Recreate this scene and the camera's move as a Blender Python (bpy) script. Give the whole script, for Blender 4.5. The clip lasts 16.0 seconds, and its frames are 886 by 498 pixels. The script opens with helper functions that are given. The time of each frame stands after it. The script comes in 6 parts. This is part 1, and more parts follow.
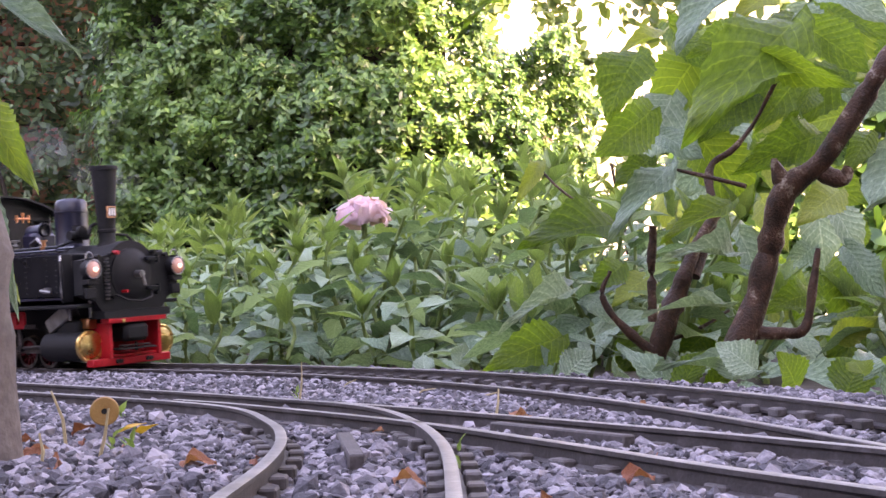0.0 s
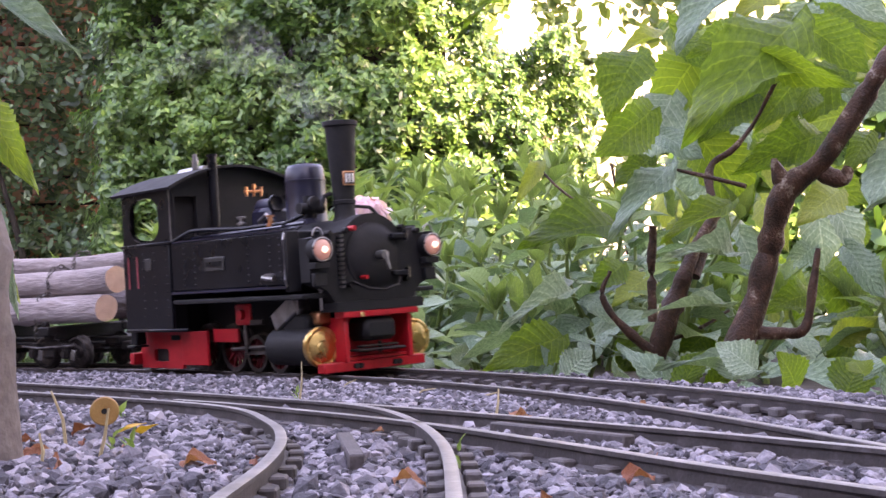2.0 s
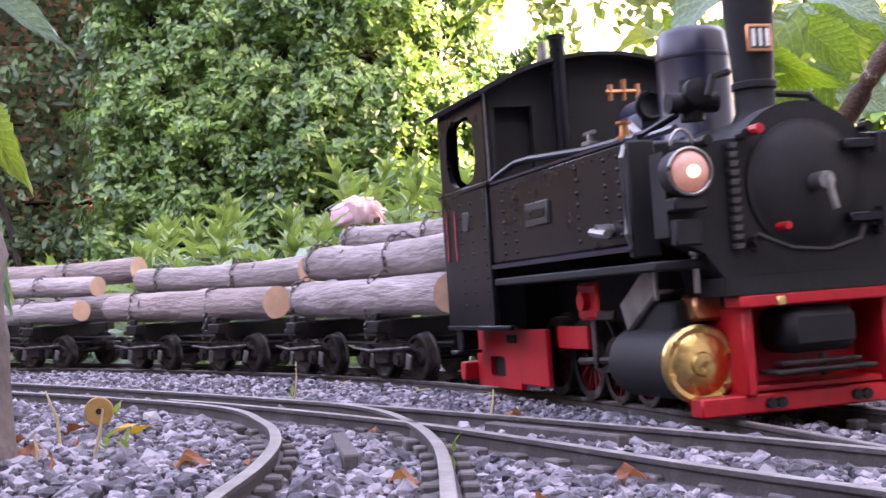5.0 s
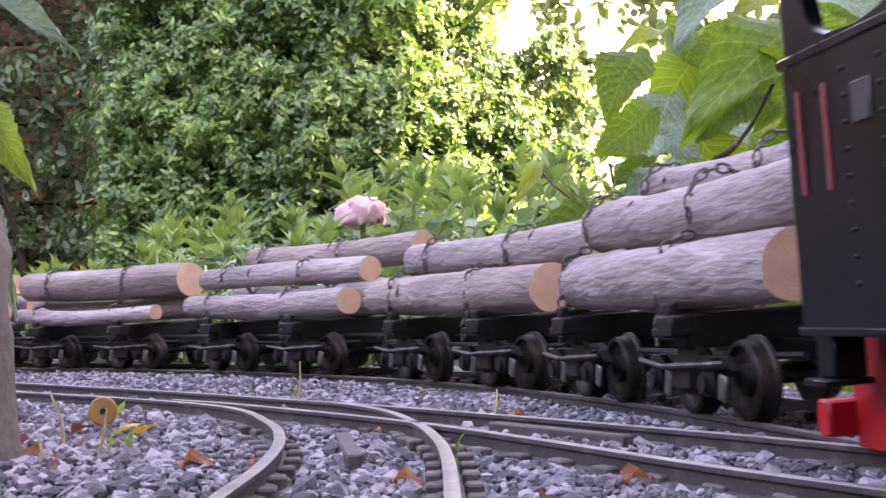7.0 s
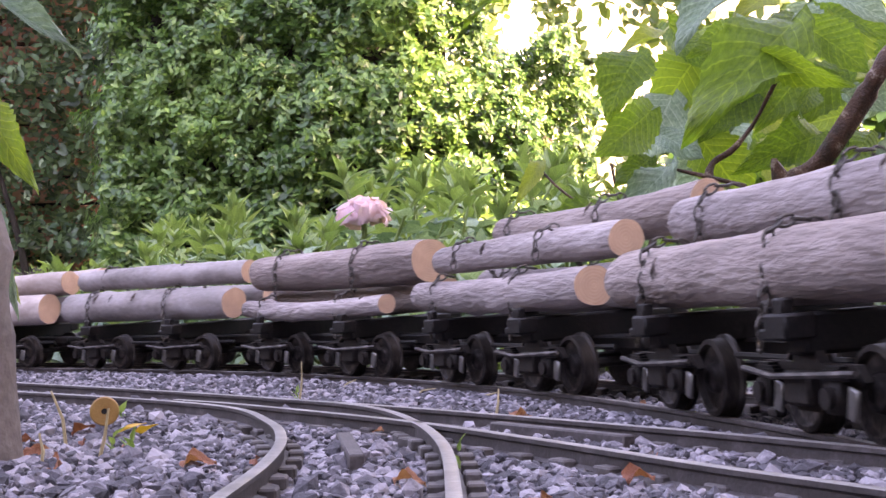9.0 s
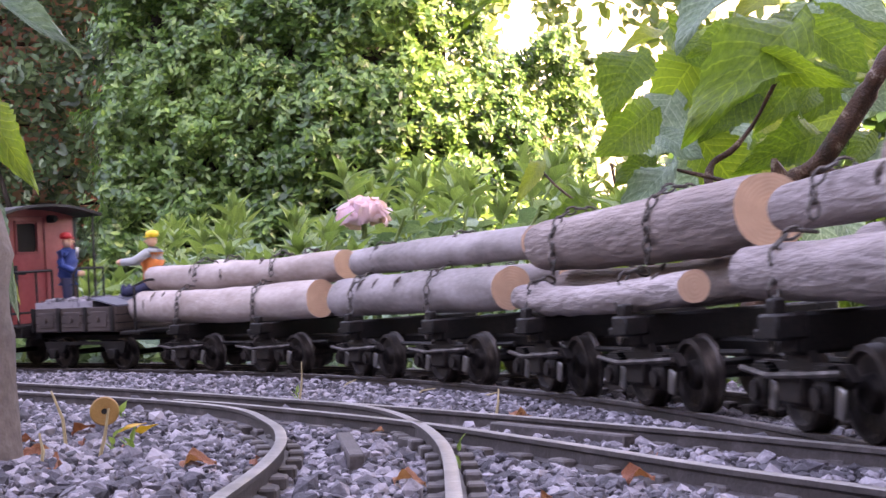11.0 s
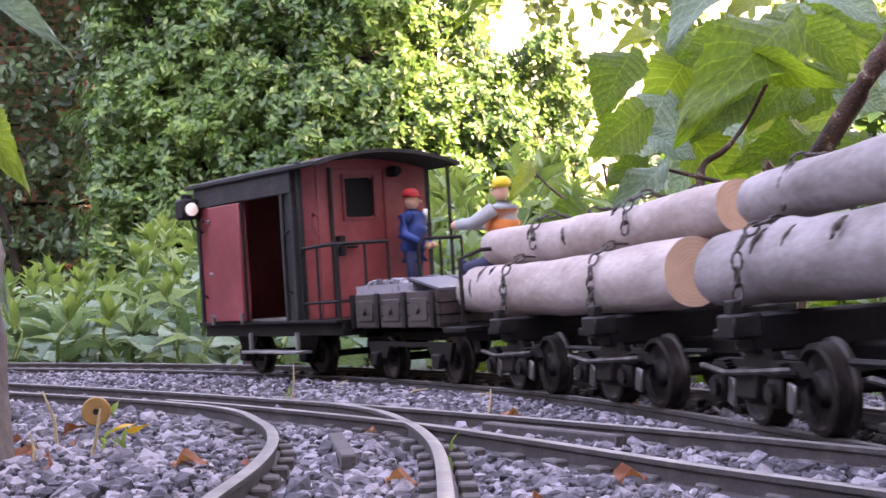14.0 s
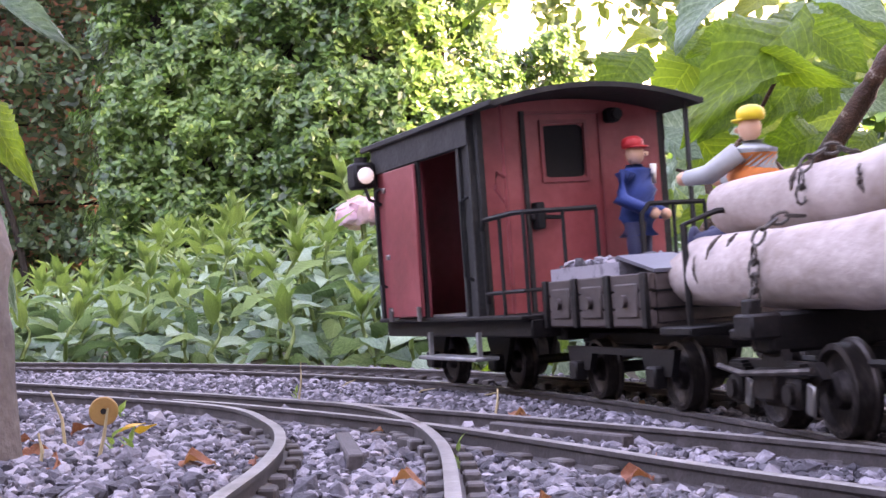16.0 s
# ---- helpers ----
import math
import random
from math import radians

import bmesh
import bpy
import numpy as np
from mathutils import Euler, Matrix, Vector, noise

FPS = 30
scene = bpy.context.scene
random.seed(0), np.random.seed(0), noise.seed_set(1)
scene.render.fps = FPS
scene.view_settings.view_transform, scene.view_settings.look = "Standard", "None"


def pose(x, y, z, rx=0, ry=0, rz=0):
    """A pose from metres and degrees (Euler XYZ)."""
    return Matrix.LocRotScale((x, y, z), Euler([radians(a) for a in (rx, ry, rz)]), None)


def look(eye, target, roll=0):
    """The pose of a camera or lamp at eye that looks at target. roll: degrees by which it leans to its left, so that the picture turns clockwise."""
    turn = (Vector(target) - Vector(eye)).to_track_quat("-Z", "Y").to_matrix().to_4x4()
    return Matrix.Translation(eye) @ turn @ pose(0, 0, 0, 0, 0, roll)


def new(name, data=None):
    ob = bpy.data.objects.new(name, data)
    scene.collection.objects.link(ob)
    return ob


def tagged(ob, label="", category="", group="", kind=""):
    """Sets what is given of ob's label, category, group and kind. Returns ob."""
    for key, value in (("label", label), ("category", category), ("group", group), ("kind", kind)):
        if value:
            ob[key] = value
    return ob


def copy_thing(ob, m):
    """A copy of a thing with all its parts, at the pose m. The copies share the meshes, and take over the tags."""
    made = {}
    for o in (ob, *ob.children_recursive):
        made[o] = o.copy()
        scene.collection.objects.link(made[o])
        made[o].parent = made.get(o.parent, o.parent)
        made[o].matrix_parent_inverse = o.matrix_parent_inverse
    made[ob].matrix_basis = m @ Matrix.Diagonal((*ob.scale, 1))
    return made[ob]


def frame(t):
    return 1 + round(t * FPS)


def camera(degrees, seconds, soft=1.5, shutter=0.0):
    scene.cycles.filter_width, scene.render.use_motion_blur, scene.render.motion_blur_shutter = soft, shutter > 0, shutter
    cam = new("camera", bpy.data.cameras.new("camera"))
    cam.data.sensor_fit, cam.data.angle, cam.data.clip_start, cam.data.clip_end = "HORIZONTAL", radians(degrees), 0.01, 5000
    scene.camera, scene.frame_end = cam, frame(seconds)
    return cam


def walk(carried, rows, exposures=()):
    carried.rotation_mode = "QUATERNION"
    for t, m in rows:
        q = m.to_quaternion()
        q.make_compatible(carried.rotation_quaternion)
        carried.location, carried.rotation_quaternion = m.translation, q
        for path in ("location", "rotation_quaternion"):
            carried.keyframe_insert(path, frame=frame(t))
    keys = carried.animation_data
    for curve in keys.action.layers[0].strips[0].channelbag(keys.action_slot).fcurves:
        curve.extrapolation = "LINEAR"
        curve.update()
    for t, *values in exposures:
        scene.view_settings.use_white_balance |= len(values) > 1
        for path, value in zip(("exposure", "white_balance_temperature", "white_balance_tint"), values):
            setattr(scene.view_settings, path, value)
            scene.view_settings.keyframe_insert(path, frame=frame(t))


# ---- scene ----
cam = camera(36.45, 16.0, soft=1.5, shutter=0.5)
EYE = Vector((0.0, 0.0, 0.0322))


def aim(yaw):
    """The camera's pose, turned to its right by yaw milliradians."""
    a, p = yaw / 1000, radians(2.9165)
    way = Vector((math.sin(a) * math.cos(p), math.cos(a) * math.cos(p), math.sin(p)))
    return look(EYE, EYE + way, -1.248)


walk(cam, [(0.0, aim(0)), (3.5, aim(0)), (4.0, aim(0.6)), (5.2, aim(4.5)), (6.3, aim(5.5)), (6.5, aim(4.4)), (7.0, aim(1.1)),
           (7.5, aim(0.4)), (8.0, aim(0.1)), (9.0, aim(0)), (11.5, aim(0)), (12.0, aim(1.4)), (12.5, aim(4.8)), (13.0, aim(6.7)),
           (13.5, aim(7.1)), (14.0, aim(5.9)), (14.5, aim(3.4)), (15.0, aim(1.3)), (15.5, aim(0.6)), (16.0, aim(0.6))],
     exposures=[(0.0, 3.86, 9400, 43), (1.5, 3.91, 9400, 43), (2.5, 4.01, 9400, 43), (3.5, 4.17, 9400, 43), (4.2, 4.24, 9400, 43), (5.4, 4.20, 9400, 43), (7.0, 4.00, 9400, 43), (8.5, 3.90, 9400, 43), (12.5, 3.88, 9400, 43), (14.5, 4.02, 9400, 43), (16.0, 4.18, 9400, 43)])

# ---- light ----
SUN_WAY = Vector((0.72, -0.45, 0.53)).normalized()
world = bpy.data.worlds.new("world")
scene.world = world
world.use_nodes = True
wn = world.node_tree
sky = wn.nodes.new("ShaderNodeTexSky")
sky.sky_type, sky.sun_disc = "NISHITA", False
sky.sun_elevation = math.asin(SUN_WAY.z)
sky.sun_rotation = math.atan2(SUN_WAY.x, SUN_WAY.y)
wn.links.new(sky.outputs[0], wn.nodes["Background"].inputs[0])
wn.nodes["Background"].inputs[1].default_value = 0.15
sun = new("sun", bpy.data.lights.new("sun", "SUN"))
sun.data.energy, sun.data.angle, sun.data.color = 2.6, radians(0.6), (1.0, 0.86, 0.62)
sun.matrix_world = look(SUN_WAY * 10, (0, 0, 0))

# ---- the railway's line: heading and place along its length ----
BANK = 0.0533
TH0, K0, K1, K2 = -1.12876, -0.99020, 0.74233, 5.61318
STEP = 0.005
S_AXIS = np.arange(-3.2, 1.8001, STEP)


def heading(s):
    c = np.clip(s, -0.56, 0.46)
    th = TH0 + K0 * c + K1 * c ** 2 / 2 + K2 * c ** 3 / 6
    k = K0 + K1 * -0.56 + K2 * 0.56 ** 2 / 2
    return th + (np.clip(s, -1.3, -0.56) + 0.56) * k


HEAD = heading(S_AXIS)
LX = np.concatenate([[0], np.cumsum((np.cos(HEAD[1:]) + np.cos(HEAD[:-1])) / 2 * STEP)])
LY = np.concatenate([[0], np.cumsum((np.sin(HEAD[1:]) + np.sin(HEAD[:-1])) / 2 * STEP)])
LX += 0.02123 - np.interp(0, S_AXIS, LX)
LY += 0.70707 - np.interp(0, S_AXIS, LY)


def on_line(s):
    """The pose of the track's middle at s metres along the line; x points forward, y to the left."""
    x, y = np.interp(s, S_AXIS, LX), np.interp(s, S_AXIS, LY)
    return Matrix.Translation((x, y, 0)) @ Matrix.Rotation(float(heading(np.array(s))), 4, "Z") @ Matrix.Rotation(BANK, 4, "X")


# the first log wagon's front, in metres along the line, time by time
RUN_T = [0, 0.5, 1, 1.5, 2, 2.5, 3, 3.5, 4, 6.3, 6.5, 7, 7.5, 8, 8.5, 9, 11.5, 12, 12.5, 13, 13.5, 14, 14.5, 15, 15.5, 16]
RUN_S = [-0.7368, -0.6724, -0.5922, -0.5172, -0.4394, -0.3613, -0.2844, -0.2126, -0.1414, 0.212, 0.248, 0.340, 0.418, 0.500, 0.566,
         0.635, 1.064, 1.1411, 1.2169, 1.2851, 1.3527, 1.4138, 1.4799, 1.535, 1.5925, 1.6487]


def run(t):
    """The train's way at t seconds: a smooth curve through the table."""
    T, S = np.array(RUN_T), np.array(RUN_S)
    m = np.gradient(S, T)
    i = int(np.clip(np.searchsorted(T, t) - 1, 0, len(T) - 2))
    h = T[i + 1] - T[i]
    u = (t - T[i]) / h
    return ((2 * u ** 3 - 3 * u ** 2 + 1) * S[i] + (u ** 3 - 2 * u ** 2 + u) * h * m[i]
            + (-2 * u ** 3 + 3 * u ** 2) * S[i + 1] + (u ** 3 - u ** 2) * h * m[i + 1])


# ---- building helpers ----
def finish(bm, smooth=40):
    for f in bm.faces:
        f.smooth = smooth > 0
    if smooth > 0:
        for e in bm.edges:
            e.smooth = len(e.link_faces) == 2 and e.calc_face_angle(0) < radians(smooth)


def part(name, bm, material, parent=None, label="", smooth=40):
    """Links a bmesh as one mesh object, under a thing or a part where parent is given."""
    bmesh.ops.recalc_face_normals(bm, faces=bm.faces)
    finish(bm, smooth)
    me = bpy.data.meshes.new(name)
    bm.to_mesh(me)
    bm.free()
    me.materials.append(material)
    ob = new(name, me)
    if parent:
        ob.parent = parent
    return tagged(ob, label)


def part_each(name, bm, material, parent, label=""):
    """Links every loose piece of a bmesh as a mesh object of its own."""
    left = set(bm.verts)
    out = []
    while left:
        todo, isle = [left.pop()], set()
        while todo:
            v = todo.pop()
            isle.add(v)
            for e in v.link_edges:
                w = e.other_vert(v)
                if w in left:
                    left.discard(w)
                    todo.append(w)
        nb = bmesh.new()
        key = {v: nb.verts.new(v.co) for v in sorted(isle, key=lambda q: q.index)}
        for f in bm.faces:
            if f.verts[0] in isle:
                nb.faces.new([key[v] for v in f.verts])
        out.append(part(name, nb, material, parent, label))
    bm.free()
    return out


def shared(name, me, parent, m):
    """An object of its own on a mesh that others use too."""
    ob = new(name, me)
    ob.parent = parent
    ob.matrix_basis = m
    return ob


def box(bm, x0, x1, y0, y1, z0, z1, bevel=0.0, m=None):
    mm = Matrix.Translation(((x0 + x1) / 2, (y0 + y1) / 2, (z0 + z1) / 2)) @ Matrix.Diagonal((x1 - x0, y1 - y0, z1 - z0, 1))
    vs = bmesh.ops.create_cube(bm, size=1, matrix=(m @ mm) if m else mm)["verts"]
    if bevel:
        es = list({e for v in vs for e in v.link_edges})
        bmesh.ops.bevel(bm, geom=es, offset=bevel, segments=1, affect="EDGES")


def rod(bm, a, b, r0, r1=None, seg=12, caps=True):
    a, b = Vector(a), Vector(b)
    d = b - a
    m = Matrix.Translation((a + b) / 2) @ d.to_track_quat("Z", "Y").to_matrix().to_4x4()
    bmesh.ops.create_cone(bm, cap_ends=caps, segments=seg, radius1=r0, radius2=r0 if r1 is None else r1, depth=d.length, matrix=m)


def lathe(bm, a, axis, rows, seg=20):
    """A turned body about axis from a; rows of (way along the axis, radius)."""
    q = Vector(axis).to_track_quat("Z", "Y").to_matrix().to_4x4()
    m = Matrix.Translation(a) @ q
    rings = []
    for z, r in rows:
        rings.append([bm.verts.new(m @ Vector((r * math.cos(2 * math.pi * k / seg), r * math.sin(2 * math.pi * k / seg), z))) for k in range(seg)])
    for A, B in zip(rings, rings[1:]):
        for k in range(seg):
            bm.faces.new((A[k], A[(k + 1) % seg], B[(k + 1) % seg], B[k]))
    bm.faces.new(rings[0][::-1])
    bm.faces.new(rings[-1])


def pipe(bm, pts, radii, seg=8):
    """A tube through points, with a radius at each (or one for all)."""
    pts = [Vector(p) for p in pts]
    if not isinstance(radii, (list, tuple)):
        radii = [radii] * len(pts)
    rings = []
    for i, p in enumerate(pts):
        d = (pts[min(i + 1, len(pts) - 1)] - pts[max(i - 1, 0)]).normalized()
        q = d.to_track_quat("Z", "Y")
        rings.append([bm.verts.new(p + q @ Vector((radii[i] * math.cos(2 * math.pi * k / seg), radii[i] * math.sin(2 * math.pi * k / seg), 0))) for k in range(seg)])
    for A, B in zip(rings, rings[1:]):
        for k in range(seg):
            bm.faces.new((A[k], A[(k + 1) % seg], B[(k + 1) % seg], B[k]))
    bm.faces.new(rings[0][::-1])
    bm.faces.new(rings[-1])


def prism(bm, poly, axis, a, b):
    """A flat outline pushed along an axis (0, 1 or 2) from a to b."""
    def put(p, w):
        q = list(p)
        q.insert(axis, w)
        return bm.verts.new(q)
    A, B = [put(p, a) for p in poly], [put(p, b) for p in poly]
    n = len(poly)
    bm.faces.new(A)
    bm.faces.new(B[::-1])
    for k in range(n):
        bm.faces.new((A[k], B[k], B[(k + 1) % n], A[(k + 1) % n]))


def raw(name, verts, faces, material, parent=None, uvs=None, smooth=True):
    me = bpy.data.meshes.new(name)
    me.from_pydata(verts, [], faces)
    if uvs is not None:
        layer = me.uv_layers.new(name="uv")
        idx = np.empty(len(me.loops), dtype=np.int32)
        me.loops.foreach_get("vertex_index", idx)
        layer.data.foreach_set("uv", np.asarray(uvs, dtype=np.float32)[idx].ravel())
    if smooth:
        me.polygons.foreach_set("use_smooth", [True] * len(me.polygons))
    me.materials.append(material)
    ob = new(name, me)
    if parent:
        ob.parent = parent
    return ob


def thing(name, label, category, group="", m=None):
    ob = new(name)
    ob.empty_display_size = 0.02
    if m:
        ob.matrix_basis = m
    return tagged(ob, label, category, group)


# ---- materials ----
def material(name, colors, scale=60.0, rough=0.6, metal=0.0, bump=0.3, bump_scale=None, coords="Object", spread=0.0, island=False,
             translucent=0.0, veins=0.0, glow=None, stretch=None, detail=6.0, dist=0.001, spec=0.5):
    """A surface of two or more colours mixed by noise at two scales, with fine relief."""
    m = bpy.data.materials.new(name)
    m.use_nodes = True
    nt = m.node_tree
    N, L = nt.nodes, nt.links
    bs = N["Principled BSDF"]
    tc = N.new("ShaderNodeTexCoord")
    src = tc.outputs[coords]
    if stretch:
        mp = N.new("ShaderNodeMapping")
        mp.inputs["Scale"].default_value = stretch
        L.new(src, mp.inputs[0])
        src = mp.outputs[0]
    n1 = N.new("ShaderNodeTexNoise")
    n1.inputs["Scale"].default_value, n1.inputs["Detail"].default_value = scale, detail
    n2 = N.new("ShaderNodeTexNoise")
    n2.inputs["Scale"].default_value, n2.inputs["Detail"].default_value = scale * 7, 3
    L.new(src, n1.inputs["Vector"]), L.new(src, n2.inputs["Vector"])
    mix = N.new("ShaderNodeMath")
    mix.operation = "MULTIPLY_ADD"
    L.new(n2.outputs[0], mix.inputs[0])
    mix.inputs[1].default_value = 0.35
    L.new(n1.outputs[0], mix.inputs[2])
    last = mix.outputs[0]
    if spread:
        info = N.new("ShaderNodeNewGeometry" if island else "ShaderNodeObjectInfo")
        add = N.new("ShaderNodeMath")
        add.operation = "MULTIPLY_ADD"
        L.new(info.outputs["Random Per Island" if island else "Random"], add.inputs[0])
        add.inputs[1].default_value = spread
        off = N.new("ShaderNodeMath")
        off.operation = "SUBTRACT"
        L.new(last, off.inputs[0])
        off.inputs[1].default_value = spread / 2
        L.new(off.outputs[0], add.inputs[2])
        last = add.outputs[0]
    ramp = N.new("ShaderNodeValToRGB")
    els = ramp.color_ramp.elements
    while len(els) < len(colors):
        els.new(0.5)
    for k, c in enumerate(colors):
        els[k].position = 0.38 + 0.6 * k / max(1, len(colors) - 1)
        els[k].color = (*c, 1)
    L.new(last, ramp.inputs[0])
    color = ramp.outputs[0]
    height = n2.outputs[0]
    if veins:
        # side ribs of a leaf, from its own coordinates
        uv = N.new("ShaderNodeUVMap")
        sep = N.new("ShaderNodeSeparateXYZ")
        L.new(uv.outputs[0], sep.inputs[0])
        def calc(op, a, b, c=None):
            q = N.new("ShaderNodeMath")
            q.operation = op
            for k, v in enumerate((a, b, c)):
                if v is None:
                    continue
                if isinstance(v, (int, float)):
                    q.inputs[k].default_value = v
                else:
                    L.new(v, q.inputs[k])
            return q.outputs[0]
        side = calc("ABSOLUTE", calc("SUBTRACT", sep.outputs[1], 0.5), 0)
        w = calc("MULTIPLY_ADD", side, -0.62, sep.outputs[0])
        saw = calc("ABSOLUTE", calc("SUBTRACT", calc("FRACT", calc("MULTIPLY", w, 9.0), 0), 0.5), 0)
        rib = calc("GREATER_THAN", saw, 0.44)
        mid = calc("LESS_THAN", side, 0.018)
        vein = calc("MAXIMUM", rib, mid)
        pale = N.new("ShaderNodeMixRGB")
        pale.blend_type = "MULTIPLY"
        L.new(calc("MULTIPLY", vein, veins), pale.inputs[0])
        L.new(color, pale.inputs[1])
        pale.inputs[2].default_value = (2.0, 1.7, 1.9, 1)
        color = pale.outputs[0]
        height = calc("MULTIPLY_ADD", saw, -1.2, calc("MULTIPLY", n2.outputs[0], 0.5))
    L.new(color, bs.inputs["Base Color"])
    rr = N.new("ShaderNodeMath")
    rr.operation = "MULTIPLY_ADD"
    L.new(n1.outputs[0], rr.inputs[0])
    rr.inputs[1].default_value, rr.inputs[2].default_value = 0.25, rough - 0.12
    L.new(rr.outputs[0], bs.inputs["Roughness"])
    bs.inputs["Metallic"].default_value = metal
    bs.inputs["Specular IOR Level"].default_value = spec
    if bump:
        bp = N.new("ShaderNodeBump")
        bp.inputs["Strength"].default_value, bp.inputs["Distance"].default_value = bump, dist
        if bump_scale:
            n3 = N.new("ShaderNodeTexNoise")
            n3.inputs["Scale"].default_value, n3.inputs["Detail"].default_value = bump_scale, 8
            L.new(src, n3.inputs["Vector"])
            height = n3.outputs[0]
        L.new(height, bp.inputs["Height"])
        L.new(bp.outputs[0], bs.inputs["Normal"])
    if glow:
        bs.inputs["Emission Color"].default_value = (*glow[0], 1)
        bs.inputs["Emission Strength"].default_value = glow[1]
    if translucent:
        tr = N.new("ShaderNodeBsdfTranslucent")
        boost = N.new("ShaderNodeMixRGB")
        boost.blend_type = "MULTIPLY"
        boost.inputs[0].default_value = 1
        L.new(color, boost.inputs[1])
        boost.inputs[2].default_value = (1.75, 1.75, 0.85, 1)
        L.new(boost.outputs[0], tr.inputs[0])
        ms = N.new("ShaderNodeMixShader")
        ms.inputs[0].default_value = translucent
        L.new(bs.outputs[0], ms.inputs[1]), L.new(tr.outputs[0], ms.inputs[2])
        L.new(ms.outputs[0], N["Material Output"].inputs[0])
    return m


M_soil = material("soil", [(0.03, 0.024, 0.018), (0.07, 0.055, 0.042), (0.11, 0.09, 0.07)], 12, 0.95, bump=0.8, dist=0.004)
M_gravel = material("gravel", [(0.036, 0.033, 0.040), (0.080, 0.074, 0.086), (0.140, 0.128, 0.150), (0.29, 0.265, 0.29)], 220, 0.8, bump=0.5, spread=0.75, island=True, dist=0.0006)
M_railside = material("rusty rail side", [(0.024, 0.019, 0.019), (0.052, 0.041, 0.041), (0.11, 0.092, 0.094)], 120, 0.7, bump=0.4, dist=0.0005)
M_rail = material("weathered rail", [(0.10, 0.088, 0.080), (0.20, 0.18, 0.168), (0.33, 0.305, 0.285)], 70, 0.5, metal=0.35, bump=0.3, dist=0.0005)
M_sleeper = material("sleeper", [(0.035, 0.028, 0.026), (0.07, 0.058, 0.055), (0.13, 0.115, 0.12)], 120, 0.75, bump=0.4, spread=0.3, dist=0.0005)
M_black = material("black paint", [(0.0035, 0.0037, 0.005), (0.006, 0.0062, 0.0085), (0.012, 0.012, 0.015)], 45, 0.30, spec=0.2, bump=0.12, bump_scale=500, dist=0.0003)
M_blacksatin = material("sooty black", [(0.008, 0.008, 0.0088), (0.0125, 0.012, 0.013), (0.021, 0.020, 0.0205)], 60, 0.66, spec=0.25, bump=0.2, bump_scale=700, dist=0.0003)
M_blue = material("blue black sheet", [(0.007, 0.007, 0.020), (0.012, 0.012, 0.033)], 45, 0.35, bump=0.1, dist=0.0003)
M_red = material("red paint", [(0.30, 0.008, 0.012), (0.48, 0.014, 0.020), (0.58, 0.025, 0.030)], 50, 0.42, spec=0.3, bump=0.12, bump_scale=400, dist=0.0003)
M_deepred = material("dark red paint", [(0.06, 0.005, 0.007), (0.13, 0.008, 0.012), (0.17, 0.014, 0.018)], 60, 0.5, spec=0.3, bump=0.15, dist=0.0003)
M_knot = material("dark knot", [(0.035, 0.025, 0.022), (0.085, 0.065, 0.058), (0.15, 0.12, 0.11)], 200, 0.85, bump=0.5, dist=0.0004)
M_brass = material("brass", [(0.36, 0.20, 0.06), (0.66, 0.42, 0.16), (0.85, 0.62, 0.30)], 90, 0.30, metal=1.0, bump=0.7, bump_scale=260, dist=0.0009)
M_copper = material("copper", [(0.55, 0.22, 0.10), (0.75, 0.36, 0.2)], 120, 0.35, metal=1.0, bump=0.2, dist=0.0003)
M_steel = material("steel", [(0.16, 0.15, 0.145), (0.34, 0.33, 0.32)], 150, 0.38, metal=0.9, bump=0.2, dist=0.0003)
M_lampglow = material("warm lamp", [(0.34, 0.20, 0.165), (0.48, 0.32, 0.27)], 160, 0.12, bump=0.2, glow=((1.0, 0.42, 0.30), 0.012))
M_bulb = material("lit bulb", [(1, 0.9, 0.8), (1, 0.9, 0.8)], 90, 0.2, bump=0, glow=((1.0, 0.70, 0.55), 0.12))
M_lampwhite = material("white lamp", [(0.9, 0.88, 0.85), (0.95, 0.93, 0.9)], 90, 0.2, bump=0, glow=((1.0, 0.93, 0.85), 0.02))
M_plate = material("grey plate", [(0.2, 0.2, 0.2), (0.34, 0.33, 0.32)], 150, 0.4, metal=0.5, bump=0.1)
M_dimplate = material("dim plate", [(0.03, 0.03, 0.03), (0.06, 0.058, 0.056)], 150, 0.45, metal=0.4, bump=0.1)
M_lid = material("lid sheet", [(0.09, 0.09, 0.11), (0.15, 0.15, 0.18)], 120, 0.45, metal=0.3, bump=0.2, dist=0.0004)
M_white = material("white paint", [(0.75, 0.72, 0.66), (0.82, 0.8, 0.76)], 100, 0.6, bump=0.05)
M_wagon = material("wagon iron", [(0.0028, 0.0022, 0.0022), (0.0062, 0.0046, 0.0045), (0.024, 0.017, 0.0155)], 90, 0.6, spec=0.3, metal=0.1, bump=0.35, dist=0.0005)
M_rustiron = material("rusty iron", [(0.0048, 0.003, 0.0028), (0.0115, 0.007, 0.006), (0.042, 0.026, 0.021)], 110, 0.7, spec=0.3, metal=0.1, bump=0.4, dist=0.0005)
M_wheel = material("worn wheel", [(0.012, 0.009, 0.008), (0.034, 0.026, 0.024), (0.17, 0.145, 0.138)], 120, 0.5, metal=0.55, bump=0.3, dist=0.0004)
M_chain = material("chain", [(0.05, 0.042, 0.038), (0.13, 0.115, 0.105)], 200, 0.5, metal=0.7, bump=0.3, dist=0.0003)
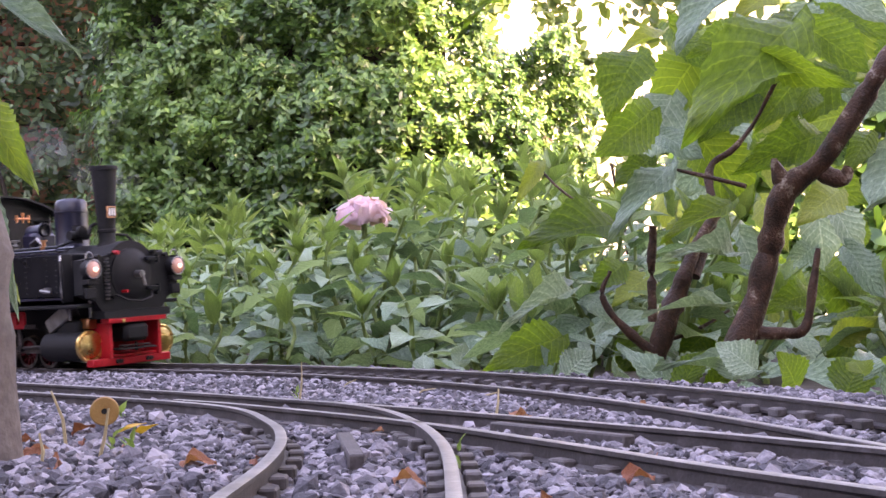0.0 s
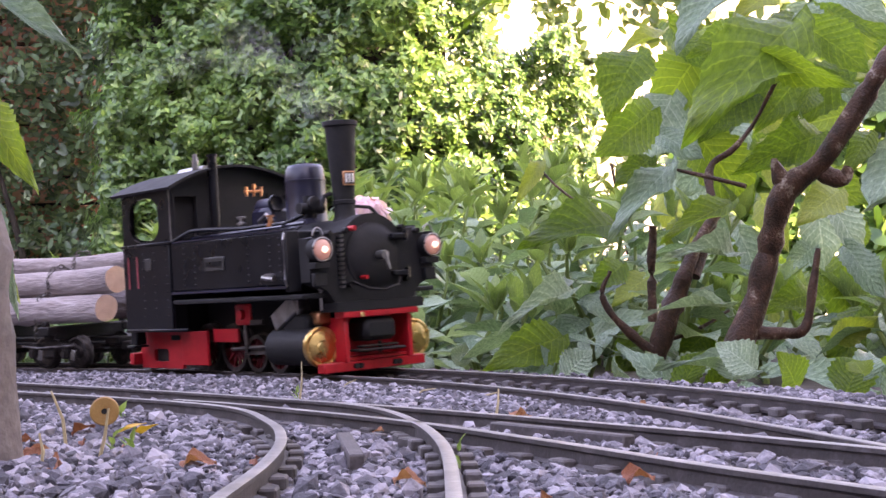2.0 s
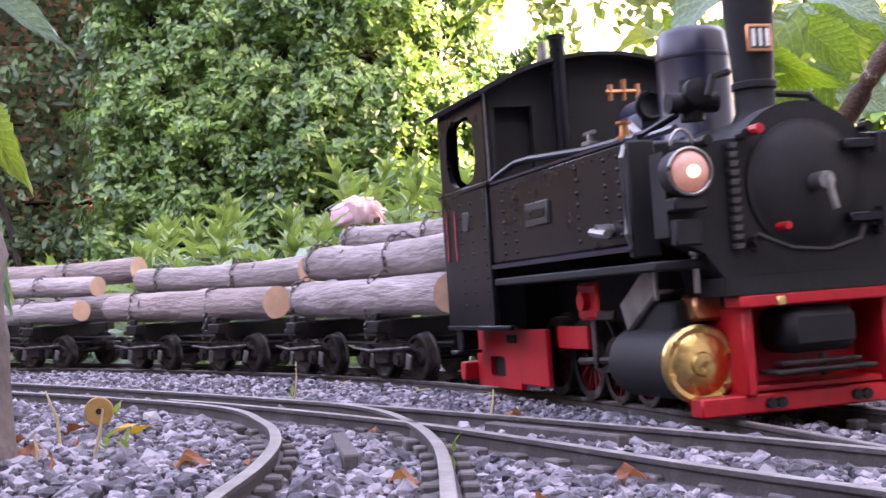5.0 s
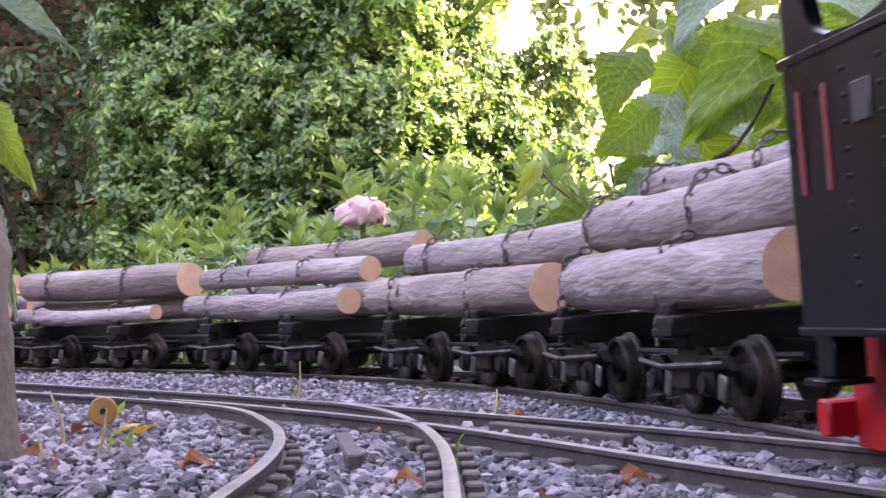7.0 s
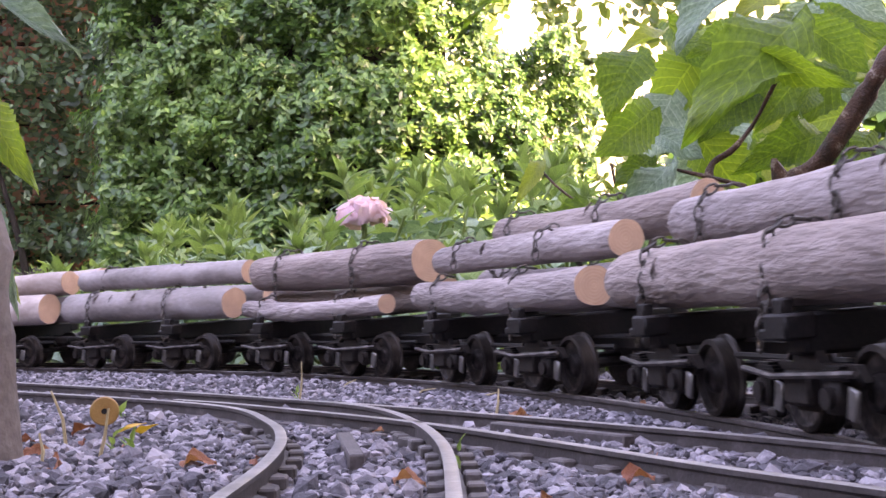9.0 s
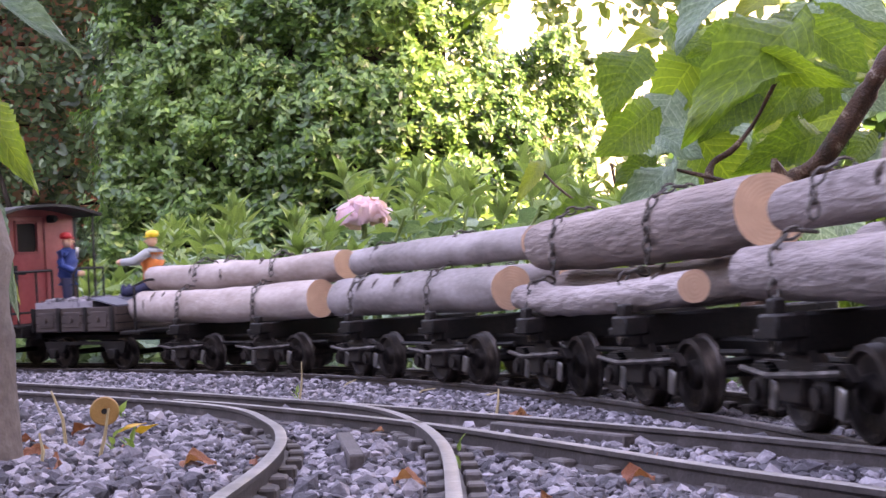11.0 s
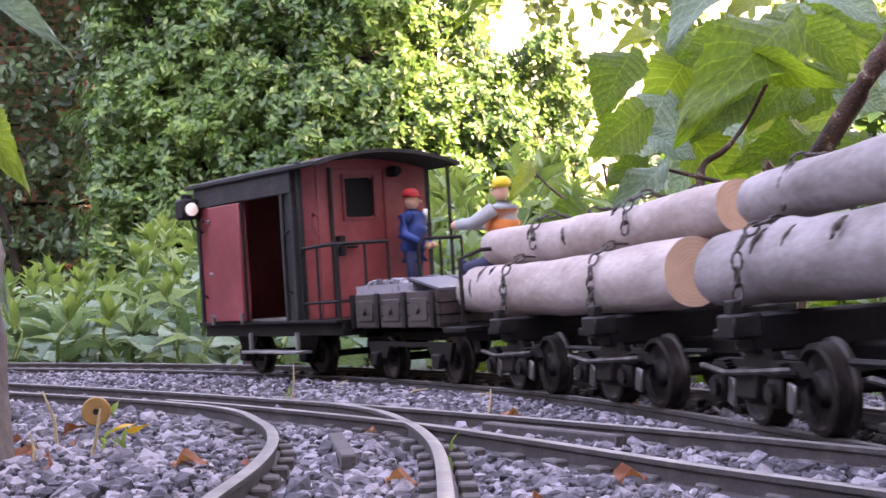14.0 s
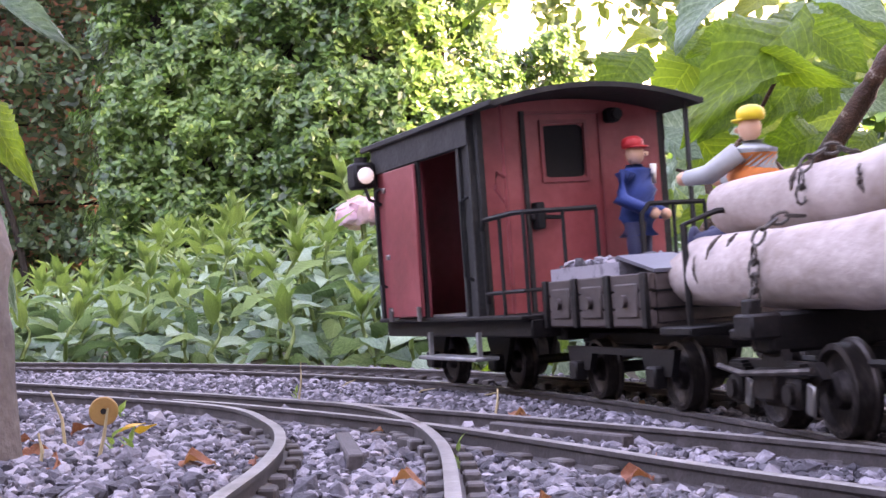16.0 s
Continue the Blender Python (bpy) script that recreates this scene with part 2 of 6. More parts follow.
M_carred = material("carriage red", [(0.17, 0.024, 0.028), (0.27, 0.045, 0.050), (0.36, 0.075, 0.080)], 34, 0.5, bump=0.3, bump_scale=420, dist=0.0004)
# the carriage red lifted in colour, for sun on the platform end
M_carred_sunlit = material("bright red", [(0.22, 0.032, 0.035), (0.34, 0.060, 0.062), (0.44, 0.10, 0.10)], 34, 0.45, bump=0.3, bump_scale=420, dist=0.0004)
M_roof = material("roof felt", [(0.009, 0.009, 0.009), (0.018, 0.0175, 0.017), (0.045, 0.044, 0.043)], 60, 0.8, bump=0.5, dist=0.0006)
M_gondola = material("grey brown boards", [(0.030, 0.020, 0.018), (0.058, 0.040, 0.036), (0.10, 0.072, 0.066)], 60, 0.7, bump=0.4, stretch=(0.3, 1, 1), dist=0.0006)
M_dark = material("dark inside", [(0.006, 0.005, 0.005), (0.012, 0.010, 0.010)], 60, 0.9, bump=0)
M_blueseat = material("blue cloth", [(0.02, 0.03, 0.16), (0.03, 0.05, 0.25)], 90, 0.8, bump=0.2)
M_cut = material("cut wood", [(0.42, 0.24, 0.14), (0.62, 0.38, 0.24), (0.72, 0.50, 0.36)], 160, 0.75, bump=0.3, spread=0.25, dist=0.0004)
M_bark = {}
for key, cs in {"grey": [(0.115, 0.088, 0.082), (0.275, 0.227, 0.222), (0.45, 0.39, 0.385)], "brown": [(0.11, 0.082, 0.075), (0.24, 0.185, 0.17), (0.38, 0.31, 0.29)],
                "smooth": [(0.095, 0.074, 0.066), (0.235, 0.20, 0.196), (0.38, 0.335, 0.335)],
                "pale": [(0.20, 0.14, 0.115), (0.37, 0.295, 0.268), (0.53, 0.45, 0.425)]}.items():
    M_bark[key] = material(key + " bark", cs, 70, 0.85, bump=1.0, bump_scale=380, stretch=(0.22, 1, 1), dist=0.0024) if key in ("grey", "brown") else material(key + " bark", cs, 55, 0.7, bump=0.55, bump_scale=330, stretch=(0.5, 1, 1), dist=0.0009)
M_skin = material("painted skin", [(0.62, 0.32, 0.20), (0.7, 0.4, 0.27)], 90, 0.6, bump=0.05)
M_leaf = material("broad leaf", [(0.068, 0.140, 0.082), (0.150, 0.255, 0.165), (0.29, 0.41, 0.29)], 30, 0.32, bump=0.7, spread=0.75, translucent=0.24, veins=0.4, dist=0.0012)
M_leafy = material("young leaf", [(0.12, 0.17, 0.03), (0.20, 0.26, 0.045), (0.30, 0.35, 0.075)], 30, 0.45, bump=0.5, spread=0.4, translucent=0.38, veins=0.35, dist=0.0012)
M_bigleaf = material("large leaf", [(0.060, 0.130, 0.014), (0.12, 0.225, 0.026), (0.19, 0.30, 0.042)], 22, 0.45, bump=0.8, spread=0.6, translucent=0.45, veins=0.5, dist=0.004)
# paler and bluer than the large leaf: sky reflection put into the colour
M_skyleaf = material("sky-tinted leaf", [(0.085, 0.16, 0.098), (0.16, 0.26, 0.175), (0.28, 0.38, 0.285)], 22, 0.32, bump=0.5, spread=0.4, translucent=0.2, veins=0.5, dist=0.006)
M_hedge = material("hedge leaf", [(0.028, 0.088, 0.024), (0.064, 0.160, 0.040), (0.150, 0.285, 0.075)], 3, 0.30, bump=0, spread=0.6, island=True, translucent=0.24)
M_shrub = material("dark shrub leaf", [(0.034, 0.075, 0.037), (0.075, 0.145, 0.066), (0.15, 0.245, 0.11)], 3, 0.4, bump=0, spread=0.55, island=True, translucent=0.2)
M_young = material("young perennial leaf", [(0.09, 0.165, 0.055), (0.155, 0.25, 0.085), (0.24, 0.34, 0.12)], 30, 0.42, bump=0.5, spread=0.4, translucent=0.3, veins=0.35, dist=0.0012)
M_smoke = bpy.data.materials.new("thin smoke")
M_farleaf = material("far leaf", [(0.05, 0.10, 0.03), (0.09, 0.16, 0.05), (0.15, 0.22, 0.07)], 3, 0.45, bump=0, spread=0.5, island=True, translucent=0.35)
M_twig_shade = material("twigs and hedge shade", [(0.012, 0.010, 0.007), (0.03, 0.024, 0.017), (0.05, 0.04, 0.028)], 25, 0.95, bump=0.5, dist=0.01)
M_branch = material("red brown branch", [(0.016, 0.0075, 0.0036), (0.042, 0.0175, 0.0085), (0.085, 0.036, 0.020), (0.42, 0.34, 0.27)], 100, 0.5, spec=0.3, bump=0.6, detail=7, dist=0.0018)
M_stem = material("green stem", [(0.12, 0.19, 0.05), (0.2, 0.28, 0.09)], 80, 0.55, bump=0.2, translucent=0.1)
M_trunk = material("grey stem", [(0.09, 0.066, 0.056), (0.17, 0.135, 0.12), (0.28, 0.24, 0.22)], 60, 0.85, bump=0.6, dist=0.001)
M_petal = material("pink petal", [(0.58, 0.36, 0.50), (0.70, 0.49, 0.62), (0.80, 0.64, 0.74)], 40, 0.6, bump=0.15, translucent=0.3)
M_dry = material("dry leaf", [(0.13, 0.040, 0.025), (0.30, 0.095, 0.055), (0.42, 0.20, 0.12)], 90, 0.7, bump=0.5, spread=0.4, translucent=0.2)
M_yellow = material("yellow leaf", [(0.5, 0.24, 0.03), (0.62, 0.36, 0.05)], 90, 0.6, bump=0.3, translucent=0.2)
M_straw = material("straw", [(0.32, 0.24, 0.12), (0.48, 0.38, 0.22)], 120, 0.7, bump=0.2)
M_disc = material("wooden disc", [(0.27, 0.13, 0.035), (0.38, 0.21, 0.065)], 160, 0.5, bump=0.2)
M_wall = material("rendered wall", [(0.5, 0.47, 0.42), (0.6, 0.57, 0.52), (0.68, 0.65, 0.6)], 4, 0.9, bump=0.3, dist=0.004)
# darkened copy of the wall render, so unseen walls throw back little light
M_wall_lowbounce = material("low bounce wall", [(0.02, 0.024, 0.016), (0.035, 0.04, 0.028), (0.055, 0.06, 0.042)], 4, 0.9, bump=0.3, dist=0.004)
M_brick = material("old brick", [(0.22, 0.10, 0.06), (0.34, 0.17, 0.10), (0.42, 0.24, 0.16)], 9, 0.9, bump=0.5, spread=0.4, dist=0.003)

# ---- ground, walls and the far garden ----
bm = bmesh.new()
bmesh.ops.create_grid(bm, x_segments=2, y_segments=2, size=400)
bmesh.ops.translate(bm, verts=bm.verts, vec=(0, 0, -0.016))
tagged(part("ground", bm, M_soil, smooth=0), "bare dark garden soil under the ballast and plants", "ground", kind="structure")


def wall(name, x0, x1, y0, y1, h, mat, label):
    bm = bmesh.new()
    box(bm, x0, x1, y0, y1, -0.05, h)
    box(bm, x0 - 0.03, x1 + 0.03, y0 - 0.03, y1 + 0.03, h, h + 0.05)
    return tagged(part(name, bm, mat, smooth=0), label, "wall", kind="structure")


# unseen wall added to keep the sun off the railway and left hedge
wall("shade_wall_east", 1.5, 1.7, -3.2, 1.51, 4.0, M_wall, "plain unseen wall added to shade the railway")
# two unseen walls added: both dark against bounce, the south one blocks sun
wall("added_wall_west", -3.4, -3.2, -3.2, 6.0, 1.3, M_wall_lowbounce, "plain dark unseen wall added to close the garden and hold back light")
wall("shade_wall_south", -3.4, 1.7, -3.4, -3.2, 2.6, M_wall_lowbounce, "plain dark unseen wall added to close the garden and hold back light")
wall("wall_north", -3.4, 5.0, 6.0, 6.2, 2.3, M_wall, "sunlit pale rendered wall behind the shrubs")

# a brick wall behind the dark shrub, with its courses
bw = part("wall_brick", (lambda b: (box(b, -2.6, -0.62, 3.62, 3.8, -0.05, 1.6), b)[1])(bmesh.new()), M_twig_shade, smooth=0)
tagged(bw, "weathered red brick wall behind the dark shrub", "wall", kind="structure")
b0 = bmesh.new()
box(b0, -0.105, 0.105, -0.02, 0.02, -0.031, 0.031, 0.003)
me_brick = bpy.data.meshes.new("brick")
b0.to_mesh(me_brick)
b0.free()
me_brick.materials.append(M_brick)
for row in range(15):
    for col in range(9):
        x = -2.5 + col * 0.22 + (0.11 if row % 2 else 0)
        if x < -0.72:
            shared("brick", me_brick, bw, Matrix.Translation((x, 3.604 + 0.003 * random.random(), 0.035 + row * 0.072)))


# ---- leaves in numbers ----
def leaf_outline(n, wide, tip=1.6):
    """Half widths of a leaf at n stations from stalk to tip."""
    out = []
    for i in range(n):
        u = i / (n - 1)
        w = wide * (math.sin(math.pi * u ** 0.75) ** 0.8) * (1 - u ** (tip * 2.2) * 0.3)
        out.append(max(w, 0.0015 * wide))
    return out


LEAF_COLUMNS = (-1, -0.88, -0.5, 0, 0.5, 0.88, 1)


def leaf_mesh(name, mat, length, wide, droop=0.3, fold=0.25, n=11, serr=0.06, wave=0.05, twist=0.0, heart=0.0):
    """One curved leaf that grows from the origin along x, with its face up."""
    vs, fs, uv = [], [], []
    ws = leaf_outline(n, wide)
    z = 0.0
    x = 0.0
    for i in range(n):
        u = i / (n - 1)
        a = 0.25 - droop * 2.2 * u
        if i:
            x += length / (n - 1) * math.cos(a)
            z += length / (n - 1) * math.sin(a)
        for v in LEAF_COLUMNS:
            w = ws[i] * (1 + (serr * (1.6 if i % 2 else -1.2) if abs(v) == 1 and 0 < i < n - 1 else 0))
            y = w * v
            lift = abs(v) * w * fold + wave * wide * math.sin(u * 9 + v * 2.1) * abs(v)
            back = -heart * length * abs(v) * (1 - u) ** 6
            vs.append((x + back - abs(v) * 0.05 * length * math.sin(math.pi * u), y * math.cos(twist * u) - lift * math.sin(twist * u), z + lift * math.cos(twist * u) + y * math.sin(twist * u)))
            uv.append((u, 0.5 + v / 2))
    c = len(LEAF_COLUMNS)
    for i in range(n - 1):
        for j in range(c - 1):
            a = i * c + j
            fs.append((a, a + 1, a + c + 1, a + c))
    ob = raw(name, vs, fs, mat, uvs=uv)
    me = ob.data
    bpy.data.objects.remove(ob)
    return me


def leaf_cloud(name, mat, centres, normals, size, parent=None, jitter=0.9, slim=0.45, seed=1, ways=None):
    """Many small bent leaves, each of six corners, at centres, facing roughly along normals."""
    rng = np.random.default_rng(seed)
    n = len(centres)
    nor = normals + rng.normal(0, jitter, (n, 3))
    nor /= np.linalg.norm(nor, axis=1)[:, None] + 1e-9
    t = rng.normal(0, 1, (n, 3)) if ways is None else np.array(ways)
    t -= (t * nor).sum(1)[:, None] * nor
    t /= np.linalg.norm(t, axis=1)[:, None] + 1e-9
    b = np.cross(nor, t)
    s = size * rng.uniform(0.65, 1.25, n)[:, None]
    w = s * slim * rng.uniform(0.8, 1.2, n)[:, None]
    bend = nor * s * rng.uniform(-0.12, 0.3, n)[:, None]
    P = np.stack([centres - t * s, centres - t * s * 0.35 + b * w, centres - t * s * 0.35 - b * w,
                  centres + t * s * 0.45 + b * w * 0.85 - bend * 0.3, centres + t * s * 0.45 - b * w * 0.85 - bend * 0.3, centres + t * s - bend,
                  centres - t * s * 0.35 - nor * w * 0.22, centres + t * s * 0.45 - nor * w * 0.22 - bend * 0.3], 1).reshape(-1, 3)
    k = np.arange(n)[:, None] * 8
    F = np.concatenate([k + np.array([[0, 6, 1, 1]]), k + np.array([[0, 2, 6, 6]]), k + np.array([[1, 6, 7, 3]]), k + np.array([[6, 2, 4, 7]]), k + np.array([[3, 7, 5, 5]]), k + np.array([[7, 4, 5, 5]])], 1).reshape(-1, 6, 4)
    faces = []
    for f in F:
        for q in f:
            faces.append(tuple(q[:3]) if q[2] == q[3] else tuple(q))
    ob = raw(name, P.tolist(), [tuple(int(v) for v in f) for f in faces], mat, parent)
    return ob


def field(x, y, z, f, seed=0.0):
    return noise.noise(Vector((x * f + seed, y * f + seed * 0.7, z * f - seed)))


def foliage_face(count, where, clump, seed, gap=-0.25):
    """Points on a bumpy leafy face; where(u, v) gives a place and its outward normal. Thin spots stay open."""
    rng = np.random.default_rng(seed)
    C, Nn = [], []
    while len(C) < count:
        u, v = rng.random(), rng.random()
        p, q = where(u, v)
        if p is None:
            continue
        d = field(p[0], p[1], p[2], clump, seed) + 0.6 * field(p[0], p[1], p[2], clump * 2.7, seed + 5)
        if d < gap + 0.35 * (rng.random() - 0.5):
            continue
        off = 0.10 * d - 0.06 * rng.random()
        C.append([p[k] + q[k] * off + rng.normal(0, 0.008) for k in range(3)])
        Nn.append([q[0], q[1], q[2] + 0.55])
    return np.array(C), np.array(Nn)


# ---- the clipped hedge: its face bows back to the right, where the sun reaches it ----
def hedge_top(x):
    return 1.15 if x < 0.10 else 0.60 - 1.2 * max(0.0, x - 0.27) + 0.03 * math.sin(31 * x)


def hedge_face(u, v, clip=True):
    x = -0.735 + 1.065 * u
    z = -0.01 + (0.84 if clip else 1.15) * v
    if clip and z > hedge_top(x):
        return None, None
    back = max(0.0, x + 0.02)
    left = max(0.0, -0.66 - x)
    y = 2.62 + 0.75 * back ** 1.35 + 3.6 * left ** 1.2 + 0.04 * math.sin(7 * x)
    nx = 0.75 * 1.35 * back ** 0.35 - (1.8 if left > 0.02 else 0)
    L = math.hypot(nx, 1)
    return (x, y, z), (nx / L, -1 / L, 0.05)


def shoots(count, where, clump, seed, gap, size, deep=0.06):
    """Young shoots on a leafy face, each a rosette of leaves that point outward round its tip."""
    rng = np.random.default_rng(seed)
    C, Nn, T = [], [], []
    while count:
        p, q = where(rng.random(), rng.random())
        if p is None:
            continue
        d = field(p[0], p[1], p[2], clump, seed) + 0.7 * field(p[0], p[1], p[2], clump * 2.6, seed + 5)
        if d < gap + 0.3 * (rng.random() - 0.5):
            continue
        count -= 1
        n = Vector(q) + Vector(rng.normal(0, 0.32, 3)) + Vector((0, 0, 0.35))
        n.normalize()
        c = Vector(p) + Vector(q) * (deep * d - deep * 1.1 * rng.random() ** 1.5)
        side = n.orthogonal().normalized()
        other = n.cross(side)
        turn = rng.random() * 6.28
        for k in range(9):
            a = turn + 2.4 * k
            lean = radians(78 - 6.5 * k + rng.normal(0, 8))
            t = (side * math.cos(a) + other * math.sin(a)) * math.sin(lean) + n * math.cos(lean)
            C.append(c + t * size * 1.05 + n * (k - 6) * size * 0.28)
            T.append(t)
            Nn.append(n)
    return np.array(C), np.array(Nn), np.array(T)


hedge = thing("hedge", "dense clipped evergreen hedge, partly sunlit", "hedge")
hc, hn, ht = shoots(9800, hedge_face, 10.0, 3, -0.62, 0.0090)
tagged(leaf_cloud("foliage", M_hedge, hc, hn, 0.0090, hedge, jitter=0.22, slim=0.40, seed=4, ways=ht), kind="stuff")
# dark shell for the shade between leaves, raised unseen to shade the shrub
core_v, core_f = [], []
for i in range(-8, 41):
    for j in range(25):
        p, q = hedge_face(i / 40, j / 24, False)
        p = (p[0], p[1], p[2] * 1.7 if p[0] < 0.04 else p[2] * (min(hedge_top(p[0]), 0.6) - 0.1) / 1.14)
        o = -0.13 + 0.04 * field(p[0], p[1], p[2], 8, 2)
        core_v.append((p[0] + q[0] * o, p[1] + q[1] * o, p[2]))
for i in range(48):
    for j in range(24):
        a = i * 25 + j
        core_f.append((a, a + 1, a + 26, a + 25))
raw("shade_core", core_v, core_f, M_twig_shade, hedge)

# the dark shrub behind, and sunlit shrubs beyond the hedge's end
def shrub_face(u, v):
    x = -1.9 + 1.45 * u
    return (x, 3.35 + 0.12 * math.sin(5 * x), -0.01 + 1.25 * v), (0.1, -1, 0.1)


shrub = thing("dark_shrub", "dark loose evergreen shrub before a brick wall", "shrub")
sc, sn = foliage_face(24000, shrub_face, 7.0, 11, gap=-0.55)
tagged(leaf_cloud("foliage", M_shrub, sc, sn, 0.0150, shrub, seed=6), kind="stuff")


def bright_face(u, v):
    x = 0.05 + 2.3 * u
    return (x, 4.1 + 0.25 * math.sin(4 * x), -0.01 + 1.5 * v), (0.3, -1, 0.1)


bright = thing("sunlit_shrub", "sunlit yellow-green shrub beyond the hedge", "shrub")
sc, sn = foliage_face(7500, bright_face, 5.0, 17, gap=-0.08)
tagged(leaf_cloud("foliage", M_farleaf, sc, sn, 0.03, bright, seed=8), kind="stuff")


def stems(parent, x0, x1, y, h, seed):
    rnd = random.Random(seed)
    for k in range(7):
        x = x0 + (x1 - x0) * (k + 0.5) / 7
        bm = bmesh.new()
        pipe(bm, [(x, y, -0.02), (x + rnd.uniform(-0.06, 0.06), y, h * 0.5), (x + rnd.uniform(-0.12, 0.12), y - 0.03, h)], [0.012, 0.009, 0.004], 7)
        part("stem", bm, M_twig_shade, parent)


stems(shrub, -1.8, -0.6, 3.42, 0.5, 1)
stems(bright, 0.2, 2.2, 4.2, 0.5, 2)


def low_face(u, v):
    x = 0.42 + 1.0 * u
    return (x, 2.35 + 0.10 * math.sin(6 * x), -0.01 + (0.40 + 0.06 * math.sin(9 * x)) * v), (-0.1, -1, 0.2)


low = thing("low_shrub", "low loose green shrub behind the bush", "shrub")
sc, sn = foliage_face(5200, low_face, 6.0, 23, gap=-0.6)
tagged(leaf_cloud("foliage", M_hedge, sc, sn, 0.024, low, seed=12), kind="stuff")


# ---- tracks ----
RAIL = [(-0.0032, -0.0062), (0.0032, -0.0062), (0.0032, -0.0053), (0.0008, -0.0047), (0.0008, -0.0019), (0.0016, -0.0013), (0.0016, -0.0002), (0.0012, 0.0),
        (-0.0012, 0.0), (-0.0016, -0.0002), (-0.0016, -0.0013), (-0.0008, -0.0019), (-0.0008, -0.0047), (-0.0032, -0.0053)]


def sweep(poses, off):
    bm = bmesh.new()
    rings = [[bm.verts.new(m @ Vector((0, off + a, b))) for a, b in RAIL] for m in poses]
    n = len(RAIL)
    for A, B in zip(rings, rings[1:]):
        for k in range(n):
            bm.faces.new((A[k], A[(k + 1) % n], B[(k + 1) % n], B[k]))
    bm.faces.new(rings[0][::-1])
    bm.faces.new(rings[-1])
    return bm


def rail_part(bm, parent):
    """A rail: the worn head lighter than its rusty sides."""
    for f in bm.faces:
        f.normal_update()
    heads = [f.calc_center_median().z > -0.0012 and abs(f.normal.z) > 0.3 for f in bm.faces]
    ob = part("rail", bm, M_railside, parent, smooth=30)
    ob.data.materials.append(M_rail)
    ob.data.polygons.foreach_set("material_index", [1 if q else 0 for q in heads])
    return ob


b0 = bmesh.new()
box(b0, -0.0055, 0.0055, -0.043, 0.043, -0.0135, -0.0065, 0.0008)
for sgn in (-1, 1):
    for side in (-1, 1):
        box(b0, -0.0036, 0.0036, sgn * 0.0225 + side * 0.0043 - 0.0021, sgn * 0.0225 + side * 0.0043 + 0.0021, -0.0066, -0.0034, 0.0005)
me_sleeper = bpy.data.meshes.new("sleeper")
b0.to_mesh(me_sleeper)
b0.free()
me_sleeper.materials.append(M_sleeper)


def curve_poses(p, spans, step=0.008):
    """Poses along a line from (x, y, heading): spans of (length, start curvature, end curvature)."""
    x, y, th = p
    out = [pose(x, y, 0, 0, 0, math.degrees(th))]
    for length, k0, k1 in spans:
        n = max(2, round(length / step))
        for i in range(n):
            k = k0 + (k1 - k0) * (i + 0.5) / n
            ds = length / n
            th += k * ds / 2
            x, y = x + math.cos(th) * ds, y + math.sin(th) * ds
            th += k * ds / 2
            out.append(pose(x, y, 0, 0, 0, math.degrees(th)))
    return out


def tag_track(ob, label):
    return tagged(ob, label, "railway track", "narrow gauge tracks", "structure")


main = tag_track(new("track_main"), "curved model railway track with weathered rails")
mp = [on_line(s) for s in np.arange(-2.9, 1.3, 0.02)]
for off in (0.0225, -0.0225):
    rail_part(sweep(mp, off), main)
for s in np.arange(-1.2, 0.75, 0.0195):
    shared("sleeper", me_sleeper, main, on_line(s) @ pose(0, random.uniform(-0.001, 0.001), 0, 0, 0, random.uniform(-1.5, 1.5)))


def glide(pts, n=14):
    """Poses along a smooth line through a few plan points."""
    P = [Vector((*p, 0)) for p in pts]
    P = [P[0] * 2 - P[1], *P, P[-1] * 2 - P[-2]]
    out = []
    for i in range(1, len(P) - 2):
        for k in range(n):
            u = k / n
            a, b, c, d = P[i - 1:i + 3]
            p = 0.5 * ((2 * b) + (c - a) * u + (2 * a - 5 * b + 4 * c - d) * u * u + (3 * b - a - 3 * c + d) * u ** 3)
            v = 0.5 * ((c - a) + 2 * (2 * a - 5 * b + 4 * c - d) * u + 3 * (3 * b - a - 3 * c + d) * u * u)
            out.append(pose(p.x, p.y, 0, 0, 0, math.degrees(math.atan2(v.y, v.x))))
    return out


# the turnout: two stock rails, and the two that cross at the frog
turnout = tag_track(new("track_turnout"), "model railway turnout with curved weathered rails")
RAIL_C = [(-0.62, 1.15), (-0.40, 0.945), (-0.249, 0.783), (-0.132, 0.646), (-0.026, 0.508), (0.049, 0.398), (0.101, 0.312), (0.165, 0.185), (0.22, 0.05), (0.28, -0.12)]
RAIL_D = [(-0.115, 0.575), (-0.08, 0.531), (-0.016, 0.433), (0.024, 0.355), (0.055, 0.287), (0.088, 0.222), (0.14, 0.10), (0.20, -0.05)]
RAIL_E = [(-0.075, 0.572), (-0.040, 0.524), (-0.021, 0.478), (-0.009, 0.420), (-0.003, 0.372), (0.0, 0.324), (0.001, 0.25), (0.001, 0.12), (0.001, -0.1)]
RAIL_F = [(-0.65, 1.11), (-0.43, 0.90), (-0.28, 0.745), (-0.150, 0.605), (-0.085, 0.520), (-0.058, 0.440), (-0.046, 0.375), (-0.042, 0.310), (-0.043, 0.24), (-0.044, 0.12), (-0.044, -0.1)]
for pts in (RAIL_C, RAIL_D, RAIL_E, RAIL_F):
    rail_part(sweep(glide(pts), 0), turnout)
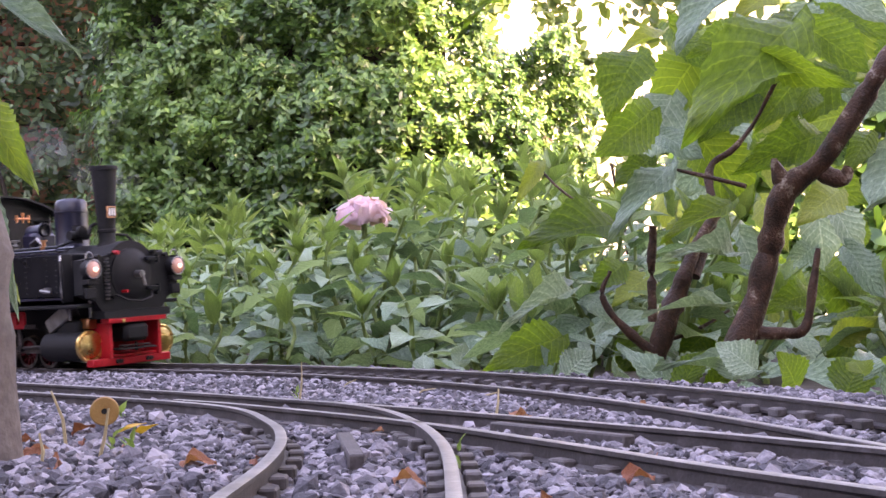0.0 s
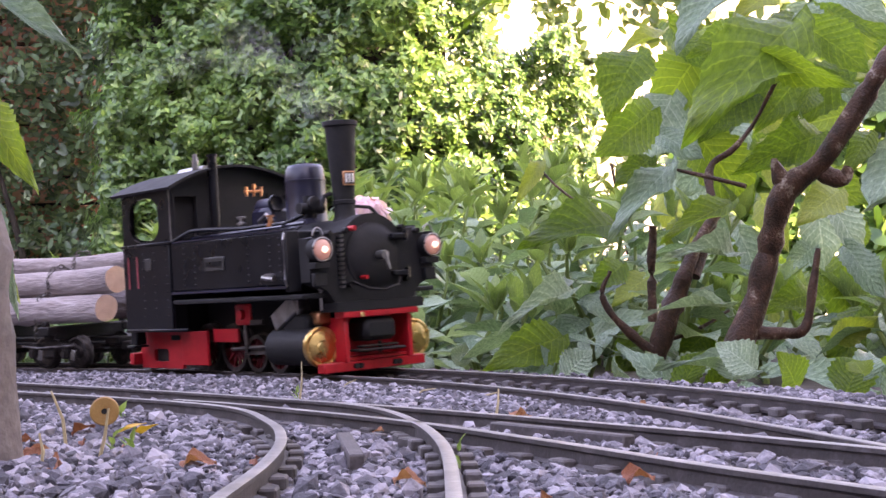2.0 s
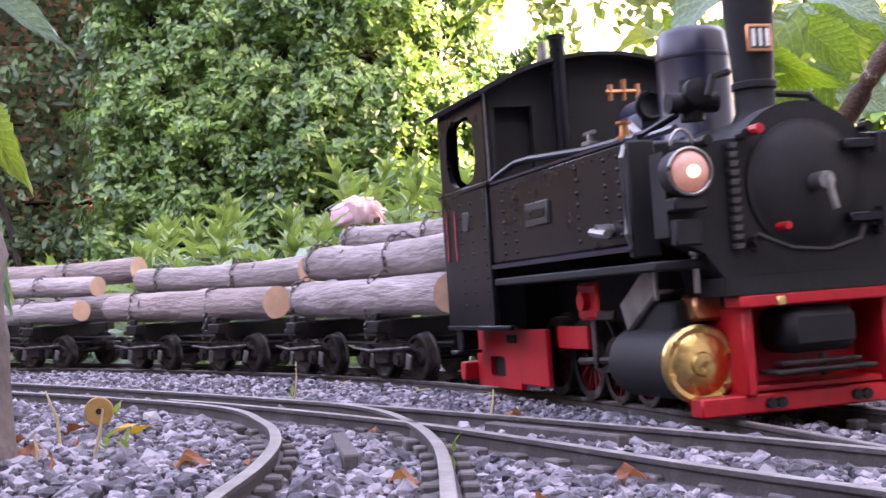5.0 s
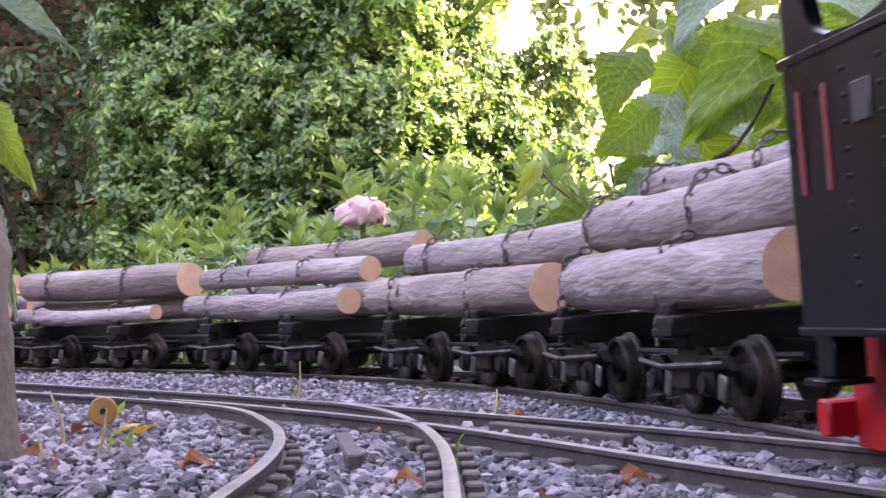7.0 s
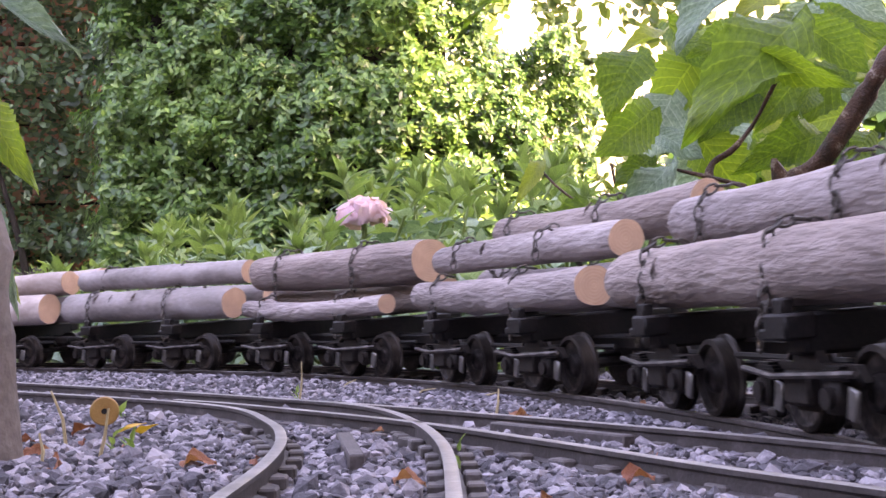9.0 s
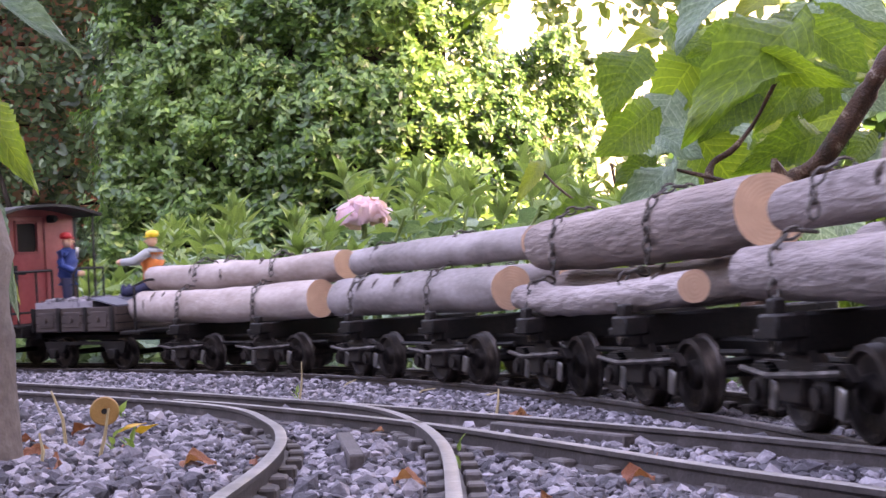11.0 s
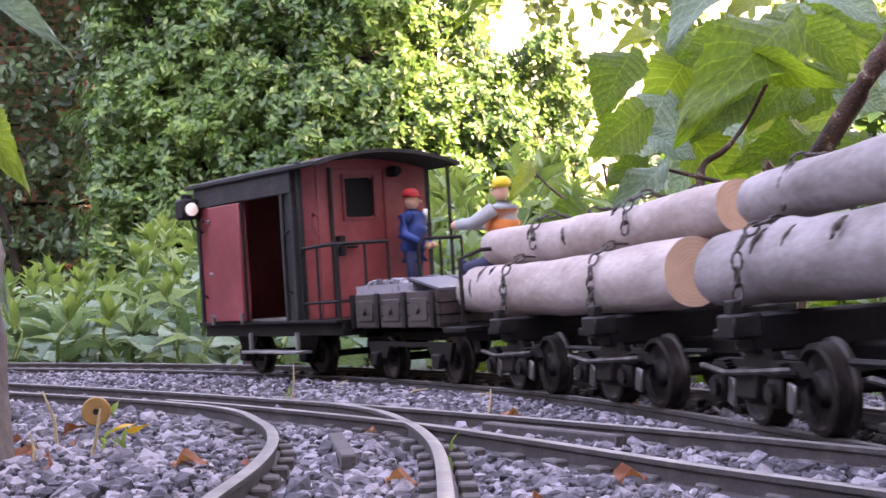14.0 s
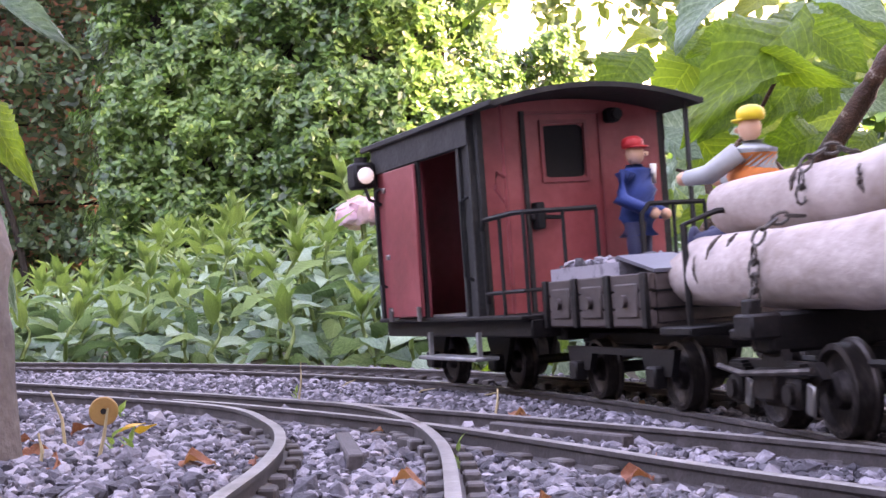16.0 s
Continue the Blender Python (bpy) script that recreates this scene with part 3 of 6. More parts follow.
for pts in ([(-0.2, 0.674), (-0.14, 0.60), (-0.085, 0.535), (-0.045, 0.455), (-0.025, 0.385), (-0.021, 0.31), (-0.021, 0.2), (-0.021, 0.0)],
            [(-0.62, 1.11), (-0.42, 0.92), (-0.27, 0.765)], [(-0.03, 0.49), (0.03, 0.39), (0.078, 0.30), (0.13, 0.2), (0.19, 0.06)]):
    ps = glide(pts, 40)
    far = 0.0
    for a, b in zip(ps, ps[1:]):
        far += (b.translation - a.translation).length
        if far > 0.0195:
            far = 0.0
            shared("sleeper", me_sleeper, turnout, a @ pose(0, 0, -0.0003 * random.random()))
# check rails beside the frog, and the tie bar
bm = bmesh.new()
for k, (x, y, a) in enumerate(((0.032, 0.392, -59), (-0.026, 0.36, -83))):
    box(bm, -0.033, 0.033, -0.0022, 0.0022, -0.0075, -0.0004, 0.0005, m=pose(x, y, 0, 0, 0, a))
part_each("check_rail", bm, M_railside, turnout)


# ---- ballast ----
def stones(name, xs, ys, zs, size, seed, mat=M_gravel, label="loose blue-grey crushed stone ballast", flat=0.7):
    rng = np.random.default_rng(seed)
    n = len(xs)
    g = (1 + 5 ** 0.5) / 2
    base = np.array([(-1, g, 0), (1, g, 0), (-1, -g, 0), (1, -g, 0), (0, -1, g), (0, 1, g), (0, -1, -g), (0, 1, -g), (g, 0, -1), (g, 0, 1), (-g, 0, -1), (-g, 0, 1)]) / 1.9
    tri = np.array([(0, 11, 5), (0, 5, 1), (0, 1, 7), (0, 7, 10), (0, 10, 11), (1, 5, 9), (5, 11, 4), (11, 10, 2), (10, 7, 6), (7, 1, 8), (3, 9, 4), (3, 4, 2), (3, 2, 6), (3, 6, 8), (3, 8, 9), (4, 9, 5), (2, 4, 11), (6, 2, 10), (8, 6, 7), (9, 8, 1)])
    V = base[None] * (1 + rng.uniform(-0.24, 0.24, (n, 12, 1))) * rng.uniform(0.62, 1.3, (n, 1, 3))
    V[:, :, 2] *= flat
    a, b = rng.uniform(0, 6.28, n), rng.normal(0, 0.5, n)
    x, y, z = V[..., 0], V[..., 1], V[..., 2]
    y, z = y * np.cos(b)[:, None] - z * np.sin(b)[:, None], y * np.sin(b)[:, None] + z * np.cos(b)[:, None]
    x, y = x * np.cos(a)[:, None] - y * np.sin(a)[:, None], x * np.sin(a)[:, None] + y * np.cos(a)[:, None]
    s = (size * rng.lognormal(0, 0.33, n))[:, None]
    P = np.stack([x * s + xs[:, None], y * s + ys[:, None], z * s + zs[:, None]], -1).reshape(-1, 3)
    F = (tri[None] + 12 * np.arange(n)[:, None, None]).reshape(-1, 3)
    ob = raw(name, P.tolist(), F.tolist(), mat, smooth=False)
    return tagged(ob, label, "gravel", kind="stuff")


rng = np.random.default_rng(21)
LINE_X, LINE_Y = LX[::4], LY[::4]
RAILS = [np.array([tuple(m.translation)[:2] for m in glide(r, 10)]) for r in (RAIL_C, RAIL_D, RAIL_E, RAIL_F)]


def ballast_height(x, y):
    """The ballast lies low beside the rails and heaps up a little elsewhere."""
    d = np.full(len(x), 9.0)
    for r in RAILS:
        for p in r:
            d = np.minimum(d, np.hypot(x - p[0], y - p[1]))
    dm = np.full(len(x), 9.0)
    for p in zip(LINE_X, LINE_Y):
        dm = np.minimum(dm, np.hypot(x - p[0], y - p[1]))
    d = np.minimum(d, np.abs(dm - 0.0225))
    z = -0.0080 + 0.0040 * np.clip((d - 0.004) / 0.012, 0, 1) - 0.0010 * (dm < 0.02)
    return z, dm


def scatter(n, x0, x1, y0, y1, keep):
    x, y = rng.uniform(x0, x1, n), rng.uniform(y0, y1, n)
    k = keep(x, y)
    return x[k], y[k]


gx, gy = [], []
for n, x0, x1, y0, y1 in ((58000, -0.22, 0.22, 0.13, 0.62), (34000, -0.40, 0.25, 0.55, 1.0), (12000, -0.62, 0.1, 0.9, 1.45), (2500, -0.25, 0.22, 0.02, 0.16)):
    a, b = scatter(n, x0, x1, y0, y1, lambda x, y: np.abs(x) < 0.36 * y + 0.09)
    gx.append(a), gy.append(b)
gx, gy = np.concatenate(gx), np.concatenate(gy)
gz, gd = ballast_height(gx, gy)
inside = gd < 0.088
side = np.array([float(np.interp(x, LINE_X, LINE_Y)) for x in gx]) - gy
keep = (inside | (side > -0.02)) & (gz > -1)
gz = gz + rng.uniform(-0.002, 0.0008, len(gz))
stones("ballast", gx[keep], gy[keep], gz[keep], 0.00148, 5)
bm = bmesh.new()
bmesh.ops.create_grid(bm, x_segments=60, y_segments=60, size=0.75)
bmesh.ops.translate(bm, verts=bm.verts, vec=(-0.1, 0.72, 0))
for v in bm.verts:
    v.co.z = -0.0108 + 0.0015 * noise.noise(v.co * 40)
near_line = [v for v in bm.verts if (v.co.y - float(np.interp(v.co.x, LINE_X, LINE_Y))) > 0.09 or v.co.x > 0.3]
bmesh.ops.delete(bm, geom=near_line, context="VERTS")
tagged(part("ballast_bed", bm, M_gravel), "bed of fine grey ballast under the tracks", "gravel", kind="structure")


# ---- the train ----
MOVERS, WHEELS = [], []


def multi(name, pieces, parent=None):
    """One mesh from pieces of (bmesh, material)."""
    vs, fs, mi, mats = [], [], [], []
    for bm, mat in pieces:
        bmesh.ops.recalc_face_normals(bm, faces=bm.faces)
        bm.verts.index_update()
        base = len(vs)
        vs += [tuple(v.co) for v in bm.verts]
        if mat not in mats:
            mats.append(mat)
        for f in bm.faces:
            fs.append(tuple(v.index + base for v in f.verts))
            mi.append(mats.index(mat))
        bm.free()
    me = bpy.data.meshes.new(name)
    me.from_pydata(vs, [], fs)
    for m in mats:
        me.materials.append(m)
    me.polygons.foreach_set("material_index", mi)
    me.polygons.foreach_set("use_smooth", [True] * len(fs))
    ob = new(name, me)
    if parent:
        ob.parent = parent
    return ob


def B():
    return bmesh.new()


def wheelset(parent, x, r, gauge=0.0225, mat=M_wheel, spokes=0, spoke_mat=None, off=0.0, name="wheelset"):
    """An axle with two flanged wheels, which turns as the train rolls."""
    hub = new(name)
    hub.parent = parent
    local = Matrix.Translation((x, 0, r))
    hub.matrix_basis = local
    bm = B()
    rod(bm, (0, -gauge - 0.004, 0), (0, gauge + 0.004, 0), 0.0022, seg=8)
    part("axle", bm, M_wagon, hub)
    for s in (-1, 1):
        bm = B()
        w = 0.0032
        if spokes:
            lathe(bm, (0, s * gauge - w, 0), (0, 1, 0), [(0, r * 0.80), (0, r), (2 * w, r), (2 * w, r * 0.80)], 28)
            bmesh.ops.delete(bm, geom=[f for f in bm.faces if len(f.verts) > 4], context="FACES")
            lathe(bm, (0, s * (gauge - 0.0025) - 0.0012, 0), (0, 1, 0), [(0, r * 1.02), (0.0003, r * 1.09), (0.0018, r * 1.09), (0.002, r * 1.0)], 28)
            bmesh.ops.delete(bm, geom=[f for f in bm.faces if len(f.verts) > 4], context="FACES")
            tyre = part("wheel", bm, mat, hub)
            bm = B()
            for k in range(spokes):
                a = 2 * math.pi * k / spokes
                rod(bm, (0.2 * r * math.cos(a), s * gauge, 0.2 * r * math.sin(a)), (0.86 * r * math.cos(a), s * gauge, 0.86 * r * math.sin(a)), 0.0013, seg=6)
            rod(bm, (0, s * gauge - 0.004, 0), (0, s * gauge + 0.004, 0), 0.004, seg=14)
            lathe(bm, (0, s * gauge - 0.0018, 0), (0, 1, 0), [(0, r * 0.8), (0, r * 0.86), (0.0036, r * 0.86), (0.0036, r * 0.8)], 24)
            bmesh.ops.delete(bm, geom=[f for f in bm.faces if len(f.verts) > 6], context="FACES")
            part("spokes", bm, spoke_mat, tyre, "red painted spokes")
        else:
            o = s * gauge
            lathe(bm, (0, o - s * 0.0035, 0), (0, s, 0), [(0, r * 1.09), (0.0012, r * 1.09), (0.0018, r), (0.0062, r * 0.985), (0.0066, r * 0.86), (0.0045, r * 0.80), (0.0042, r * 0.42), (0.0066, r * 0.36), (0.0075, r * 0.2)], 26)
            part("wheel", bm, mat, hub)
    WHEELS.append((hub, 0, r, local))
    return hub


def rivets(bm, pts, r=0.0009, axis=(0, -1, 0)):
    for p in pts:
        lathe(bm, p, axis, [(0, r), (r * 0.6, r * 0.8), (r * 0.9, r * 0.3)], 6)


# ---- locomotive: x = 0 at the head lamps ----
loco = thing("locomotive", "black articulated model steam locomotive with red frames", "locomotive")
MOVERS.append((loco, 0.31 - 0.125, 0.125))
TY = 0.051
# side tanks
for s in (-1, 1):
    bm = B()
    box(bm, -0.168, -0.030, min(s * 0.022, s * TY), max(s * 0.022, s * TY), 0.056, 0.0895, 0.0012)
    tank = part("side_tank", bm, M_black, loco)
    bm = B()
    box(bm, -0.170, -0.028, s * TY - 0.0008, s * TY + 0.0008, 0.0545, 0.0562)
    box(bm, -0.170, -0.028, s * (TY - 0.002) - 0.002, s * (TY - 0.002) + 0.003, 0.0893, 0.0903)
    part_each("edging", bm, M_blue, tank)
    bm = B()
    for x in (-0.150, -0.136, -0.070, -0.045, -0.034):
        rivets(bm, [(x, s * TY, 0.060 + 0.0042 * k) for k in range(7)], axis=(0, s, 0))
    rivets(bm, [(-0.160 + 0.0075 * k, s * TY, 0.0865) for k in range(17)], 0.0006, axis=(0, s, 0))
    tagged(part("riveting", bm, M_black, tank), kind="stuff")
    bm = B()
    box(bm, -0.122, -0.098, s * TY - 0.0012, s * TY + 0.0012, 0.0685, 0.0775, 0.0004)
    plate = part("name_plate", bm, M_dimplate, tank, "worn grey metal plate")
    bm = B()
    box(bm, -0.1195, -0.1005, s * (TY + 0.0012) - 0.0004, s * (TY + 0.0012) + 0.0004, 0.0715, 0.0745)
    part("bar", bm, M_black, plate)
    # upright strip at the tank's front
    bm = B()
    box(bm, -0.0305, -0.0265, s * 0.046 - 0.005, s * 0.046 + 0.005, 0.052, 0.0895, 0.0008)
    part("corner_strip", bm, M_blacksatin, tank)
    bm = B()
    rod(bm, (-0.042, s * TY, 0.062), (-0.042, s * (TY + 0.006), 0.062), 0.0022, seg=10)
    rod(bm, (-0.046, s * (TY + 0.0055), 0.062), (-0.034, s * (TY + 0.0055), 0.0605), 0.0014, seg=8)
    part("cock", bm, M_steel, tank, "bright metal drain cock")
# running board under the tanks
bm = B()
box(bm, -0.175, -0.012, -TY, TY, 0.0475, 0.0505, 0.0006)
box(bm, -0.175, -0.030, -0.020, 0.020, 0.030, 0.0475)
part("underframe", bm, M_blacksatin, loco)
# boiler and smokebox
bm = B()
lathe(bm, (-0.17, 0, 0.0715), (1, 0, 0), [(0, 0.0245), (0.10, 0.0245), (0.1005, 0.0255), (0.103, 0.0255), (0.1035, 0.0245), (0.1615, 0.0245)], 40)
boiler = part("boiler", bm, M_blacksatin, loco)
bm = B()
# the smokebox front: a wide plate with an arched top
arch = [(0.0475, 0.0575), (0.0475, 0.0835), (0.026, 0.0865)]
arch += [(0.0262 * math.cos(a), 0.0715 + 0.0262 * math.sin(a)) for a in [0.62 + k * (math.pi - 1.24) / 16 for k in range(17)]]
arch += [(-0.026, 0.0865), (-0.0475, 0.0835), (-0.0475, 0.0575), (-0.036, 0.052), (-0.030, 0.044), (0.030, 0.044), (0.036, 0.052)]
prism(bm, arch, 0, -0.018, -0.008)
front = part("smokebox_front", bm, M_blacksatin, loco, smooth=20)
bm = B()
lathe(bm, (-0.0085, 0, 0.0715), (1, 0, 0), [(0, 0.0205), (0.0016, 0.0205), (0.002, 0.0185), (0.0026, 0.018), (0.0034, 0.014), (0.0042, 0.0125), (0.0046, 0.006), (0.0048, 0.0015)], 36)
door = part("smokebox_door", bm, M_blacksatin, front)
bm = B()
rod(bm, (-0.002, 0, 0.0715), (0.005, 0, 0.0715), 0.0028, seg=12)
rod(bm, (0.0045, 0, 0.073), (0.0055, 0.002, 0.0625), 0.0013, seg=8)
part("door_handle", bm, M_steel, door)
bm = B()
for z in (0.083, 0.060):
    box(bm, -0.0075, -0.0025, 0.012, 0.024, z - 0.0016, z + 0.0016, 0.0005)
    rod(bm, (-0.004, 0.0235, z - 0.003), (-0.004, 0.0235, z + 0.003), 0.0017, seg=8)
part("hinge", bm, M_black, door)
bm = B()
for k in range(12):
    rod(bm, (-0.006, -0.0255, 0.085 - k * 0.0028), (-0.006, -0.0255, 0.0835 - k * 0.0028), 0.0022, 0.0016, seg=8)
part("spring", bm, M_steel, front, "coiled dark spring")
bm = B()
for y, z in ((-0.021, 0.0875), (0.022, 0.0885), (-0.020, 0.0545), (0.024, 0.056), (-0.034, 0.086), (0.034, 0.086)):
    rod(bm, (-0.0085, y, z), (-0.004, y, z), 0.0017, seg=8)
pipe(bm, [(-0.004, -0.020, 0.0565), (0.002, -0.012, 0.0515), (0.003, 0.0, 0.0503), (0.001, 0.012, 0.053), (-0.005, 0.018, 0.058)], 0.0009, 6)
part_each("fitting", bm, M_wagon, front)
bm = B()
rod(bm, (-0.006, -0.0185, 0.0885), (0.0, -0.0185, 0.0885), 0.0016, seg=8)
rod(bm, (-0.004, -0.0125, 0.0585), (0.002, -0.0125, 0.0585), 0.0013, seg=8)
part_each("tap", bm, M_red, front, "small red tap handle")
# bunker below the smokebox
bm = B()
prism(bm, [(-0.033, 0.044), (0.033, 0.044), (0.033, 0.0385), (-0.033, 0.0385)], 0, -0.020, -0.002)
part("footplate", bm, M_blacksatin, loco)
# chimney
bm = B()
lathe(bm, (-0.034, 0, 0.092), (0, 0, 1), [(0, 0.0112), (0.003, 0.0082), (0.006, 0.0067), (0.013, 0.0066), (0.0135, 0.0075), (0.0155, 0.0075), (0.016, 0.0067), (0.055, 0.0094), (0.0625, 0.0099),
      (0.0627, 0.0112), (0.0655, 0.0112), (0.0658, 0.0101), (0.059, 0.0088)], 32)
chim = part("chimney", bm, M_blacksatin, loco)
bm = B()
box(bm, -0.0260, -0.0250, -0.0062, 0.0028, 0.1165, 0.1255, 0.0003, m=pose(0, 0, 0))
cp = part("number_plate", bm, M_copper, chim, "copper-framed plate with pale bars")
bm = B()
box(bm, -0.0254, -0.0248, -0.0053, 0.0019, 0.1174, 0.1246)
part("plate_field", bm, M_dimplate, cp)
bm = B()
for y in (-0.0042, -0.0017, 0.0008):
    box(bm, -0.0250, -0.0243, y - 0.0006, y + 0.0006, 0.1182, 0.1238)
part_each("bar", bm, M_white, cp)
# steam dome
bm = B()
lathe(bm, (-0.076, 0, 0.093), (0, 0, 1), [(0, 0.0145), (0.002, 0.0134), (0.030, 0.0132), (0.0302, 0.0136), (0.0312, 0.0136), (0.0314, 0.0132), (0.0385, 0.0126), (0.041, 0.0105), (0.042, 0.005)], 34)
part("steam_dome", bm, M_blue, loco, "blue-black sheet metal dome")
# sand box with a round gauge
bm = B()
box(bm, -0.128, -0.106, -0.011, 0.009, 0.090, 0.1095, 0.003)
rod(bm, (-0.126, -0.001, 0.1085), (-0.108, -0.001, 0.1085), 0.0075, seg=18)
sand = part("sand_box", bm, M_blue, loco)
bm = B()
lathe(bm, (-0.1065, -0.004, 0.1115), (1, 0, 0), [(0, 0.006), (0.002, 0.006), (0.0022, 0.0048), (0.0016, 0.004)], 20)
part("gauge", bm, M_black, sand)
bm = B()
pipe(bm, [(-0.112, -0.012, 0.092), (-0.110, -0.0145, 0.100), (-0.104, -0.0135, 0.1035), (-0.100, -0.0115, 0.099)], 0.0019, 8)
rod(bm, (-0.098, -0.013, 0.091), (-0.098, -0.013, 0.0985), 0.0032, seg=10)
part("safety_valve", bm, M_steel, loco)
# copper cross valve and whistle on the cab front
bm = B()
rod(bm, (-0.140, -0.007, 0.1225), (-0.140, 0.008, 0.1225), 0.0010, seg=8)
for y in (-0.006, 0.001, 0.008):
    rod(bm, (-0.140, y * 0.85, 0.1190), (-0.140, y * 0.85, 0.1275 if y == 0.001 else 0.1255), 0.0009, 0.0013, seg=8)
part("steam_valve", bm, M_copper, loco, "copper steam valves")
bm = B()
rod(bm, (-0.160, -0.019, 0.092), (-0.160, -0.019, 0.1485), 0.0033, seg=16)
lathe(bm, (-0.160, -0.019, 0.1485), (0, 0, 1), [(0, 0.0041), (0.0016, 0.0041), (0.0017, 0.003), (0.0008, 0.0028)], 16)
part("exhaust_pipe", bm, M_black, loco)
bm = B()
rod(bm, (-0.195, -0.012, 0.140), (-0.195, -0.012, 0.150), 0.0024, seg=10)
rod(bm, (-0.195, -0.012, 0.150), (-0.195, -0.012, 0.154), 0.0018, seg=10)
part("whistle", bm, M_steel, loco)
# pump, pipes and handrails on the tanks
bm = B()
rod(bm, (-0.052, -0.014, 0.098), (-0.052, -0.014, 0.112), 0.0042, seg=12)
rod(bm, (-0.050, -0.024, 0.104), (-0.050, -0.006, 0.104), 0.0035, seg=12)
lathe(bm, (-0.046, -0.016, 0.107), (1, 0, 0), [(0, 0.0045), (0.003, 0.0045), (0.004, 0.002)], 12)
part("pump", bm, M_blacksatin, loco)
bm = B()
pipe(bm, [(-0.165, -0.050, 0.0905), (-0.160, -0.049, 0.0925), (-0.152, -0.044, 0.0965), (-0.140, -0.042, 0.0968), (-0.10, -0.034, 0.0950), (-0.06, -0.028, 0.0955), (-0.048, -0.022, 0.100)], 0.0014, 8)
part("feed_pipe", bm, M_black, loco)
bm = B()
pipe(bm, [(-0.160, -0.030, 0.0925), (-0.10, -0.029, 0.0935), (-0.04, -0.027, 0.0945)], 0.0013, 6)
pipe(bm, [(-0.160, -0.038, 0.092), (-0.12, -0.038, 0.0925), (-0.05, -0.037, 0.093)], 0.0011, 6)
part_each("steam_pipe", bm, M_blue, loco)
bm = B()
pipe(bm, [(-0.034, 0.0065, 0.104), (-0.034, 0.020, 0.103), (-0.034, 0.0265, 0.097)], 0.0012, 6)
pipe(bm, [(-0.040, -0.006, 0.1125), (-0.036, -0.014, 0.1105), (-0.036, -0.016, 0.104)], 0.0014, 6)
part_each("clamp_pipe", bm, M_blacksatin, loco)
# cab: side walls with an oval opening, front with two windows
def plate_with_hole(bm, outer, hole, axis, a, b):
    """A plate with one opening, both with as many corners."""
    n = len(outer)

    def put(p, w):
        q = list(p)
        q.insert(axis, w)
        return bm.verts.new(q)
    R = [[put(p, w) for p in ring] for ring in (outer, hole) for w in (a, b)]
    oa, ob_, ha, hb = R
    for k in range(n):
        j = (k + 1) % n
        bm.faces.new((oa[k], oa[j], ha[j], ha[k]))
        bm.faces.new((ob_[j], ob_[k], hb[k], hb[j]))
        bm.faces.new((oa[j], oa[k], ob_[k], ob_[j]))
        bm.faces.new((ha[k], ha[j], hb[j], hb[k]))


def rect_ring(x0, x1, z0, z1, n=6):
    c = [(x0, z0), (x1, z0), (x1, z1), (x0, z1)]
    out = []
    for k in range(4):
        a, b = c[k], c[(k + 1) % 4]
        out += [(a[0] + (b[0] - a[0]) * i / n, a[1] + (b[1] - a[1]) * i / n) for i in range(n)]
    return out


def oval_ring(ring, cx, cz, rx, rz, p=2.6):
    out = []
    for x, z in ring:
        a = math.atan2((z - cz) / rz, (x - cx) / rx)
        c, s = math.cos(a), math.sin(a)
        out.append((cx + rx * math.copysign(abs(c) ** (2 / p), c), cz + rz * math.copysign(abs(s) ** (2 / p), s)))
    return out


for s in (-1, 1):
    bm = B()
    ring = rect_ring(-0.235, -0.168, 0.0895, 0.1275)
    plate_with_hole(bm, ring, oval_ring(ring, -0.203, 0.1075, 0.021, 0.0155, 3.0), 1, s * (TY - 0.0022), s * (TY + 0.0003))
    box(bm, -0.235, -0.168, s * TY - 0.0012, s * TY + 0.0012, 0.030, 0.0897, 0.0004)
    side = part("cab_side", bm, M_black, loco)
    bm = B()
    for x in (-0.227, -0.214):
        box(bm, x - 0.0007, x + 0.0007, s * (TY + 0.0012) - 0.0007, s * (TY + 0.0012) + 0.0007, 0.060, 0.0825)
    part_each("handrail", bm, M_carred, side, "red painted grab rail")
    bm = B()
    rivets(bm, [(x, s * (TY + 0.001), 0.040 + 0.0055 * k) for x in (-0.206, -0.190, -0.1725) for k in range(9)], 0.0008, axis=(0, s, 0))
    tagged(part("riveting", bm, M_black, side), kind="stuff")
    bm = B()
    box(bm, -0.202, -0.194, s * (TY + 0.001) - 0.0009, s * (TY + 0.001) + 0.0009, 0.072, 0.0805, 0.0004)
    part("plate", bm, M_dimplate, side)
    bm = B()
    box(bm, -0.237, -0.166, s * TY - 0.0018, s * TY + 0.0018, 0.0888, 0.0912, 0.0005)
    box(bm, -0.237, -0.15, s * TY - 0.0016, s * TY + 0.0016, 0.0292, 0.0312, 0.0005)
    part_each("edging", bm, M_black, side)
    # steps
    bm = B()
    box(bm, -0.2365, -0.2275, s * 0.045 - 0.004, s * 0.045 + 0.004, 0.0195, 0.030, 0.0008)
    box(bm, -0.238, -0.2265, s * 0.046 - 0.006, s * 0.046 + 0.006, 0.0180, 0.0196, 0.0004)
    part("step", bm, M_black, loco)
bm = B()
for s in (-1, 1):
    y0, y1 = sorted((s * 0.026, s * 0.0495))
    ring = rect_ring(y0, y1, 0.0895, 0.130)
    yc = s * 0.0385
    plate_with_hole(bm, ring, oval_ring(ring, yc, 0.1080, 0.0084, 0.0138, 9), 0, -0.1695, -0.167)
box(bm, -0.1695, -0.167, -0.0263, 0.0263, 0.0895, 0.130)
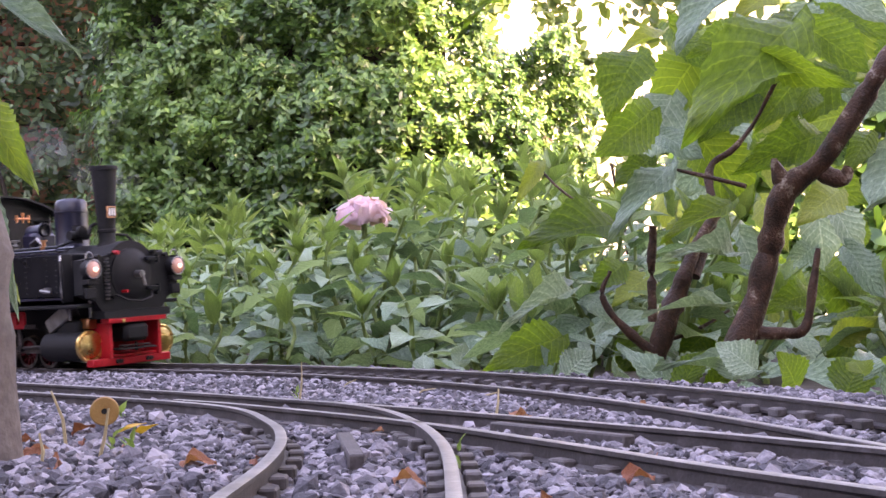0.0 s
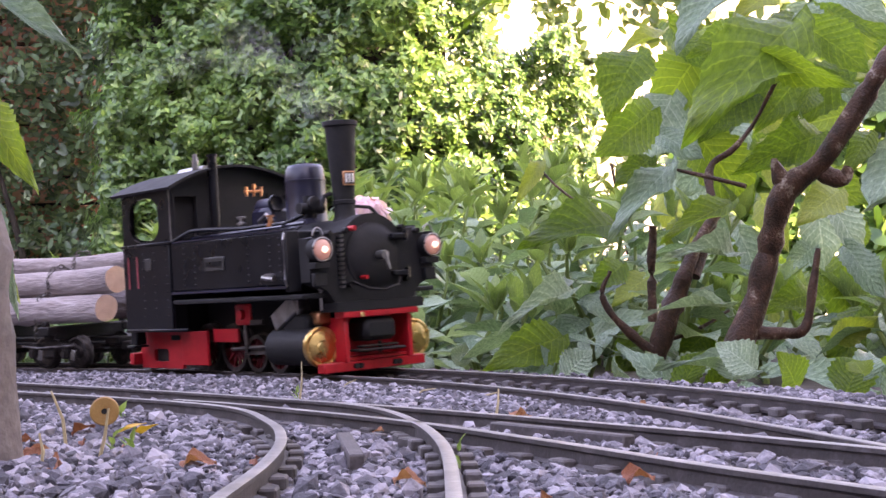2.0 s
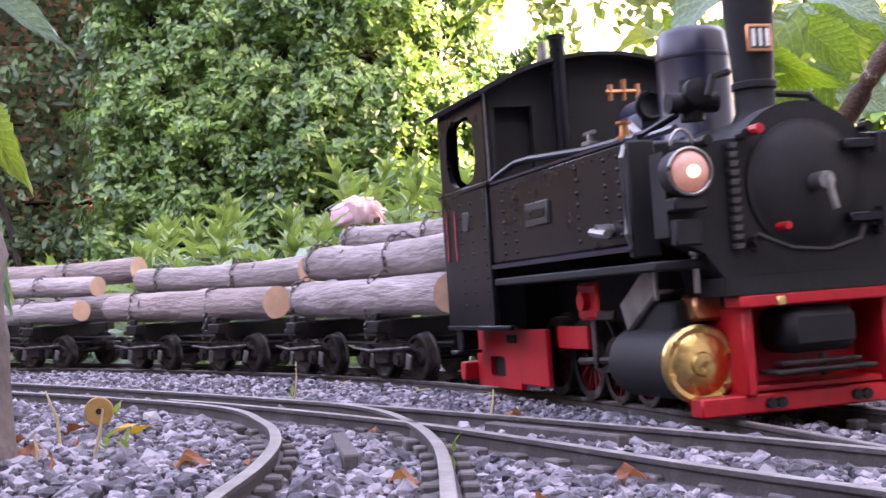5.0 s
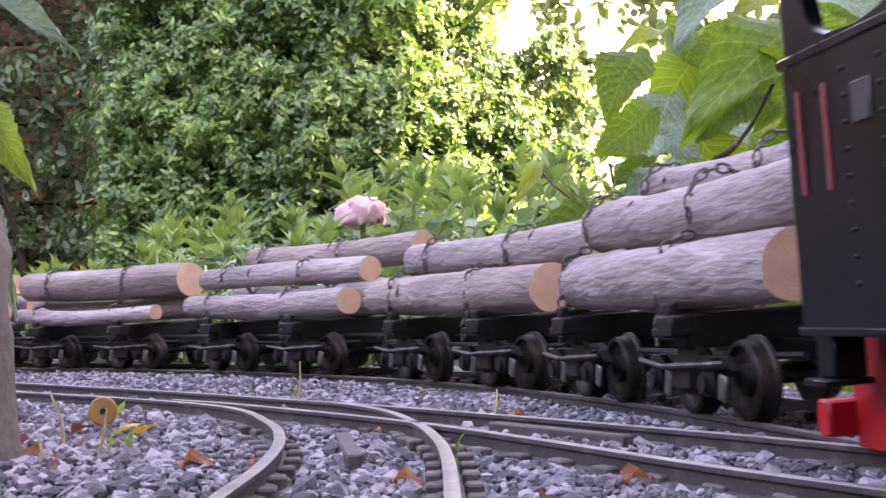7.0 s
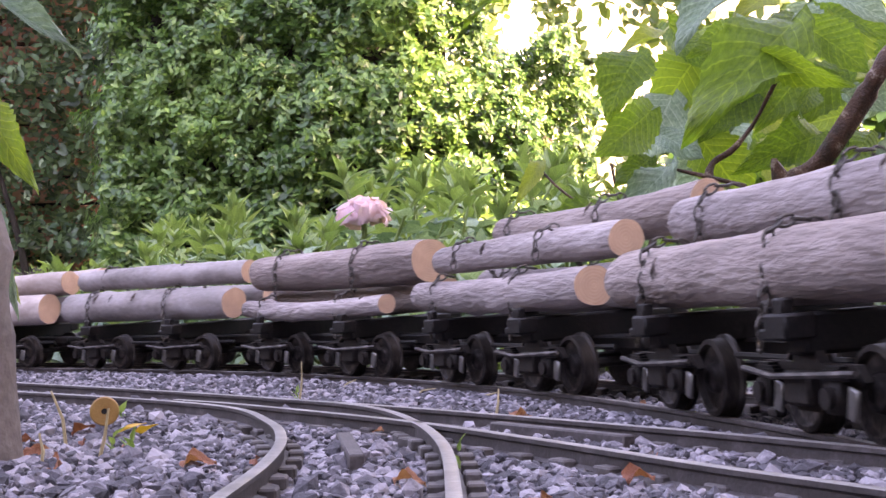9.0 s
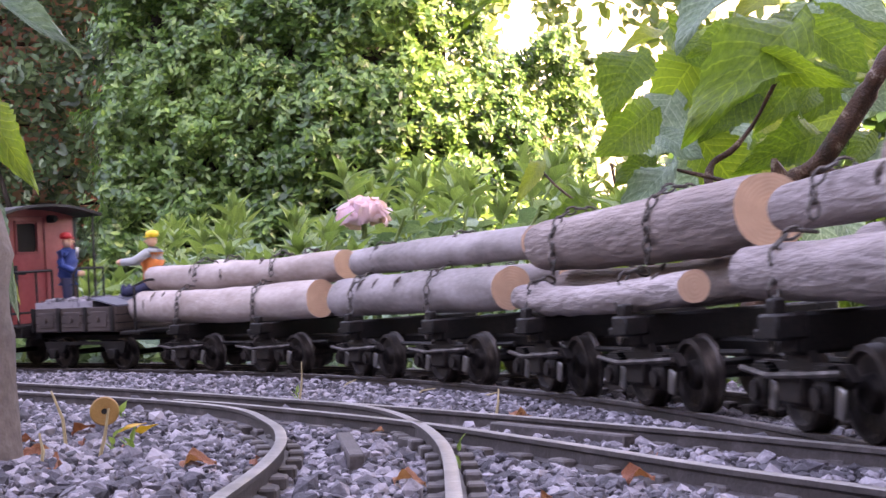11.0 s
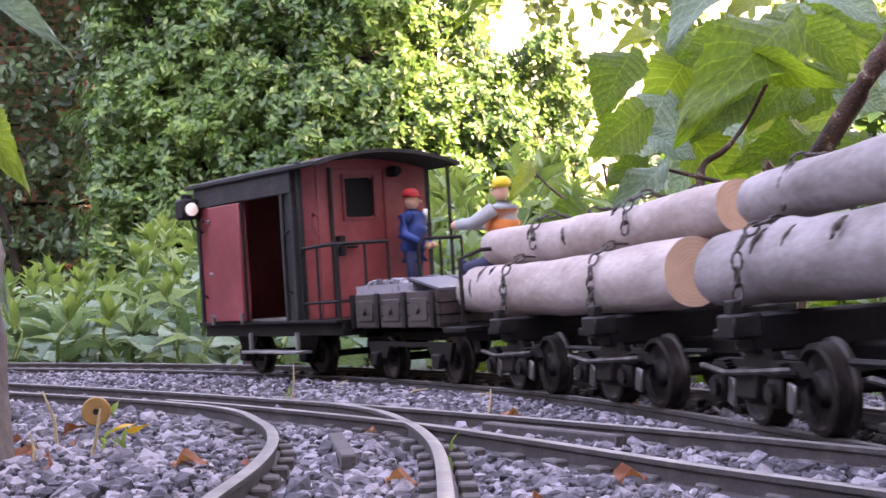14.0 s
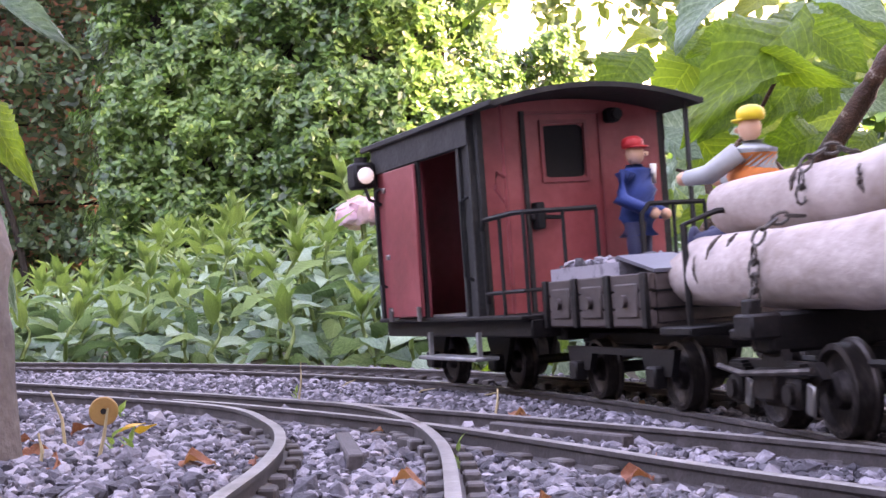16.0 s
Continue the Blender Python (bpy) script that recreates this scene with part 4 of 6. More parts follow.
dome = [(0.0495 * (1 - k / 8), 0.1297 + 0.0118 * (1 - (1 - k / 8) ** 2)) for k in range(17)]
prism(bm, dome, 0, -0.1695, -0.167)
# lighter black than the cab sides, to show the light on this wall
cabf = part("cab_front", bm, M_blacksatin, loco, smooth=20)
for s in (-1, 1):
    bm = B()
    ring = [(s * 0.0385 + 0.0099 * (1 if c > 0 else -1) * min(1, abs(c) * 1.5), 0.1080 + 0.0152 * (1 if d > 0 else -1) * min(1, abs(d) * 1.5)) for c, d in [(math.cos(2 * math.pi * k / 24), math.sin(2 * math.pi * k / 24)) for k in range(24)]]
    hole = [(s * 0.0385 + (y - s * 0.0385) * 0.85, 0.1080 + (z - 0.1080) * 0.90) for y, z in ring]
    plate_with_hole(bm, ring, hole, 0, -0.1672, -0.1655)
    part("window_frame", bm, M_blacksatin, cabf)
# the first box is a dark sheet behind the windows for the unlit cab
bm = B()
box(bm, -0.1740, -0.1715, -0.0470, 0.0470, 0.0900, 0.1290)
box(bm, -0.1860, -0.1740, -0.0200, 0.0200, 0.0600, 0.1200)
part("cab_shade_backhead", bm, M_dark, loco, "dark sheet for the unlit cab inside, with the boiler end")
bm = B()
ring = rect_ring(-0.0495, 0.0495, 0.0895, 0.130)
plate_with_hole(bm, ring, oval_ring(ring, 0, 0.1105, 0.043, 0.0165, 7), 0, -0.2352, -0.233)
prism(bm, dome, 0, -0.2352, -0.233)
box(bm, -0.2352, -0.233, -0.0495, 0.0495, 0.030, 0.0897)
part("cab_back", bm, M_black, loco, smooth=20)
bm = B()
rf = [(0.056 * (1 - k / 10), 0.1275 + 0.0155 * (1 - (1 - k / 10) ** 2)) for k in range(21)]
ri = [(y * 0.975, z - 0.0016) for y, z in rf]
prism(bm, rf + ri[::-1], 0, -0.244, -0.158)
roof = part("cab_roof", bm, M_blacksatin, loco, smooth=30)
bm = B()
prism(bm, [(-0.012, 0.1405), (0.012, 0.1405), (0.008, 0.1455), (-0.008, 0.1455)], 0, -0.225, -0.19)
part("roof_hatch", bm, M_steel, roof)
# worn edges, valve handles and hand rails
for s in (-1, 1):
    bm = B()
    rod(bm, (-0.1685, s * (TY - 0.001), 0.0905), (-0.1685, s * (TY - 0.001), 0.1275), 0.0009, seg=6)
    part("worn_edge", bm, M_steel, loco, "bare metal showing at a cab corner")
    bm = B()
    pipe(bm, [(-0.028, s * 0.051, 0.0555), (-0.0265, s * 0.053, 0.060), (-0.0265, s * 0.053, 0.084), (-0.028, s * 0.051, 0.088)], 0.0008, 6)
    part("hand_rail", bm, M_steel, loco)
    bm = B()
    rod(bm, (-0.030, s * 0.043, 0.0385), (-0.030, s * 0.043, 0.0475), 0.0010, seg=6)
    rod(bm, (-0.014, s * 0.0365, 0.0400), (-0.014, s * 0.0365, 0.0520), 0.0011, seg=6)
    ball_m = Matrix.Translation((-0.014, s * 0.0365, 0.0525))
    bmesh.ops.create_icosphere(bm, subdivisions=2, radius=0.0018, matrix=ball_m)
    part_each("drain_pipe", bm, M_steel, loco)
bm = B()
lathe(bm, (-0.115, -0.026, 0.094), (0, 0, 1), [(0, 0.0022), (0.004, 0.0022), (0.0042, 0.0034), (0.0056, 0.0034), (0.006, 0.0014), (0.009, 0.0012)], 12)
rod(bm, (-0.120, -0.026, 0.1030), (-0.110, -0.026, 0.1030), 0.0009, seg=6)
part("water_valve", bm, M_steel, loco, "bright metal valve on the tank")
bm = B()
lathe(bm, (-0.074, -0.030, 0.0935), (0, 0, 1), [(0, 0.0026), (0.003, 0.0026), (0.0032, 0.0018), (0.007, 0.0016), (0.0072, 0.0028), (0.0082, 0.0028)], 12)
part("filler_cap", bm, M_copper, loco, "small copper filler cap")
# head lamps
for s in (-1, 1):
    bm = B()
    lathe(bm, (-0.009, s * 0.0425, 0.0765), (1, 0, 0), [(0, 0.0055), (0.001, 0.0072), (0.0085, 0.0074), (0.009, 0.0066), (0.0082, 0.0064)], 26)
    rod(bm, (-0.005, s * 0.0425, 0.0835), (-0.005, s * 0.0425, 0.0850), 0.0035, seg=12)
    box(bm, -0.008, -0.0015, s * 0.0425 - 0.0055, s * 0.0425 + 0.0055, 0.0650, 0.0690, 0.0006)
    box(bm, -0.008, -0.004, s * 0.0425 - 0.0045, s * 0.0425 + 0.0045, 0.0545, 0.0625, 0.0006)
    lamp = part("head_lamp", bm, M_blacksatin, loco)
    bm = B()
    lathe(bm, (-0.0008, s * 0.0425, 0.0765), (1, 0, 0), [(0, 0.0062), (0.0016, 0.0048), (0.0022, 0.002)], 24)
    part("lens", bm, M_lampglow, lamp, "glowing warm lamp lens")
    bm = B()
    bmesh.ops.create_icosphere(bm, subdivisions=2, radius=0.0021, matrix=Matrix.Translation((0.0015, s * 0.0425, 0.0762)))
    part("bulb", bm, M_bulb, lamp)
    bm = B()
    pts = [(-0.0005 + 0.0066 * 0, s * 0.0425 + 0.0069 * math.cos(a), 0.0765 + 0.0069 * math.sin(a)) for a in [2 * math.pi * k / 24 for k in range(25)]]
    pipe(bm, pts, 0.0006, 6)
    pipe(bm, [(-0.005, s * 0.0425 + 0.0035 * math.cos(a), 0.0848 + 0.0048 * math.sin(a)) for a in [math.pi * k / 8 for k in range(9)]], 0.0006, 6)
    part("lamp_ring", bm, M_steel, lamp)
# front engine: beam, posts, coupling, cylinders
bm = B()
box(bm, -0.016, -0.008, -0.0410, 0.0370, 0.0020, 0.0080, 0.0006)
beam = part("bottom_beam", bm, M_red, loco)
bm = B()
for y in (-0.018, -0.0145, 0.012, 0.0155):
    rod(bm, (-0.009, y, 0.005), (-0.0062, y, 0.005), 0.0017, seg=8)
part_each("bolt", bm, M_blacksatin, beam)
bm = B()
box(bm, -0.012, -0.002, -0.029, 0.029, 0.0345, 0.0385, 0.0006)
part("top_beam", bm, M_red, loco)
for s in (-1, 1):
    bm = B()
    box(bm, -0.040, -0.006, s * 0.0245 - 0.0018, s * 0.0245 + 0.0018, 0.0075, 0.0348, 0.0006)
    part("frame_post", bm, M_red, loco)
bm = B()
box(bm, -0.026, -0.023, -0.0226, 0.0226, 0.008, 0.0345)
part("frame_back", bm, M_red, loco)
bm = B()
box(bm, -0.023, -0.0085, -0.0226, 0.0226, 0.0085, 0.0105, 0.0004)
part("frame_shelf", bm, M_red, loco)
bm = B()
for k in range(9):
    box(bm, -0.017 + 0.0016 * k, -0.0162 + 0.0016 * k, -0.032, 0.032, 0.0440, 0.0444)
tagged(part("tread_ribs", bm, M_black, loco), kind="stuff")
bm = B()
box(bm, -0.024, -0.003, -0.0125, 0.0125, 0.0195, 0.0335, 0.0030)
cpl = part("coupling_block", bm, M_blacksatin, loco)
bm = B()
box(bm, -0.012, 0.000, -0.019, 0.016, 0.0135, 0.0150, 0.0005)
box(bm, -0.010, -0.004, -0.015, 0.013, 0.0158, 0.0172, 0.0004)
rod(bm, (-0.006, 0.0, 0.0120), (-0.006, 0.0, 0.0190), 0.0012, seg=8)
part("coupling_hook", bm, M_rustiron, cpl)
bm = B()
box(bm, -0.0035, -0.0012, -0.0165, -0.0135, 0.0345, 0.0375, 0.0004)
part("fitting", bm, M_brass, loco)
for s in (-1, 1):
    bm = B()
    rod(bm, (-0.062, s * 0.036, 0.0180), (-0.0185, s * 0.036, 0.0180), 0.0116, seg=28)
    box(bm, -0.060, -0.026, s * 0.0335 - 0.006, s * 0.0335 + 0.006, 0.026, 0.038, 0.0015)
    cyl_ = part("cylinder", bm, M_blacksatin, loco)
    bm = B()
    lathe(bm, (-0.0188, s * 0.036, 0.0180), (1, 0, 0), [(0, 0.0124), (0.0022, 0.0124), (0.0028, 0.0114), (0.0024, 0.0098), (0.0031, 0.0090), (0.0033, 0.0040), (0.0044, 0.0034), (0.0046, 0.001)], 34)
    for k in range(6):
        a = math.pi * k / 3 + 0.3
        rod(bm, (-0.0165, s * 0.036 + 0.0106 * math.cos(a), 0.0180 + 0.0106 * math.sin(a)), (-0.0150, s * 0.036 + 0.0106 * math.cos(a), 0.0180 + 0.0106 * math.sin(a)), 0.0010, seg=6)
    part("cylinder_cover", bm, M_brass, cyl_, "polished brass cylinder cover")
    bm = B()
    box(bm, -0.017, 0.012, -0.0055, 0.0055, -0.006, 0.006, 0.001, m=pose(-0.046, s * 0.036, 0.0405, 0, -28, 0))
    part("valve_chest", bm, M_steel, cyl_, "grey slanted valve chest")
    bm = B()
    box(bm, -0.030, -0.020, s * 0.030 - 0.005, s * 0.030 + 0.005, 0.031, 0.0395, 0.0012)
    part("steam_union", bm, M_copper, cyl_)
    # outside gear
    bm = B()
    rod(bm, (-0.125, s * 0.0325, 0.016), (-0.062, s * 0.0345, 0.0185), 0.0014, seg=8)
    box(bm, -0.110, -0.064, s * 0.032 - 0.0008, s * 0.032 + 0.0008, 0.0125, 0.0165, 0.0003)
    box(bm, -0.106, -0.102, s * 0.034 - 0.0012, s * 0.034 + 0.0012, 0.014, 0.044, 0.0005)
    box(bm, -0.096, -0.080, s * 0.036 - 0.001, s * 0.036 + 0.001, 0.032, 0.0355, 0.0005)
    part_each("side_rod", bm, M_wheel, loco)
    bm = B()
    box(bm, -0.1125, -0.0935, s * 0.036 - 0.0012, s * 0.036 + 0.0012, 0.032, 0.046, 0.0012)
    rod(bm, (-0.103, s * 0.036, 0.039), (-0.103, s * 0.040, 0.039), 0.0035, seg=12)
    part("gear_bracket", bm, M_red, loco)
    # rear engine frame with its slots
    bm = B()
    ring = rect_ring(-0.2440, -0.184, 0.0025, 0.0290)
    plate_with_hole(bm, ring, oval_ring(ring, -0.214, 0.0118, 0.0105, 0.0046, 7), 1, s * 0.036 - 0.0012, s * 0.036 + 0.0012)
    box(bm, -0.1842, -0.150, s * 0.036 - 0.0012, s * 0.036 + 0.0012, 0.0050, 0.0285, 0.0004)
    box(bm, -0.1500, -0.118, s * 0.031 - 0.001, s * 0.031 + 0.001, 0.0205, 0.0295, 0.0004)
    fr = part("rear_frame", bm, M_red, loco, "bright red frame plate with a slot", smooth=20)
    bm = B()
    box(bm, -0.227, -0.201, s * 0.0338 - 0.0006, s * 0.0338 + 0.0006, 0.0060, 0.0175)
    box(bm, -0.198, -0.186, s * 0.0374 - 0.0004, s * 0.0374 + 0.0004, 0.0225, 0.0260)
    part("slot_shadow", bm, M_dark, fr)
bm = B()
box(bm, -0.250, -0.2435, -0.044, 0.044, 0.0050, 0.0135, 0.0006)
box(bm, -0.256, -0.249, -0.005, 0.005, 0.006, 0.0115, 0.001)
part("rear_beam", bm, M_red, loco)
bm = B()
box(bm, -0.182, -0.05, -0.0165, 0.0165, 0.010, 0.0465)
box(bm, -0.2425, -0.18, -0.034, 0.034, 0.0075, 0.0475)
part("inner_frame", bm, M_dark, loco)
for x in (-0.080, -0.106, -0.134, -0.168):
    wheelset(loco, x, 0.0165 if x < -0.12 else 0.0125, mat=M_wheel, spokes=12, spoke_mat=M_deepred, name="driving_axle")


# ---- log wagons ----
def log_mesh(r, length, seed, torn=False):
    """A lopsided log along x, with knots; bark round it, bare wood on its ends."""
    rnd = random.Random(seed)
    n, seg = 20, 26
    bx, by = rnd.uniform(-1, 1) * 0.004, rnd.uniform(-1, 1) * 0.003
    knots = [(rnd.uniform(0.12, 0.88), rnd.uniform(0, 6.28), rnd.uniform(0.0012, 0.0026)) for _ in range(4)]
    taper = rnd.uniform(-0.10, 0.10)
    vs, fs, mi = [], [], []
    for i in range(n + 1):
        u = i / n
        for k in range(seg):
            a = 2 * math.pi * k / seg
            q = r * (1 + taper * (u - 0.5)) * (1 + 0.05 * math.cos(2 * a + seed) + 0.07 * noise.noise(Vector((u * 9, math.cos(a) * 1.4 + seed, math.sin(a) * 1.4))))
            for ku, ka, kr in knots:
                d = ((u - ku) * length) ** 2 + (r * math.atan2(math.sin(a - ka), math.cos(a - ka))) ** 2
                q += kr * math.exp(-d / 0.000018)
            e = min(u, 1 - u) * length
            if e < 0.0015:
                q *= 0.97
            x = (u - 0.5) * length
            if torn and i == 0:
                x += 0.010 * noise.noise(Vector((k * 0.9, seed, 0))) + 0.008 * math.cos(a)
            vs.append((x + 0.0007 * noise.noise(Vector((k, i, seed))) * (0 if 0 < i < n else 1), q * math.cos(a) + bx * math.sin(math.pi * u), q * math.sin(a) + by * math.sin(math.pi * u)))
    for i in range(n):
        for k in range(seg):
            fs.append((i * seg + k, i * seg + (k + 1) % seg, (i + 1) * seg + (k + 1) % seg, (i + 1) * seg + k))
    cap = []
    for i, sgn in ((0, -1), (n, 1)):
        c = len(vs)
        ring = [vs[i * seg + k] for k in range(seg)]
        mid = tuple(sum(p[j] for p in ring) / seg for j in range(3))
        vs.append(mid)
        for k in range(seg):
            a, b = i * seg + k, i * seg + (k + 1) % seg
            cap.append((c, a, b) if sgn > 0 else (c, b, a))
    return vs, fs, cap


M_end = bpy.data.materials.new("sawn end")
M_end.use_nodes = True
_n, _l = M_end.node_tree.nodes, M_end.node_tree.links
_tc, _mp, _wv, _nz = _n.new("ShaderNodeTexCoord"), _n.new("ShaderNodeMapping"), _n.new("ShaderNodeTexWave"), _n.new("ShaderNodeTexNoise")
_wv.wave_type, _wv.rings_direction = "RINGS", "X"
_wv.inputs["Scale"].default_value, _wv.inputs["Distortion"].default_value, _wv.inputs["Detail"].default_value = 235, 4.5, 4
_nz.inputs["Scale"].default_value = 140
_cr = _n.new("ShaderNodeValToRGB")
_cr.color_ramp.elements[0].color, _cr.color_ramp.elements[1].color = (0.635, 0.385, 0.265, 1), (0.69, 0.445, 0.315, 1)
_mx = _n.new("ShaderNodeMixRGB")
_mx.blend_type = "MULTIPLY"
_mx.inputs[0].default_value = 0.35
_l.new(_tc.outputs["Object"], _wv.inputs["Vector"]), _l.new(_tc.outputs["Object"], _nz.inputs["Vector"])
_l.new(_wv.outputs[0], _cr.inputs[0]), _l.new(_cr.outputs[0], _mx.inputs[1]), _l.new(_nz.outputs[0], _mx.inputs[2])
_l.new(_mx.outputs[0], _n["Principled BSDF"].inputs["Base Color"])
_n["Principled BSDF"].inputs["Roughness"].default_value = 0.8


def add_log(parent, y, z, r, front, length, bark, seed, tilt=0.0, torn=False):
    vs, fs, cap = log_mesh(r, length, seed, torn)
    log = raw("log", vs, fs, M_bark[bark], parent)
    log.matrix_basis = pose(0.105 + front - length / 2, y, z, random.Random(seed).uniform(0, 360), 0, tilt)
    ends = raw("sawn_wood", vs, cap, M_end, log, smooth=False)
    rnd = random.Random(seed + 400)
    for q in range(3 if bark in ("smooth", "pale") else 1):
        x, mid, span = rnd.uniform(-0.42, 0.40) * length, rnd.uniform(-0.1, 0.9), rnd.uniform(0.45, 1.0)
        bm = B()
        rr = rnd.uniform(0.0004, 0.0008)
        arc = [mid + span * (k / 6 - 0.5) for k in range(7)]
        pipe(bm, [(0.105 + front - length / 2 + x + 0.0004 * math.sin(2.2 * k), y - (r * 1.0) * math.cos(a), z + (r * 1.0) * math.sin(a)) for k, a in enumerate(arc)],
             [rr * w for w in (0.3, 0.8, 1.1, 1.4, 1.1, 0.8, 0.3)], 7)
        bm.transform(log.matrix_basis.inverted())
        part("knot", bm, M_knot, log)
    return log


def chain(parent, x, logs, side=-1):
    """A chain that runs over the load and down to the frame, link by link."""
    path = []
    ym = min(y - r for y, z, r in logs)
    outline = []
    n = 60
    top = []
    for k in range(n + 1):
        y = -0.034 + 0.068 * k / n
        zz = [z + math.sqrt(max(0, (r + 0.0012) ** 2 - (y - yy) ** 2)) for yy, z, r in logs if abs(y - yy) < r + 0.0012]
        top.append((y, max(zz) if zz else 0.030))
    pts = [(x, ym - 0.0025, 0.024)] + [(x, y, z) for y, z in top if z > 0.031]
    dist = 0.0
    bm = B()
    k = 0
    for a, b in zip(pts, pts[1:]):
        a, b = Vector(a), Vector(b)
        L = (b - a).length
        m = max(1, round(L / 0.0042))
        for i in range(m):
            c = a.lerp(b, (i + 0.5) / m)
            if dist > 0 and (c - last).length < 0.0036:
                continue
            last = c
            dist = 1
            d = (b - a).normalized()
            q = d.to_track_quat("X", "Z").to_matrix().to_4x4() @ Matrix.Rotation(math.pi / 2 * (k % 2), 4, "X")
            k += 1
            mm = Matrix.Translation(c) @ q
            loop = [mm @ Vector((0.0029 * math.cos(t), 0.0016 * math.sin(t), 0)) for t in [2 * math.pi * j / 8 for j in range(9)]]
            pipe(bm, loop, 0.0005, 5)
    return part("chain", bm, M_chain, parent)


def bogie(parent, x):
    bg = new("bogie")
    bg.parent = parent
    bg.matrix_basis = Matrix.Translation((x, 0, 0))
    for s in (-1, 1):
        bm = B()
        prism(bm, [(-0.030, 0.0165), (-0.026, 0.0205), (-0.008, 0.0205), (-0.006, 0.0235), (0.006, 0.0235), (0.008, 0.0205), (0.026, 0.0205), (0.030, 0.0165), (0.026, 0.0145), (0.010, 0.0155), (0.007, 0.0080), (-0.007, 0.0080), (-0.010, 0.0155), (-0.026, 0.0145)],
              1, s * 0.0310, s * 0.0335)
        box(bm, -0.0075, 0.0075, s * 0.034 - 0.003, s * 0.034 + 0.003, 0.0095, 0.0185, 0.001)
        for ax in (-0.0195, 0.0195):
            box(bm, ax - 0.0042, ax + 0.0042, s * 0.0345 - 0.003, s * 0.0345 + 0.003, 0.0085, 0.0165, 0.001, m=None)
            rod(bm, (ax, s * 0.037, 0.0125), (ax, s * 0.039, 0.0125), 0.0028, seg=10)
        part("side_frame", bm, M_rustiron, bg)
        bm = B()
        for ax in (-0.0115, 0.0285):
            box(bm, ax - 0.0022, ax + 0.0022, s * 0.0362 - 0.0006, s * 0.0362 + 0.0006, 0.0075, 0.0155, 0.0004, m=Matrix.Translation((ax, 0, 0.011)) @ Matrix.Rotation(0.25, 4, "Y") @ Matrix.Translation((-ax, 0, -0.011)))
        part_each("brake_shoe", bm, M_steel, bg)
    bm = B()
    box(bm, -0.006, 0.006, -0.036, 0.036, 0.0225, 0.0335, 0.001)
    for s in (-1, 1):
        box(bm, -0.0065, 0.0065, s * 0.037 - 0.0045, s * 0.037 + 0.0045, 0.0265, 0.0335, 0.0008)
        box(bm, -0.003, 0.003, s * 0.0385 - 0.0018, s * 0.0385 + 0.0018, 0.033, 0.0375, 0.0006)
        box(bm, -0.011, -0.004, s * 0.0385 - 0.0025, s * 0.0385 + 0.0025, 0.0265, 0.0295, 0.0006)
    part("bolster", bm, M_wagon, bg)
    for s in (-1, 1):
        bm = B()
        for ax in (-0.0195, 0.0195):
            for q in range(4):
                box(bm, ax - 0.0085 + 0.0016 * q, ax + 0.0085 - 0.0016 * q, s * 0.0352 - 0.0012, s * 0.0352 + 0.0012, 0.0168 + 0.0009 * q, 0.0176 + 0.0009 * q)
        part_each("leaf_spring", bm, M_wagon, bg)
        bm = B()
        pipe(bm, [(-0.030, s * 0.0375, 0.0185), (-0.010, s * 0.0385, 0.0170), (0.012, s * 0.0385, 0.0180), (0.033, s * 0.0375, 0.0190)], 0.0009, 6)
        part("brake_rod", bm, M_wheel, bg)
    for ax in (-0.0195, 0.0195):
        wheelset(parent, x + ax, 0.0125)
    return bg


LOADS = [
    [(-0.024, 0.043, 0.0105, 0.002, 0.170, "grey"), (0.020, 0.043, 0.0105, 0.0, 0.200, "grey"), (-0.011, 0.0645, 0.0105, 0.0, 0.172, "grey"), (0.013, 0.078, 0.0085, -0.004, 0.17, "grey")],
    [(-0.026, 0.0425, 0.0103, 0.0, 0.205, "brown"), (0.020, 0.0425, 0.0100, 0.010, 0.200, "grey"), (-0.004, 0.062, 0.0085, 0.006, 0.205, "grey")],
    [(-0.026, 0.0415, 0.0080, -0.004, 0.198, "grey"), (0.014, 0.043, 0.0100, 0.0, 0.200, "grey"), (-0.013, 0.0595, 0.0075, 0.0, 0.200, "grey"), (0.019, 0.071, 0.0088, 0.012, 0.20, "brown")],
    [(-0.027, 0.0385, 0.0056, -0.020, 0.176, "grey"), (0.006, 0.042, 0.0085, -0.008, 0.205, "brown"), (-0.008, 0.0610, 0.0120, -0.004, 0.200, "brown")],
    [(-0.021, 0.0430, 0.0106, 0.0, 0.205, "smooth"), (0.018, 0.043, 0.0100, -0.006, 0.200, "smooth"), (-0.008, 0.0640, 0.0078, 0.002, 0.205, "smooth")],
    [(-0.021, 0.0435, 0.0108, -0.008, 0.234, "pale"), (0.018, 0.043, 0.0100, 0.0, 0.205, "grey"), (-0.007, 0.0635, 0.0092, 0.002, 0.242, "pale"), (0.016, 0.0665, 0.0075, 0.014, 0.200, "pale")],
]
NOTES = ["stacked with four rough grey logs", "with three rough logs in chains", "with four slim grey logs in chains", "with one thick log on slim ones", "with three smooth grey logs in chains", "with pale smooth chained logs"]
